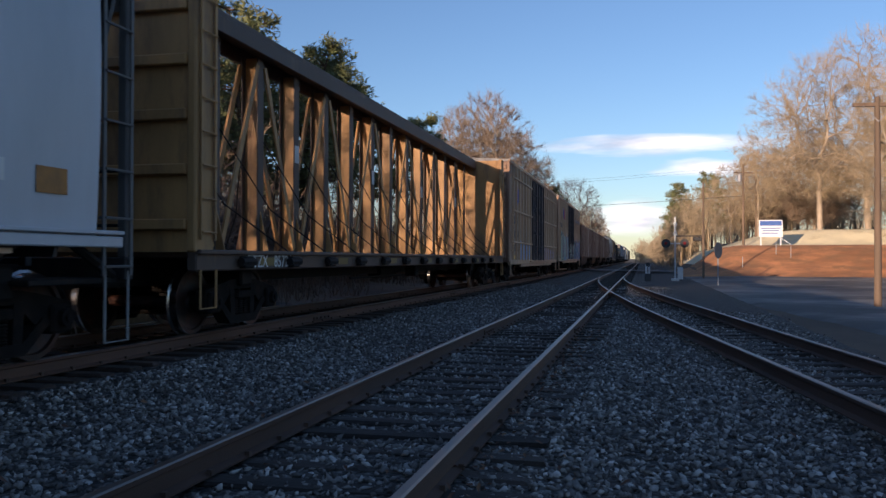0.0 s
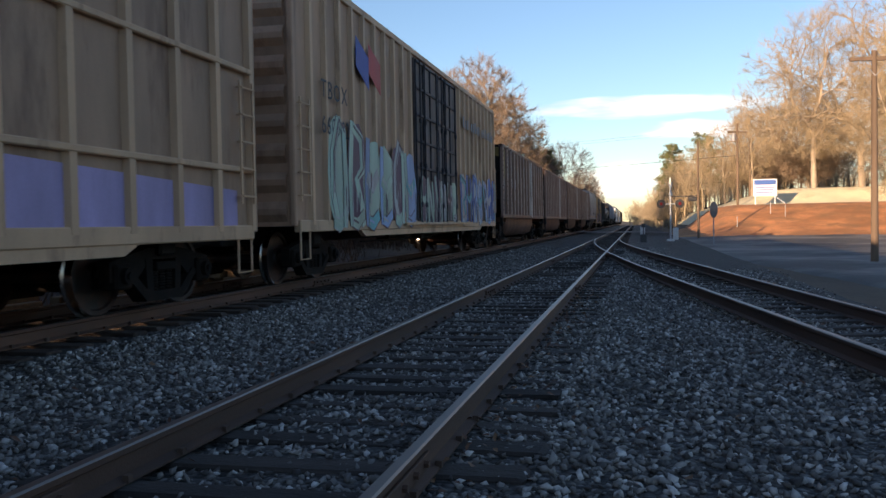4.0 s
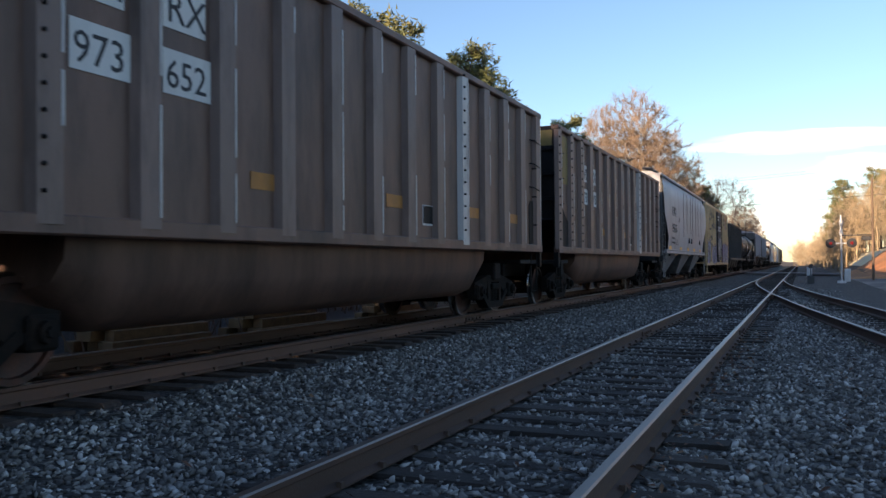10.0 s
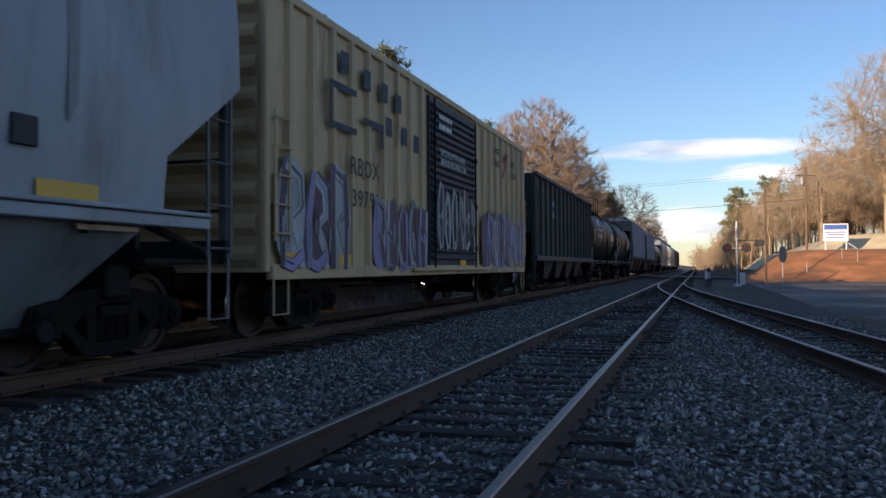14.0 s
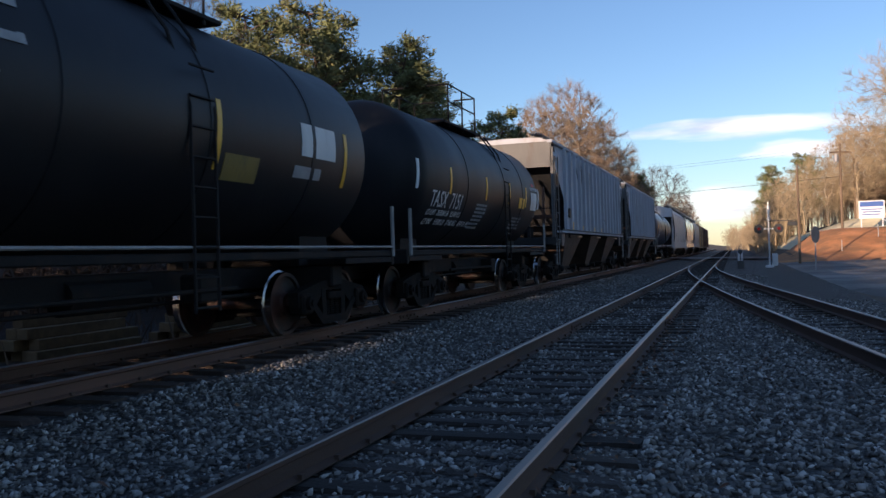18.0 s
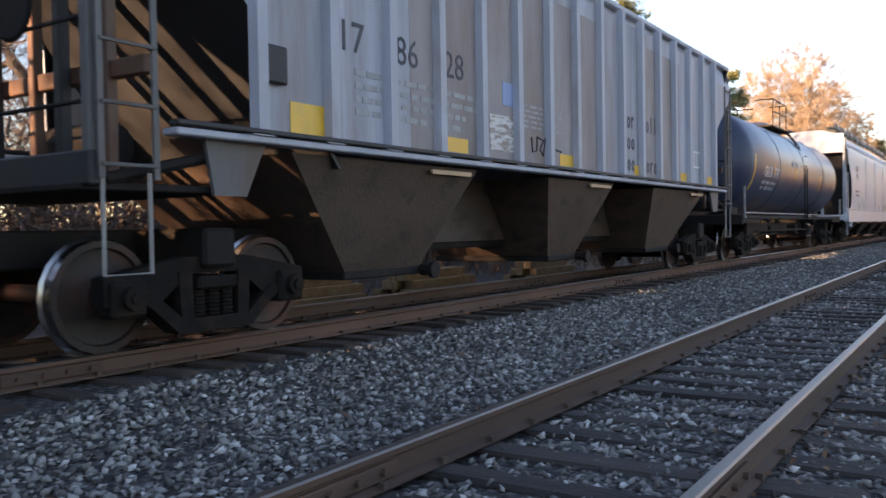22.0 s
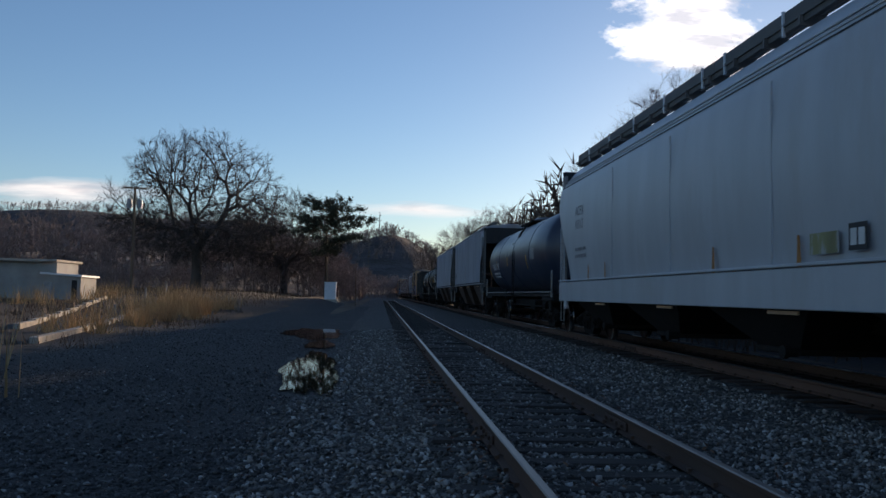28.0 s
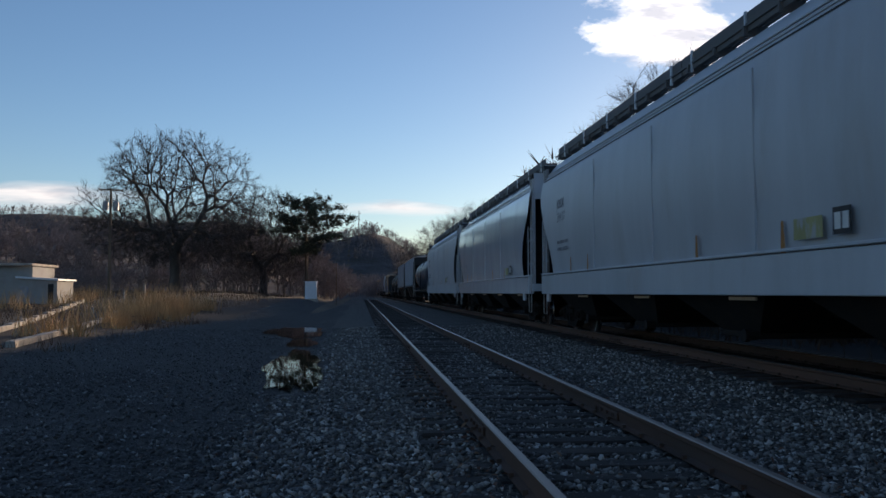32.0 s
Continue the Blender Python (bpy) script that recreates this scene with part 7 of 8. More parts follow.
def tubes_mesh(name, segs, sides):
    """Tapered tubes; segs: rows of p0, p1, r0, r1."""
    s = np.array(segs, float)
    p0, p1, r0, r1 = s[:, 0:3], s[:, 3:6], s[:, 6], s[:, 7]
    d = p1 - p0
    d /= np.linalg.norm(d, axis=1, keepdims=True) + 1e-9
    ref = np.where(np.abs(d[:, 2:3]) > 0.9, [[1.0, 0, 0]], [[0, 0, 1.0]])
    u = np.cross(d, ref)
    u /= np.linalg.norm(u, axis=1, keepdims=True) + 1e-9
    w = np.cross(d, u)
    a = 2 * np.pi * np.arange(sides) / sides
    ring = u[:, None] * np.cos(a)[None, :, None] + w[:, None] * np.sin(a)[None, :, None]
    v = np.concatenate([p0[:, None] + ring * r0[:, None, None], p1[:, None] + ring * r1[:, None, None]], 1)
    i = np.arange(sides)
    j = (i + 1) % sides
    f = np.stack([i, j, j + sides, i + sides], -1)
    f = (f[None] + (np.arange(len(s)) * 2 * sides)[:, None, None]).reshape(-1)
    return v.reshape(-1, 3), f


def slivers(rows, fat, seed):
    """Fine twigs as pointed slivers: rows of p0, p1, r0, r1."""
    tw = np.array(rows, float)
    side = np.cross(tw[:, 3:6] - tw[:, 0:3], np.random.default_rng(seed).normal(size=(len(tw), 3)))
    side *= (tw[:, 6:7] * fat) / (np.linalg.norm(side, axis=1, keepdims=True) + 1e-6)
    return np.stack([tw[:, 0:3] - side, tw[:, 0:3] + side, tw[:, 3:6]], 1).reshape(-1, 3)


def tubes_and_slivers(name, tubes, twigs, material):
    """One mesh of quads (tubes) and triangles (slivers)."""
    v0, f0 = tubes
    me = bpy.data.meshes.new(name)
    v = np.concatenate([v0, twigs])
    me.vertices.add(len(v))
    me.vertices.foreach_set("co", np.asarray(v, np.float32).reshape(-1))
    f = np.concatenate([f0, np.arange(len(twigs)) + len(v0)]).astype(np.int32)
    me.loops.add(len(f))
    me.loops.foreach_set("vertex_index", f)
    nq, nt = len(f0) // 4, len(twigs) // 3
    me.polygons.add(nq + nt)
    me.polygons.foreach_set("loop_start", np.concatenate([np.arange(nq) * 4, nq * 4 + np.arange(nt) * 3]).astype(np.int32))
    me.update(calc_edges=True)
    me.materials.append(material)
    return me


def quads_mesh(name, v, f, material, smooth=False, size=4):
    me = bpy.data.meshes.new(name)
    me.vertices.add(len(v))
    me.vertices.foreach_set("co", np.asarray(v, np.float32).reshape(-1))
    f = np.asarray(f, np.int32)
    me.loops.add(len(f))
    me.loops.foreach_set("vertex_index", f)
    me.polygons.add(len(f) // size)
    me.polygons.foreach_set("loop_start", np.arange(0, len(f), size, dtype=np.int32))
    me.update(calc_edges=True)
    if smooth:
        me.shade_smooth()
    me.materials.append(material)
    return me


def crown_points(rng, n, height, low, wide, top_heavy=0.5, hollow=0.45):
    """Places for the ends of branches inside a rounded crown from low to the top; wide: its half width over its height."""
    pts = []
    while len(pts) < n:
        a, c = rng.uniform(0, 2 * math.pi), rng.uniform(-1, 1)
        rad = rng.uniform(hollow ** 3, 1) ** (1 / 3)
        s = math.sqrt(1 - c * c)
        lump = 1 + 0.10 * math.sin(3 * a + 2.2 * c) + 0.07 * math.sin(5 * a - 3 * c + 1)
        zc = c * rad
        zc = zc * (1 - top_heavy) if zc < 0 else zc
        mid = low + (1 - low) * (1 - 1 / (2 - top_heavy))
        z = mid + zc * (1 - low) / (2 - top_heavy)
        pts.append(Vector((math.cos(a) * s * rad * wide * height * lump, math.sin(a) * s * rad * wide * height * lump, z * height * rng.uniform(0.96, 1.02))))
    return pts


def grow_bare(rng, height, wide, ends, twigs, low=0.2, fork_at=0.2, r_trunk=None, top_heavy=0.5, hollow=0.45, twig_long=0.07, bend=0.07):
    """Branch rows by level: a trunk that divides again and again towards the ends of a rounded crown, with sprays of fine twigs there."""
    levels = [[], [], [], []]
    r_trunk = r_trunk or height * 0.0135
    pts = crown_points(rng, ends, height, low, wide, top_heavy, hollow)
    r_end = height * 0.0009
    power = math.log(r_trunk / r_end) / math.log(max(2, ends))

    def limb(p, q, r0, r1, level, bend):
        d = q - p
        mid = (p + q) / 2 + Vector((rng.gauss(0, bend), rng.gauss(0, bend), rng.gauss(0.35 * bend, bend))) * d.length
        levels[level].append((*p, *mid, r0, (r0 + r1) / 2))
        levels[level].append((*mid, *q, (r0 + r1) / 2, r1))

    def spread(p, own, r, depth):
        n = len(own)
        c = sum(own, Vector()) / n
        if n == 1:
            q = own[0]
            limb(p, q, r, r_end, 2, 0.10)
            d = (q - p).normalized()
            for _ in range(twigs):
                a = Vector((rng.gauss(0, 1), rng.gauss(0, 1), rng.gauss(0.25, 0.9))).normalized()
                at = p.lerp(q, rng.uniform(0.2, 1.0))
                e = at + (d + a * 0.95).normalized() * height * twig_long * rng.uniform(0.5, 1.2)
                levels[3].append((*at, *e, r_end * 0.8, r_end * 0.3))
            return
        q = p.lerp(c, rng.uniform(0.30, 0.46))
        r1 = r_end * n ** power
        r1 = min(r, r1)
        limb(p, q, r, r1, 1 if n > 5 else 2, bend)
        m = np.array([tuple(v - q) for v in own])
        dirs = m / (np.linalg.norm(m, axis=1, keepdims=True) + 1e-6)
        dev = dirs - dirs.mean(0)
        axis = np.linalg.svd(dev, full_matrices=False)[2][0]
        order = np.argsort(dev @ axis)
        cut = max(1, min(n - 1, int(n * rng.uniform(0.36, 0.64))))
        for part_of in (order[:cut], order[cut:]):
            k = len(part_of)
            spread(q, [own[i] for i in part_of], min(r1, r_end * k ** power * 1.12), depth + 1)

    p, q = Vector((0, 0, -0.3)), Vector((rng.gauss(0, 0.01) * height, rng.gauss(0, 0.01) * height, fork_at * height))
    limb(p, q, r_trunk * 1.25, r_trunk, 0, 0.02)
    spread(q, pts, r_trunk, 0)
    return levels


tree_store = {}


def bare_tree(key, seed, height, wide, ends, sprays, bark, twigs, twig_fat=1.0, spray_fat=1.0, **kw):
    rng = random.Random(seed)
    lv = grow_bare(rng, height, wide, ends, sprays, **kw)
    v, f = tubes_mesh("trunk", lv[0] + lv[1], 7)
    trunk = quads_mesh("trunk", v, f, bark, True)
    rows = [(*r[:6], r[6] * twig_fat, r[7] * twig_fat) for r in lv[2]]
    crown = tubes_and_slivers("crown", tubes_mesh("crown", rows, 3), slivers(lv[3], 0.85 * twig_fat * spray_fat, seed), twigs)
    tree_store[key] = (trunk, crown, height)


def plant(key, x, y, height, turn, label, group="trees", z=None, category="tree"):
    trunk, crown, h0 = tree_store[key]
    s = height / h0
    z = float(ground_height(np.float64(x), np.float64(y))) if z is None else z
    t = thing("pine_tree" if key.startswith("pine") else "bare_tree", pose(x, y, z, 0, 0, turn), label, category, group)
    for nm, me in (("trunk", trunk), ("crown", crown)):
        o = part(nm, me, None, t)
        o.scale = (s, s, s)
    return t


def pine_tree(key, seed, height, low=0.35, reach=0.24, whorls=13, flat=False, needles=None):
    rng = random.Random(seed)
    limbs, pts = [], []
    r0 = height * 0.017
    p, d = Vector((0, 0, -0.3)), Vector((0, 0, 1))
    spine = [p.copy()]
    for k in range(8):
        d = (d + Vector((rng.gauss(0, 0.04), rng.gauss(0, 0.04), 0))).normalized()
        q = p + d * height * 0.97 / 8
        limbs.append((*p, *q, r0 * (1 - 0.105 * k), r0 * (1 - 0.105 * (k + 1))))
        p = q
        spine.append(p.copy())
    for k in range(whorls):
        t = low + (0.99 - low) * k / (whorls - 1)
        at = spine[min(7, int(t * 8))].lerp(spine[min(8, int(t * 8) + 1)], t * 8 - int(t * 8))
        for j in range(rng.randint(5, 8)):
            a = rng.uniform(0, 2 * math.pi)
            q = (t - low) / (1 - low)
            ln = height * reach * (0.35 + 0.75 * math.sin(math.pi * (0.18 + 0.78 * q)) if not flat else 0.55 + 0.6 * math.sin(math.pi * q)) * rng.uniform(0.55, 1.15)
            dd = Vector((math.cos(a), math.sin(a), rng.uniform(-0.05, 0.4)))
            end = at + dd * ln
            limbs.append((*at, *end, 0.05, 0.015))
            for m in range(max(3, int(ln / 0.30))):
                f = 0.35 + 0.65 * (m + rng.random()) / max(3, int(ln / 0.30))
                pts.append(at.lerp(end, min(1.05, f)) + Vector((rng.gauss(0, 0.22), rng.gauss(0, 0.22), rng.gauss(0.08, 0.16))))
    v, f = tubes_mesh("trunk", limbs, 6)
    trunk = quads_mesh("trunk", v, f, pine_bark, True)
    r = np.random.default_rng(seed)
    c = np.array([tuple(q) for q in pts])
    per = 27
    n = len(c) * per
    dirs = r.normal(size=(n, 3))
    dirs[:, 2] = np.abs(dirs[:, 2]) * 0.6 + 0.1 * r.normal(size=n)
    dirs /= np.linalg.norm(dirs, axis=1, keepdims=True)
    base = np.repeat(c, per, 0) + r.normal(0, 0.16, (n, 3))
    ln = r.uniform(0.16, 0.42, n)[:, None]
    side = np.cross(dirs, r.normal(size=(n, 3)))
    side /= np.linalg.norm(side, axis=1, keepdims=True)
    w = r.uniform(0.025, 0.065, n)[:, None]
    v = np.stack([base - side * w, base + side * w, base + dirs * ln], 1).reshape(-1, 3)
    crown = quads_mesh("crown", v, np.arange(3 * n), needles or needle, False, 3)
    tree_store[key] = (trunk, crown, height)


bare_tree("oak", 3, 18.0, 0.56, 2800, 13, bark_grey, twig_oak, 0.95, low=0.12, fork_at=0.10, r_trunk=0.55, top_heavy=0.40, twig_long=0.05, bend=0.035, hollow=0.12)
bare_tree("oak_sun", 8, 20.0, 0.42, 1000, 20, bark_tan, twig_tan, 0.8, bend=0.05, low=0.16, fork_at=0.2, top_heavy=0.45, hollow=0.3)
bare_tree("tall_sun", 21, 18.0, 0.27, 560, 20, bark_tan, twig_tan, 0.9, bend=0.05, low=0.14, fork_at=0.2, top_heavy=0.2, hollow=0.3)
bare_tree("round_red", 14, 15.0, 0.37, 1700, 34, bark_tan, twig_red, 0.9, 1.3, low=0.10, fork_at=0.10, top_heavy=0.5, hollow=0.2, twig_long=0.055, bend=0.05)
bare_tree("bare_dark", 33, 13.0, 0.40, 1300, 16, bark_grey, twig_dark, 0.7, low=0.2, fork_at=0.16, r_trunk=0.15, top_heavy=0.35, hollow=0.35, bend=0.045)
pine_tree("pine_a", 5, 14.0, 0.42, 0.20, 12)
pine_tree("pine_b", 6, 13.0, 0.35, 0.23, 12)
pine_tree("pine_flat", 9, 12.0, 0.45, 0.42, 9, True, needle_shaded)

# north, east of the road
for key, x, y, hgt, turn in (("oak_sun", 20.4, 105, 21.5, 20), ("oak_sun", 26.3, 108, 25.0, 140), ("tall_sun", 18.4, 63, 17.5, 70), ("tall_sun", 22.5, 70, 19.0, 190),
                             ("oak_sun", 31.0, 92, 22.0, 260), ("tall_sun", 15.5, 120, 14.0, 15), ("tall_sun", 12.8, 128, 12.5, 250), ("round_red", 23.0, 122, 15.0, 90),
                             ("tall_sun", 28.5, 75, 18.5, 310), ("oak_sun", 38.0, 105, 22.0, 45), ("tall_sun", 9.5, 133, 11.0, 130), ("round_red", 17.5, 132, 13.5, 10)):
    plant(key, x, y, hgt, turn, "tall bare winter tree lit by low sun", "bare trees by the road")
for x, y, hgt, k in ((8.4, 150, 12.5, "pine_a"), (6.0, 160, 11.0, "pine_b"), (11.5, 146, 13.0, "pine_b")):
    plant(k, x, y, hgt, x * 31, "green pine among bare trees", "pines by the track")
# north, west of the train
for key, x, y, hgt, turn in (("round_red", -15.8, 85, 18.3, 0), ("round_red", -16.5, 92, 16.5, 120), ("round_red", -13.6, 100, 13.5, 200), ("bare_dark", -10.6, 130, 14.5, 30), ("round_red", -10.2, 170, 12.0, 77)):
    plant(key, x, y, hgt, turn, "reddish bare tree beyond the train", "trees west of the line")
for key, x, y, hgt, turn in (("pine_a", -22.2, 38, 14.6, 0), ("pine_b", -21.5, 42, 16.2, 50), ("pine_a", -20.2, 45, 14.8, 110), ("pine_b", -18.8, 48, 14.2, 170), ("pine_a", -17.4, 53, 14.2, 230), ("pine_a", -24.5, 34, 14.0, 300), ("pine_b", -23.5, 47, 15.0, 20), ("pine_a", -16.8, 58, 12.5, 140), ("pine_b", -12.2, 115, 12.0, 10), ("pine_a", -12.8, 108, 11.5, 80)):
    plant(key, x, y, hgt * 0.96, turn, "tall pine with open green crown", "pines by the track")
for key, x, y, hgt, turn in (("bare_dark", -18.6, 22, 11.5, 10), ("bare_dark", -24.0, 27, 12.0, 90), ("round_red", -29.0, 40, 10.5, 150), ("bare_dark", -20.0, 12, 12.0, 210), ("bare_dark", -17.0, -2, 11.0, 33), ("bare_dark", -19.5, -14, 12.0, 300)):
    plant(key, x, y, hgt, turn, "bare tree beyond the train", "trees west of the line")
# south
plant("oak", 21.8, -100, 19.6, 200, "large bare oak with a round crown of fine branches", "trees to the south")
plant("oak", 13.5, -116, 15.0, 80, "bare tree beside the large oak", "trees to the south")
plant("pine_flat", 7.0, -105, 12.4, 40, "flat-topped pine by the track, its needles coloured as in shade", "trees to the south")
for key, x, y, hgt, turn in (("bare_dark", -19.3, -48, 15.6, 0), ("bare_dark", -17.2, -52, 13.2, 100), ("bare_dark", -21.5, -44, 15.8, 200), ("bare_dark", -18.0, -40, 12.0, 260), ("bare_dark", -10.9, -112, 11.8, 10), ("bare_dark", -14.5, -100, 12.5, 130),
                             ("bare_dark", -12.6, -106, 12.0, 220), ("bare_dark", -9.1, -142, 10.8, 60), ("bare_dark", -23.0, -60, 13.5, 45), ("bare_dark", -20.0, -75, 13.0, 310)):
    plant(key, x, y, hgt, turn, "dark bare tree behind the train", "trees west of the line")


# far woods: thin bare trees, joined
def far_woods(name, spots, seed, twigs, label, fat=1.0, ends=34, sprays=14, wide=0.26, bushy=0.05):
    rng = random.Random(seed)
    kinds = []
    for k in range(5):
        lv = grow_bare(random.Random(seed + k), 12.0, wide * (0.8 + 0.1 * k), ends, sprays, low=bushy, fork_at=0.06, r_trunk=0.16, top_heavy=0.15, hollow=0.15, twig_long=0.11)
        thin = [(*r[:6], 0.022 * fat, 0) for r in lv[2]] + [(*r[:6], 0.018 * fat, 0) for r in lv[3]]
        kinds.append((tubes_mesh("w", [(*r[:6], r[6] + 0.01 * fat, r[7] + 0.008 * fat) for r in lv[0] + lv[1]], 3), slivers(thin, 1.0, k)))
    vs, fs, ts, n = [], [], [], 0
    for x, y, h in spots:
        (v, f), w = kinds[rng.randrange(5)]
        a, s = rng.uniform(0, 6.28), h / 12.0
        c, d = math.cos(a) * s, math.sin(a) * s
        z = float(ground_height(np.float64(x), np.float64(y)))
        for out, u in ((vs, v), (ts, w)):
            out.append(np.stack([u[:, 0] * c - u[:, 1] * d + x, u[:, 0] * d + u[:, 1] * c + y, u[:, 2] * s + z], -1))
        fs.append(f + n)
        n += len(v)
    return single(name, tubes_and_slivers(name, (np.concatenate(vs), np.concatenate(fs)), np.concatenate(ts), twigs), None, label, "woods", kind="stuff")


r = random.Random(77)
far_woods("sunny_woods", [(r.uniform(3.5, 9) + r.uniform(0, 1) ** 2 * 60, y, r.uniform(8.5, 13.0)) for y in [r.uniform(135, 260) for _ in range(150)]] + [(r.uniform(4.2, 9), r.uniform(108, 200), r.uniform(6, 9.5)) for _ in range(60)]
          + [(r.uniform(14, 75), r.uniform(126, 155), r.uniform(8, 13)) for _ in range(110)] + [(r.uniform(3.6, 8), r.uniform(200, 320), r.uniform(7, 10)) for _ in range(35)] + [(r.uniform(-2.5, 9), r.uniform(300, 420), r.uniform(8, 11)) for _ in range(45)], 5, twig_tan, "brown winter woods lit by low sun", 1.3)
far_woods("west_woods", [(-9.5 - r.uniform(0, 1) ** 1.5 * 45, r.uniform(105, 300), r.uniform(8, 12)) for _ in range(80)] + [(-10 - r.uniform(0, 4), r.uniform(150, 330), r.uniform(7, 10)) for _ in range(45)] + [(-16 - r.uniform(0, 1) * 40, r.uniform(-95, 100), r.uniform(8, 11)) for _ in range(130)] + [(-14 - r.uniform(0, 12), r.uniform(-120, -45), r.uniform(8, 9.6)) for _ in range(60)], 9, twig_red, "brown winter woods beyond the line", 1.2)
# unseen rows added to block the sun; the last list fills views under cars
far_woods("sheltering_thicket", [(-15 - r.uniform(0, 11), r.uniform(-62, -36), r.uniform(6.8, 9.4)) for _ in range(190)] + [(-15 - r.uniform(0, 11), r.uniform(-36, -16), r.uniform(3.8, 5.4)) for _ in range(150)] + [(-15 - r.uniform(0, 2.5), r.uniform(-37, -19.5), r.uniform(6.8, 8.2)) for _ in range(80)] + [(-15 - r.uniform(0, 16), r.uniform(-130, -58), r.uniform(10.5, 13.0)) for _ in range(280)] + [(-13.5 - r.uniform(0, 5), r.uniform(-9, 62), r.uniform(2.2, 4.2)) for _ in range(330)], 29, twig_brush, "thicket added southwest of the line to block the low sun", 4.6, 20, 11, 0.42, 0.0)
# its tall southern rows are likewise added, hidden by the train, to block sun
far_woods("trackside_thicket", [(-14 - r.uniform(0, 9), r.uniform(-52, -36), r.uniform(7, 10.5)) for _ in range(45)] + [(-18 - r.uniform(0, 10), r.uniform(16, 62), r.uniform(5, 7.6)) for _ in range(120)] + [(-12.6 - r.uniform(0, 1) ** 1.3 * 10, r.uniform(-105, 24), r.uniform(2.8, 5.5)) for _ in range(400)], 23, twig_brush, "tangled thicket along the west side of the line", 2.2, 18, 10, 0.45, 0.0)
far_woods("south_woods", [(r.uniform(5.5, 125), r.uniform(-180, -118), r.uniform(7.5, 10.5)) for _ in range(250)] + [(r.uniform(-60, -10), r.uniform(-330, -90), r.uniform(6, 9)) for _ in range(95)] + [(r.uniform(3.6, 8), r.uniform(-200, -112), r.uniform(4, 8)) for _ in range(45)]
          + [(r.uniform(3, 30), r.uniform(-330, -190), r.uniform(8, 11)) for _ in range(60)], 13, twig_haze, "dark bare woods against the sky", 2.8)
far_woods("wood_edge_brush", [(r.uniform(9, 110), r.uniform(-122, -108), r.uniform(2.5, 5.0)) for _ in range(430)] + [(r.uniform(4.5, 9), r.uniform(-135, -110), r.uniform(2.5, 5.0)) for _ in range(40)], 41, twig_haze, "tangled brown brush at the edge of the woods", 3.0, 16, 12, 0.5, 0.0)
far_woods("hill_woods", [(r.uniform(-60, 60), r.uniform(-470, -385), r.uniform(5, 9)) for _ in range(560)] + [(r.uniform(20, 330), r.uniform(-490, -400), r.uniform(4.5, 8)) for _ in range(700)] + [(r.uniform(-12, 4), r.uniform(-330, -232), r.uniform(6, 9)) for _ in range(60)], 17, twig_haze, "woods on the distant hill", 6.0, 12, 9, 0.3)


def grass_patch(name, spots, material, label, seed, tall, wide=0.012):
    rr = np.random.default_rng(seed)
    s = np.array(spots)
    n = len(s)
    z = ground_height(s[:, 0], s[:, 1]) if name != "weeds_by_rail" else bed_height(s[:, 0], s[:, 1])
    base = np.stack([s[:, 0], s[:, 1], z - 0.03], -1)
    h = tall * rr.uniform(0.45, 1.15, n)
    lean = rr.normal(0, 0.28, (n, 2))
    tip = base + np.stack([lean[:, 0] * h, lean[:, 1] * h, h], -1)
    a = rr.uniform(0, 6.28, n)
    side = np.stack([np.cos(a), np.sin(a), 0 * a], -1) * (wide * rr.uniform(0.6, 1.6, n))[:, None]
    v = np.stack([base - side, base + side, tip], 1).reshape(-1, 3)
    return single(name, quads_mesh(name, v, np.arange(3 * n), material, False, 3), None, label, "grass", kind="stuff")


def clumps(r, n, per, x0, x1, y0, y1, wide):
    out = []
    for _ in range(n):
        cx, cy = r.uniform(x0, x1), r.uniform(y0, y1)
        out += [(cx + r.gauss(0, wide), cy + r.gauss(0, wide)) for _ in range(per)]
    return out


grass_patch("dead_grass", clumps(r, 22, 80, 10.0, 14.5, -60, -44, 0.35) + clumps(r, 16, 60, 9.6, 12.0, -46, -27, 0.22) + clumps(r, 26, 50, 14, 24, -75, -50, 0.4) + clumps(r, 9, 130, 10.2, 12.6, -52, -47, 0.28), straw, "tall dead grass in tan clumps", 3, 1.2, 0.014)
grass_patch("dead_stalks", clumps(r, 26, 5, 10.6, 13.2, -46, -33, 0.25) + clumps(r, 30, 5, 9.6, 16, -62, -48, 0.3) + clumps(r, 5, 2, 5.0, 7.5, -16, -11, 0.1), straw, "tall lone dead stalks among the weeds", 8, 1.75, 0.016)
grass_patch("brown_weeds", clumps(r, 380, 45, 9.5, 45, -112, -50, 0.9) + clumps(r, 60, 40, 11, 24, -50, -26, 0.5) + clumps(r, 20, 18, 7.5, 10.0, -42, -22, 0.3), straw_dark, "low brown weeds", 4, 0.45, 0.014)
grass_patch("trackside_brush", clumps(r, 300, 40, -17, -11.5, -60, 90, 0.6), straw_dark, "brown brush beyond the main line", 5, 0.8, 0.02)
grass_patch("weeds_by_rail", clumps(r, 26, 26, 1.3, 3.0, 3.2, 4.8, 0.12), straw, "thin dead grass in the gravel", 6, 0.07, 0.004)

# ---- poles, signs, signal, buildings, puddles ----
pole_wood = surface("weathered_pole", (0.16, 0.11, 0.075), 0.9, tone=0.35, scale=1.5, stretch=(2, 2, 0.2), bump=0.5, bump_scale=25, bump_far=0.01)
grey_iron = surface("grey_iron", (0.30, 0.30, 0.31), 0.5, 0.4, tone=0.2)
sign_white = surface("sign_white", (0.75, 0.76, 0.78), 0.5, tone=0.06, scale=3)
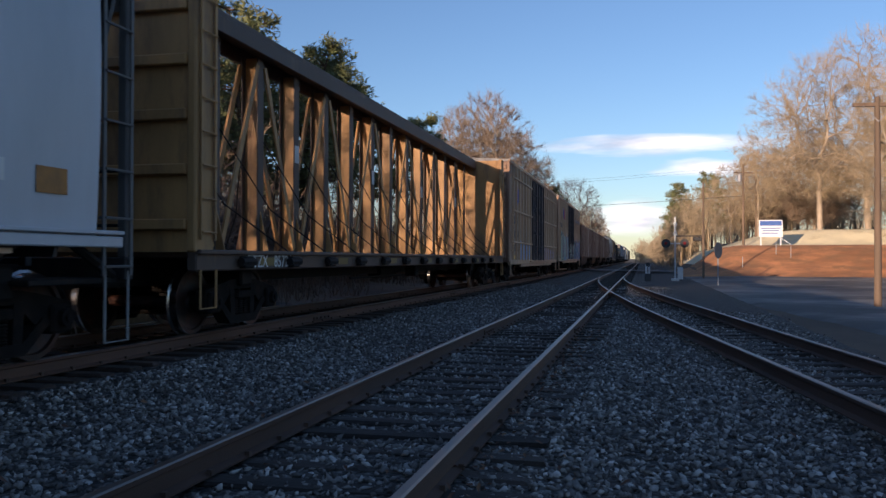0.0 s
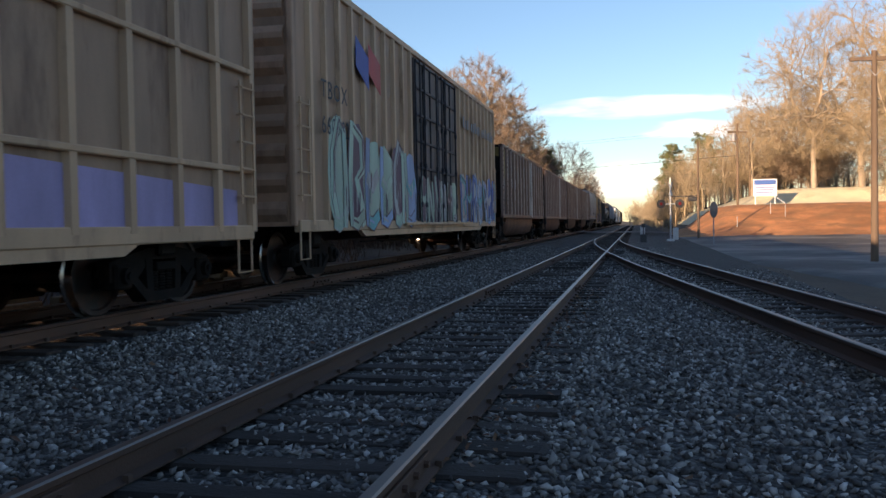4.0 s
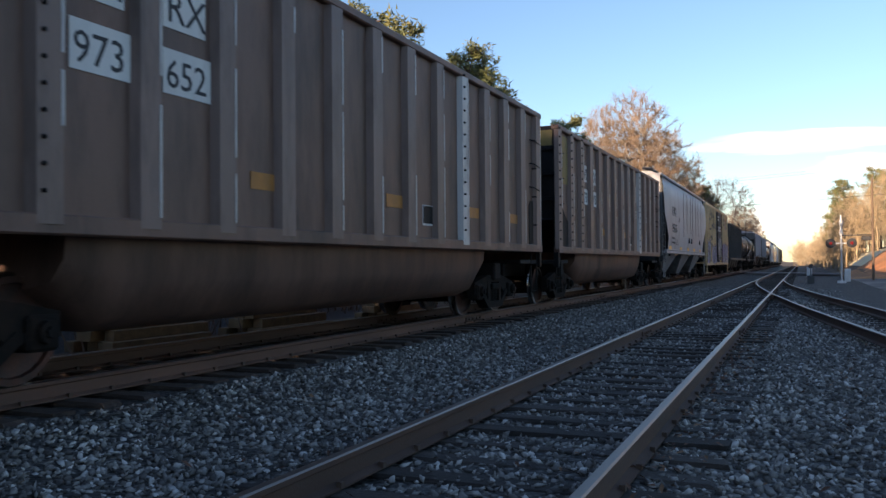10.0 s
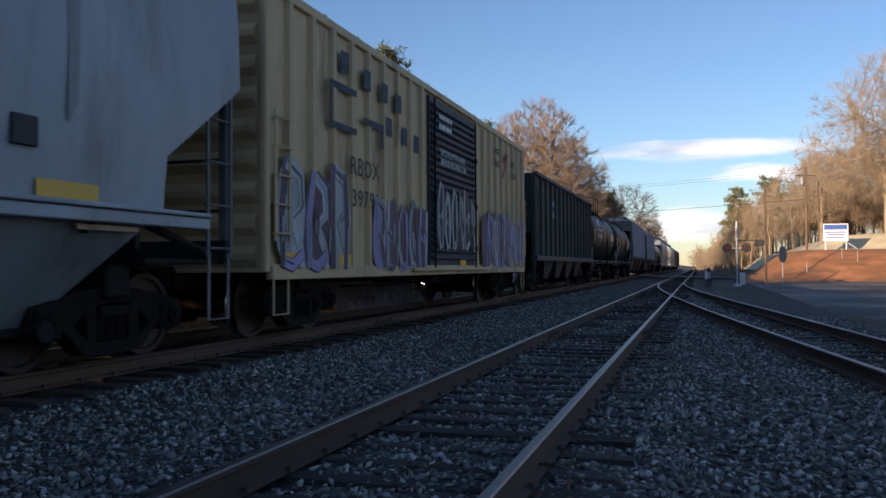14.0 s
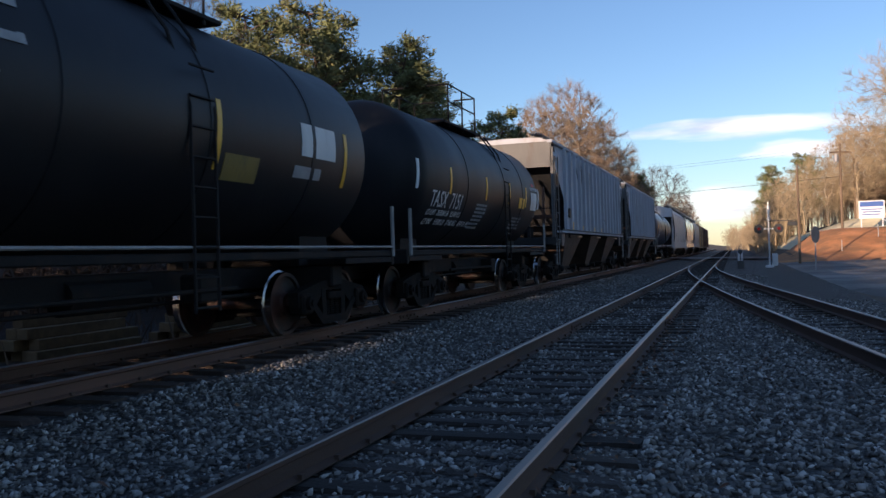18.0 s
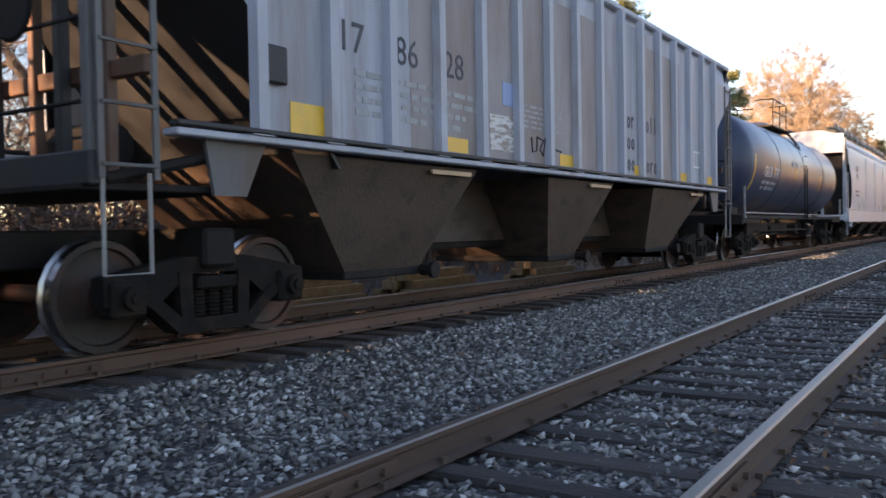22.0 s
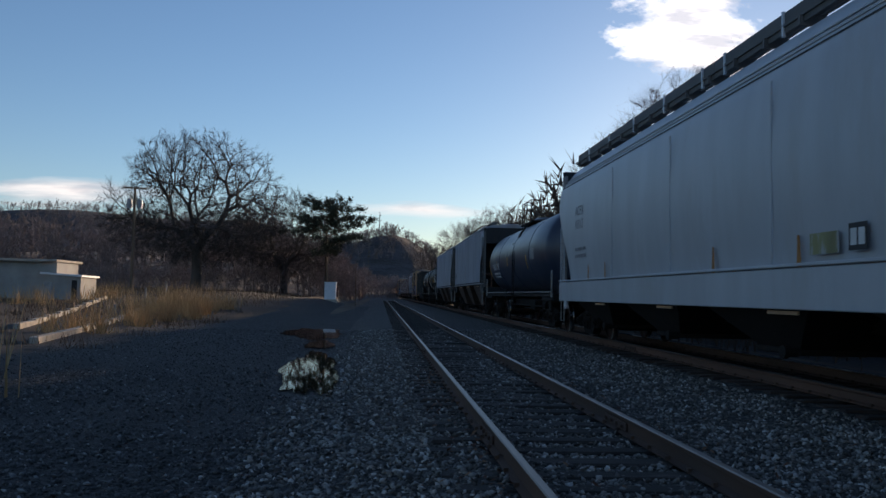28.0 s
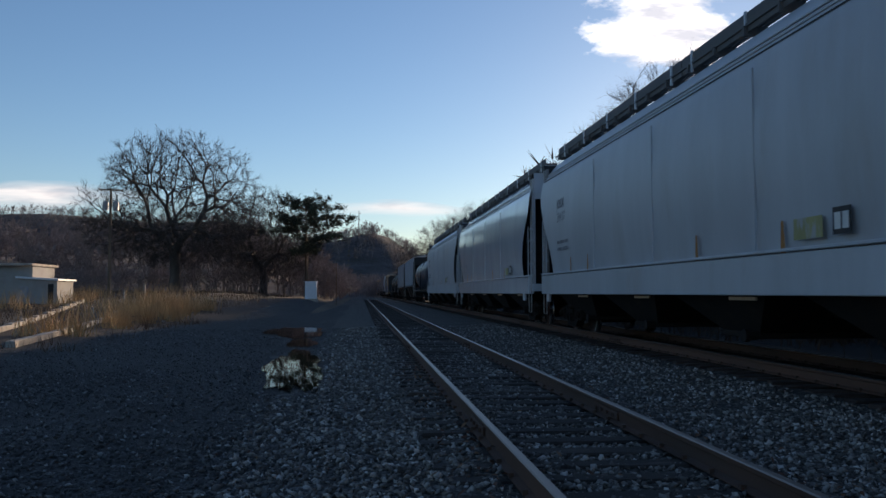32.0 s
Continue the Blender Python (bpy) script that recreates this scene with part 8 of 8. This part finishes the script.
sign_blue = surface("sign_blue", (0.05, 0.12, 0.38), 0.5, tone=0.1)
sign_back = surface("sign_back", (0.10, 0.11, 0.13), 0.6, 0.3, tone=0.2)
sign_orange = surface("sign_orange", (0.85, 0.33, 0.02), 0.5, tone=0.06)
sign_green = surface("sign_green", (0.03, 0.25, 0.12), 0.5, tone=0.06)
lens_black = surface("signal_black", (0.02, 0.02, 0.022), 0.5, tone=0.2)
lens_red = surface("dark_red_lens", (0.20, 0.01, 0.01), 0.2, tone=0.1)
silver = surface("silver_paint", (0.50, 0.51, 0.52), 0.4, 0.3, tone=0.15)
concrete = surface("pale_concrete", (0.46, 0.40, 0.33), 0.9, tone=0.25, scale=1.5, dirt=(0.22, 0.19, 0.15), dirt_at=(0.5, 0.75), dirt_scale=1.5, bump=0.4, bump_scale=30)
whitewash_wall = surface("whitewashed_wall", (0.34, 0.33, 0.31), 0.85, tone=0.2, scale=0.8, dirt=(0.30, 0.27, 0.24), dirt_at=(0.5, 0.75), bump=0.2)
dark_hole = surface("dark_opening", (0.02, 0.02, 0.02), 0.8, tone=0.1)


def gz(x, y):
    return float(ground_height(np.float64(x), np.float64(y)))


def utility_pole(x, y, top, arms, label, transformers=0, turn=0.0, r=0.14, base=None):
    base = gz(x, y) if base is None else base
    p = thing("utility_pole", (x, y, base, 0, 0, turn), label, "pole", "utility poles")
    h = top - base
    part("post", Shape().tube((0, 0, -0.3), (0, 0, h), r, r * 0.68, 12), pole_wood, p, smooth=True)
    for drop, half in arms:
        part("cross_arm", Shape().box(-half, half, -0.06, 0.06, h - drop - 0.06, h - drop + 0.06, 0.01), pole_wood, p)
        braces = Shape()
        for s in (-1, 1):
            braces.tube((s * half * 0.6, -0.05, h - drop - 0.05), (0, -0.1, h - drop - 0.55), 0.015, n=5)
        part("arm_brace", braces, grey_iron, p)
        for k in (-1, -0.55, 0.55, 1):
            part("insulator", Shape().turned([(h - drop + 0.05, 0.03), (h - drop + 0.1, 0.05), (h - drop + 0.16, 0.035), (h - drop + 0.2, 0.01)], (k * half * 0.94, 0, 0), "z", 8), grey_iron, p)
    for k in range(transformers):
        s = (-1, 1)[k % 2]
        part("transformer", Shape().turned([(h - 1.9, 0.05), (h - 1.88, 0.24), (h - 1.15, 0.24), (h - 1.1, 0.1), (h - 0.95, 0.03)], (s * 0.42, 0, 0), "z", 14).box(0, s * 0.25, -0.04, 0.04, h - 1.6, h - 1.5), grey_iron, p)
    return p


utility_pole(7.45, 28.9, 6.35, ((0.25, 0.75),), "weathered wooden utility pole with one cross-arm", 0, 8, 0.12)
utility_pole(4.9, 69, 7.3, (), "thin dark wooden pole by the crossing", 0, 0, 0.10)
utility_pole(10.8, 95, 11.4, ((0.9, 1.1),), "wooden utility pole with a transformer on the bank", 1, 20)
utility_pole(15.2, 120, 12.0, (), "wooden pole beyond the bank", 0, 0, 0.13)
utility_pole(21.8, -75, 10.2, ((0.1, 1.0),), "wooden utility pole with two transformers", 2, 10)
utility_pole(5.9, -92, 5.6, (), "short pole by the white cabinet", 0, 0, 0.07)
utility_pole(2.9, -95, 4.6, (), "thin iron pole by the white cabinet", 0, 0, 0.05)

# wires over the line
wire_mat = surface("black_wire", (0.02, 0.02, 0.02), 0.6, tone=0.1)
for a, b, thick in (((-40, 92, 5.7), (10.8, 95, 8.0), 0.026), ((-40, 92, 8.2), (10.8, 95, 11.2), 0.012), ((-40, 91, 7.9), (10.8, 95, 10.9), 0.012)):
    pts = []
    for i in range(17):
        t = i / 16
        p = Vector(a).lerp(Vector(b), t)
        p.z -= 0.9 * t * (1 - t)
        pts.append(p)
    single("overhead_wire", Shape().pipe(pts, thick, 4), wire_mat, "thin black wire slung over the tracks", "wire", "overhead wires")

# crossing signal
sig = thing("crossing_signal", (2.34, 58, gz(2.34, 58)), "silver crossing signal mast with twin lamps and crossbuck", "railway signal")
h = 4.35
part("mast", Shape().tube((0, 0, 0), (0, 0, h), 0.06, n=12).box(-0.25, 0.25, -0.25, 0.25, -0.2, 0.25, 0.04), silver, sig, smooth=True)
part("lamp_arm", Shape().box(-0.75, 0.75, -0.04, 0.04, 2.55, 2.63, 0.01), silver, sig)
for s in (-1, 1):
    d = part("lamp_disc", Shape().turned([(-0.05, 0.02), (-0.05, 0.29), (-0.02, 0.30), (-0.02, 0.02)], (s * 0.6, 0, 2.6), "y", 20).tube((s * 0.6, -0.12, 2.6), (s * 0.6, 0.2, 2.6), 0.11, n=14), lens_black, sig)
    part("lens", Shape().tube((s * 0.6, -0.13, 2.6), (s * 0.6, -0.12, 2.6), 0.10, n=14), lens_red, d)
for a in (-1, 1):
    part("crossbuck_board", Shape().box(-0.6, 0.6, -0.02, 0.0, -0.1, 0.1, 0.0, pose(0, -0.08 - 0.025 * (a > 0), 3.55, 0, a * 45, 75)), sign_white, sig)
part("cantilever_arm", Shape().box(0.0, 1.7, -0.04, 0.04, 3.05, 3.12, 0.01).box(1.15, 1.7, -0.12, 0.12, 2.75, 3.02, 0.03), lens_black, sig, "dark lamp arm")
part("control_box", Shape().box(0.15, 0.5, -0.2, 0.2, 0.2, 1.0, 0.02), silver, sig)

single("relay_case", Shape().box(0.5, 0.95, 83.8, 84.2, -0.36, 0.55, 0.03).box(0.47, 0.98, 83.77, 84.23, 0.5, 0.58, 0.02), silver, "small silver relay case by the crossing", "cabinet")
disc = thing("round_road_sign", (4.38, 49.8, gz(4.38, 49.8)), "back of a round road sign on a thin post", "road sign")
part("post", Shape().box(-0.03, 0.03, -0.03, 0.03, -0.2, 2.3), grey_iron, disc)
part("face", Shape().turned([(-0.02, 0.02), (-0.02, 0.46), (0.0, 0.46), (0.0, 0.02)], (0, 0, 0), "y", 24), sign_back, disc).matrix_basis = pose(0, -0.05, 2.05, 0, 0, 58)
board = thing("notice_board", (13.0, 91.0, gz(13.0, 91.0)), "white notice board with a blue heading on two legs", "sign board")
gb = gz(13.0, 91.0)
part("panel", Shape().box(-1.15, 1.15, -0.04, 0.04, 3.45 - gb, 5.2 - gb, 0.01), sign_white, board)
part("heading", Shape().box(-1.05, 1.05, -0.05, -0.042, 4.62 - gb, 5.1 - gb), sign_blue, board, "blue heading")
for z, a, b in ((4.3, -0.95, 0.95), (4.05, -0.8, 0.8), (3.8, -0.9, 0.7)):
    part("writing_bar", Shape().box(a, b, -0.05, -0.042, z - gb, z + 0.1 - gb), sign_blue, board)
for x in (-0.95, 0.95):
    part("leg", Shape().box(x - 0.05, x + 0.05, -0.05, 0.05, -0.3, 3.5 - gb, 0.01), sign_white, board)
part("stay", Shape().tube((0.9, 0, 3.4 - gb), (1.9, -3.0, gz(14.9, 88.0) - gb - 0.1), 0.035, n=6), sign_white, board)
warn = thing("warning_sign", (14.7, 52, gz(14.7, 52)), "orange diamond warning sign on a thin post", "road sign")
part("post", Shape().box(-0.03, 0.03, -0.03, 0.03, -0.2, 2.2), grey_iron, warn)
part("face", Shape().box(-0.42, 0.42, -0.012, 0.012, -0.42, 0.42, 0.004, pose(0, -0.05, 1.75, 0, 45, 0)), sign_orange, warn)
part("symbol", Shape().box(-0.14, 0.14, -0.075, -0.068, 1.6, 1.9), lens_black, warn)
st = thing("street_sign", (13.4, 44, gz(13.4, 44)), "green street name blade on a thin post", "road sign")
part("post", Shape().box(-0.025, 0.025, -0.025, 0.025, -0.2, 1.75), grey_iron, st)
part("blade", Shape().box(-0.38, 0.38, -0.01, 0.01, 1.62, 1.80, 0.003), sign_green, st)
part("writing", Shape().box(-0.28, 0.28, -0.016, -0.011, 1.68, 1.74), sign_white, st)
single("meter_box", Shape().box(13.15, 13.55, 43.6, 43.9, gz(13.4, 44), gz(13.4, 44) + 0.32, 0.02), whitewash_wall, "small pale box beside the sign post", "box")
for k, (x, y, top) in enumerate(((11.9, 80.0, 1.2), (12.9, 78.5, 1.1), (8.6, 76.0, 1.0))):
    single("marker_post", Shape().tube((x, y, gz(x, y) - 0.2), (x, y, gz(x, y) + top), 0.035, 0.03, 8), grey_iron, "thin grey marker post on the bank", "post", "marker posts")

# south
cabw = thing("signal_cabinet", (5.3, -88, 0.52), "white metal signal cabinet beside the track", "cabinet")
part("body", Shape().box(-0.6, 0.6, -0.45, 0.45, 0.0, 1.75, 0.03), sign_white, cabw)
part("roof", Shape().box(-0.66, 0.66, -0.5, 0.5, 1.74, 1.82, 0.02), sign_white, cabw)
part("door", Shape().box(-0.5, 0.5, 0.452, 0.47, 0.1, 1.65, 0.005), sign_white, cabw)
part("base", Shape().box(-0.7, 0.7, -0.55, 0.55, -0.5, 0.02, 0.02), concrete, cabw)
gs = gz(21.5, -58)
shed = thing("low_shed", (21.8, -58, gs), "low whitewashed shed with a flat roof and a lean-to", "building")
part("wall", Shape().box(0.0, 9.0, -4.0, 0.0, -0.5, 2.95 - gs), whitewash_wall, shed)
part("roof", Shape().box(-0.15, 9.4, -4.4, 0.5, 2.95 - gs, 3.12 - gs, 0.03), concrete, shed, "flat overhanging roof slab")
lean = part("lean_to", Shape().prism([(-1.75, -0.5), (0.75, -0.5), (0.75, 2.12 - gs), (-1.75, 1.96 - gs)], "y", -2.6, 0.55), whitewash_wall, shed, "grey-white lean-to")
part("lean_to_roof", Shape().prism([(-1.9, 1.96 - gs), (0.8, 2.14 - gs), (0.8, 2.26 - gs), (-1.9, 2.08 - gs)], "y", -2.8, 0.75), sign_white, lean, "white roof edge")
part("doorway", Shape().box(-1.55, -1.2, 0.54, 0.56, -0.4, 1.75 - gs), dark_hole, lean, "dark doorway")
part("door", Shape().box(0.05, 0.55, 0.545, 0.58, -0.4, 1.6 - gs, 0.01), grey_iron, lean, "grey door")
part("corner_board", Shape().box(-1.80, -1.62, 0.50, 0.60, -0.5, 1.94 - gs, 0.01), whitewash_wall, lean)
for x, y, top in ((13.6, -44.0, 0.55), (17.0, -62.0, 0.8), (15.2, -60.5, 1.3)):
    single("marker_post", Shape().box(x - 0.06, x + 0.06, y - 0.06, y + 0.06, gz(x, y) - 0.2, gz(x, y) + top, 0.015), whitewash_wall, "short pale post among the weeds", "post", "posts in the weeds")
for (x0, y0, x1, y1), nm in (((9.6, -24.0, 15.6, -62.0), "long"), ((13.0, -31.0, 19.4, -61.0), "short")):
    d = Vector((x1 - x0, y1 - y0, 0))
    n = int(d.length / 3.0)
    kerb = thing("concrete_kerb", (0, 0, 0), "old pale concrete kerb at the edge of the weeds", "kerb", "concrete kerbs")
    for k in range(n):
        a = Vector((x0, y0, 0)) + d * (k / n)
        b = Vector((x0, y0, 0)) + d * ((k + 0.985) / n)
        z = (gz(a.x, a.y) + gz(b.x, b.y)) / 2
        m = Matrix.Translation(((a.x + b.x) / 2, (a.y + b.y) / 2, z)) @ Matrix.Rotation(math.atan2(d.y, d.x), 4, "Z")
        part("kerb_stone", Shape().box(-(b - a).length / 2, (b - a).length / 2, -0.12, 0.12, -0.3, 0.22, 0.02, m), concrete, kerb)
tower = thing("radio_mast", (1.5, -455, gz(1.5, -455)), "thin radio mast on the distant hill", "mast")
part("mast", Shape().tube((0, 0, 0), (0, 0, 14), 0.35, 0.15, 6), grey_iron, tower)
part("crossbar", Shape().box(-0.8, 0.8, -0.1, 0.1, 9.0, 9.3), grey_iron, tower)

# puddles
water_mat = bpy.data.materials.new("still_water")
water_mat.use_nodes = True
wb = water_mat.node_tree.nodes["Principled BSDF"]
wb.inputs["Base Color"].default_value = (0.012, 0.011, 0.010, 1)
wb.inputs["Roughness"].default_value = 0.03
wb.inputs["Specular IOR Level"].default_value = 0.5
wb.inputs["IOR"].default_value = 1.33


def puddle(name, cx, cy, rx, ry, seed, dents, label, zt=None):
    rng = random.Random(seed)
    n, pts = 140, []
    ph = [rng.uniform(0, 6.28) for _ in range(6)]
    for i in range(n):
        a = 2 * math.pi * i / n
        k = 1 + dents * (0.2 * math.sin(2 * a + ph[0]) + 0.45 * math.sin(3 * a + ph[1]) + 0.3 * math.sin(5 * a + ph[2]) + 0.3 * math.sin(9 * a + ph[3]) + 0.17 * math.sin(17 * a + ph[4]) + 0.12 * math.sin(31 * a + ph[5]))
        pts.append((cx + rx * k * math.cos(a) - 0.06 * ry * k * math.sin(a), cy + ry * k * math.sin(a)))
    zt = zt or max(float(np.maximum(bed_height(np.float64(x), np.float64(y)), ground_height(np.float64(x), np.float64(y)))) for x, y in pts) + 0.017
    single(name, Shape().prism(pts, "z", zt - 0.004, zt), water_mat, label, "puddle", "puddles")


for (cx, cy, rx, ry), seed in zip(PUDDLES, (4, 9, 15)):
    puddle("puddle", cx, cy, rx, ry, seed, 0.24, "still puddle mirroring the sky in the gravel", WATER_Z)
puddle("puddle", 5.6, 15.6, 1.0, 0.7, 21, 0.3, "shallow puddle on the asphalt")
puddle("puddle", 6.6, 17.2, 1.2, 0.5, 25, 0.3, "shallow puddle on the asphalt")

# old timber and rollers lying beyond the main line
timber = surface("sawn_timber", (0.19, 0.12, 0.06), 0.85, tone=0.3, scale=3, stretch=(0.3, 2, 2), bump=0.4)
for x, y, high in ((-10.4, 14.6, 3), (-10.7, 20.6, 3), (-11.2, 11.6, 4)):
    base = float(np.maximum(bed_height(np.float64(x), np.float64(y)), ground_height(np.float64(x), np.float64(y)))) + 0.03
    for k in range(high):
        for j in range(4 - k):
            single("old_tie", Shape().box(-0.11, 0.11, -1.2, 1.2, 0, 0.18, 0.012), timber, "old timber tie in a stack", "tie", "stacked ties",
                   at=pose(x + 0.26 * j + 0.12 * k, y + 0.07 * ((3 * j + k) % 4), base + 0.18 * k, 0, 0, 2.0 * ((j + 2 * k) % 3) - 2))

rubber = surface("old_rubber", (0.03, 0.028, 0.027), 0.8, tone=0.3)
for k, y in enumerate((2.55, 3.2)):
    zb = float(bed_height(np.float64(-9.9), np.float64(y)))
    single("worn_out_tyre", Shape().turned([(-0.12, 0.17), (-0.14, 0.24), (-0.10, 0.31), (0.10, 0.31), (0.14, 0.24), (0.12, 0.17)], (0, 0, 0), "x", 20), rubber, "old tyre lying beyond the main line", "tyre", "old tyres", at=pose(-9.9, y, zb + 0.29, 0, 8, 70 + 20 * k))
for x, y, w, d, hh in ((-21.5, 66.5, 5.0, 4.0, 2.6), (-22.5, 28.5, 4.0, 3.0, 2.2)):
    z0 = gz(x, y)
    hut = thing("pale_hut", (x, y, z0), "small pale hut with a pitched roof beyond the line", "building", "huts beyond the line")
    part("wall", Shape().box(-w / 2, w / 2, -d / 2, d / 2, -0.4, hh), whitewash_wall, hut)
    part("roof", Shape().prism([(-w / 2 - 0.3, hh), (w / 2 + 0.3, hh), (0, hh + 1.0)], "y", -d / 2 - 0.3, d / 2 + 0.3), concrete, hut)
    part("doorway", Shape().box(w / 2 - 0.02, w / 2 + 0.02, -0.5, 0.4, 0.0, 1.9), dark_hole, hut)

# clouds far away; an emission of their own stands in for sunlight on them
def cloud_surface(name, strength, scale, detail, stretch, edge, dark):
    m = bpy.data.materials.new(name)
    m.use_nodes = True
    nt = m.node_tree
    nt.nodes.remove(nt.nodes["Principled BSDF"])
    em, tr, mx = nt.nodes.new("ShaderNodeEmission"), nt.nodes.new("ShaderNodeBsdfTransparent"), nt.nodes.new("ShaderNodeMixShader")
    tc = nt.nodes.new("ShaderNodeTexCoord")
    away = nt.nodes.new("ShaderNodeVectorMath")
    away.operation = "LENGTH"
    mp = nt.nodes.new("ShaderNodeMapping")
    mp.inputs["Location"].default_value = (-1, -1, 0)
    mp.inputs["Scale"].default_value = (2, 2, 0)
    nt.links.new(tc.outputs["UV"], mp.inputs["Vector"])
    nt.links.new(mp.outputs[0], away.inputs[0])
    thin = nt.nodes.new("ShaderNodeMath")
    thin.operation = "MULTIPLY_ADD"
    nt.links.new(away.outputs["Value"], thin.inputs[0])
    thin.inputs[1].default_value = -0.62
    nt.links.new(noise_node(nt, scale, detail, stretch, 0.6), thin.inputs[2])
    dens = ramp_node(nt, thin.outputs[0], [(0.0, (0, 0, 0)), (edge, (1, 1, 1))])
    nt.links.new(dens, mx.inputs[0])
    nt.links.new(tr.outputs[0], mx.inputs[1])
    nt.links.new(em.outputs[0], mx.inputs[2])
    nt.links.new(mx.outputs[0], nt.nodes["Material Output"].inputs[0])
    tint = ramp_node(nt, noise_node(nt, 0.009, 4, (0.4, 1, 2)), [(0.38, dark), (0.60, (1.0, 0.95, 0.87))])
    nt.links.new(tint, em.inputs["Color"])
    em.inputs["Strength"].default_value = strength
    return m


cloud_mat = cloud_surface("cloud", 1.0, 0.006, 4, (0.25, 1, 2.4), 0.35, (0.55, 0.55, 0.57))
bright_cloud = cloud_surface("bright_cloud", 1.7, 0.006, 7, (1, 1, 2.0), 0.22, (0.48, 0.48, 0.49))


def cloud(x0, x1, y, z0, z1, label, mat=None):
    me = bpy.data.meshes.new("cloud")
    n = 12
    vs = [(x0 + (x1 - x0) * i / n, y - 60 * math.sin(math.pi * i / n) * (1 if y > 0 else -1), z) for z in (z0, z1) for i in range(n + 1)]
    me.from_pydata(vs, [], [(i, i + 1, n + 2 + i, n + 1 + i) for i in range(n)])
    uv = me.uv_layers.new(name="UVMap")
    for l in me.loops:
        k = l.vertex_index
        uv.data[l.index].uv = ((k % (n + 1)) / n, 1.0 if k > n else 0.0)
    single("cloud", me, mat or cloud_mat, label, "cloud", "clouds", kind="structure").visible_shadow = False


cloud(-330, 520, 2500, 285, 370, "long thin white cloud low in the north")
cloud(-20, 420, 2520, 225, 300, "thin white streak of cloud")
cloud(-220, 160, 2480, 40, 190, "pale cloud bank on the horizon")
cloud(-600, -1270, -2500, 640, 1000, "bright ragged cloud before the low sun", bright_cloud)
cloud(560, 1250, -2500, 215, 335, "flat grey-white cloud low in the south")
cloud(200, -420, -2520, 215, 285, "thin pale cloud streak in the south")

# ---- what moves: the train rolls south past the siding ----
def rolled(t):
    """Metres that the train has rolled at t seconds."""
    return 10.918 * t - 0.003 * t * t


def motions():
    for car, middle in TRAIN:
        walk(car, [(t, pose(MAIN_X, middle - rolled(t), MAIN_Z)) for t in range(0, 33)])
    homes = {car: middle for car, middle in TRAIN}
    for wheel, car, along in WHEELS:
        base = wheel.matrix_basis.copy()
        rows, angle, last = [(0.0, base)], 0.0, None
        for k in range(1, 960):
            t = k / 30.0
            y = homes[car] + along - rolled(t)
            if abs(y) < 16.0:
                if last is not None:
                    angle += (rolled(t) - rolled(last)) / 0.457
                last = t
                rows.append((t, base @ Matrix.Rotation(angle, 4, "X")))
        rows.append((32.0, base @ Matrix.Rotation(angle, 4, "X")))
        walk(wheel, rows)


motions()
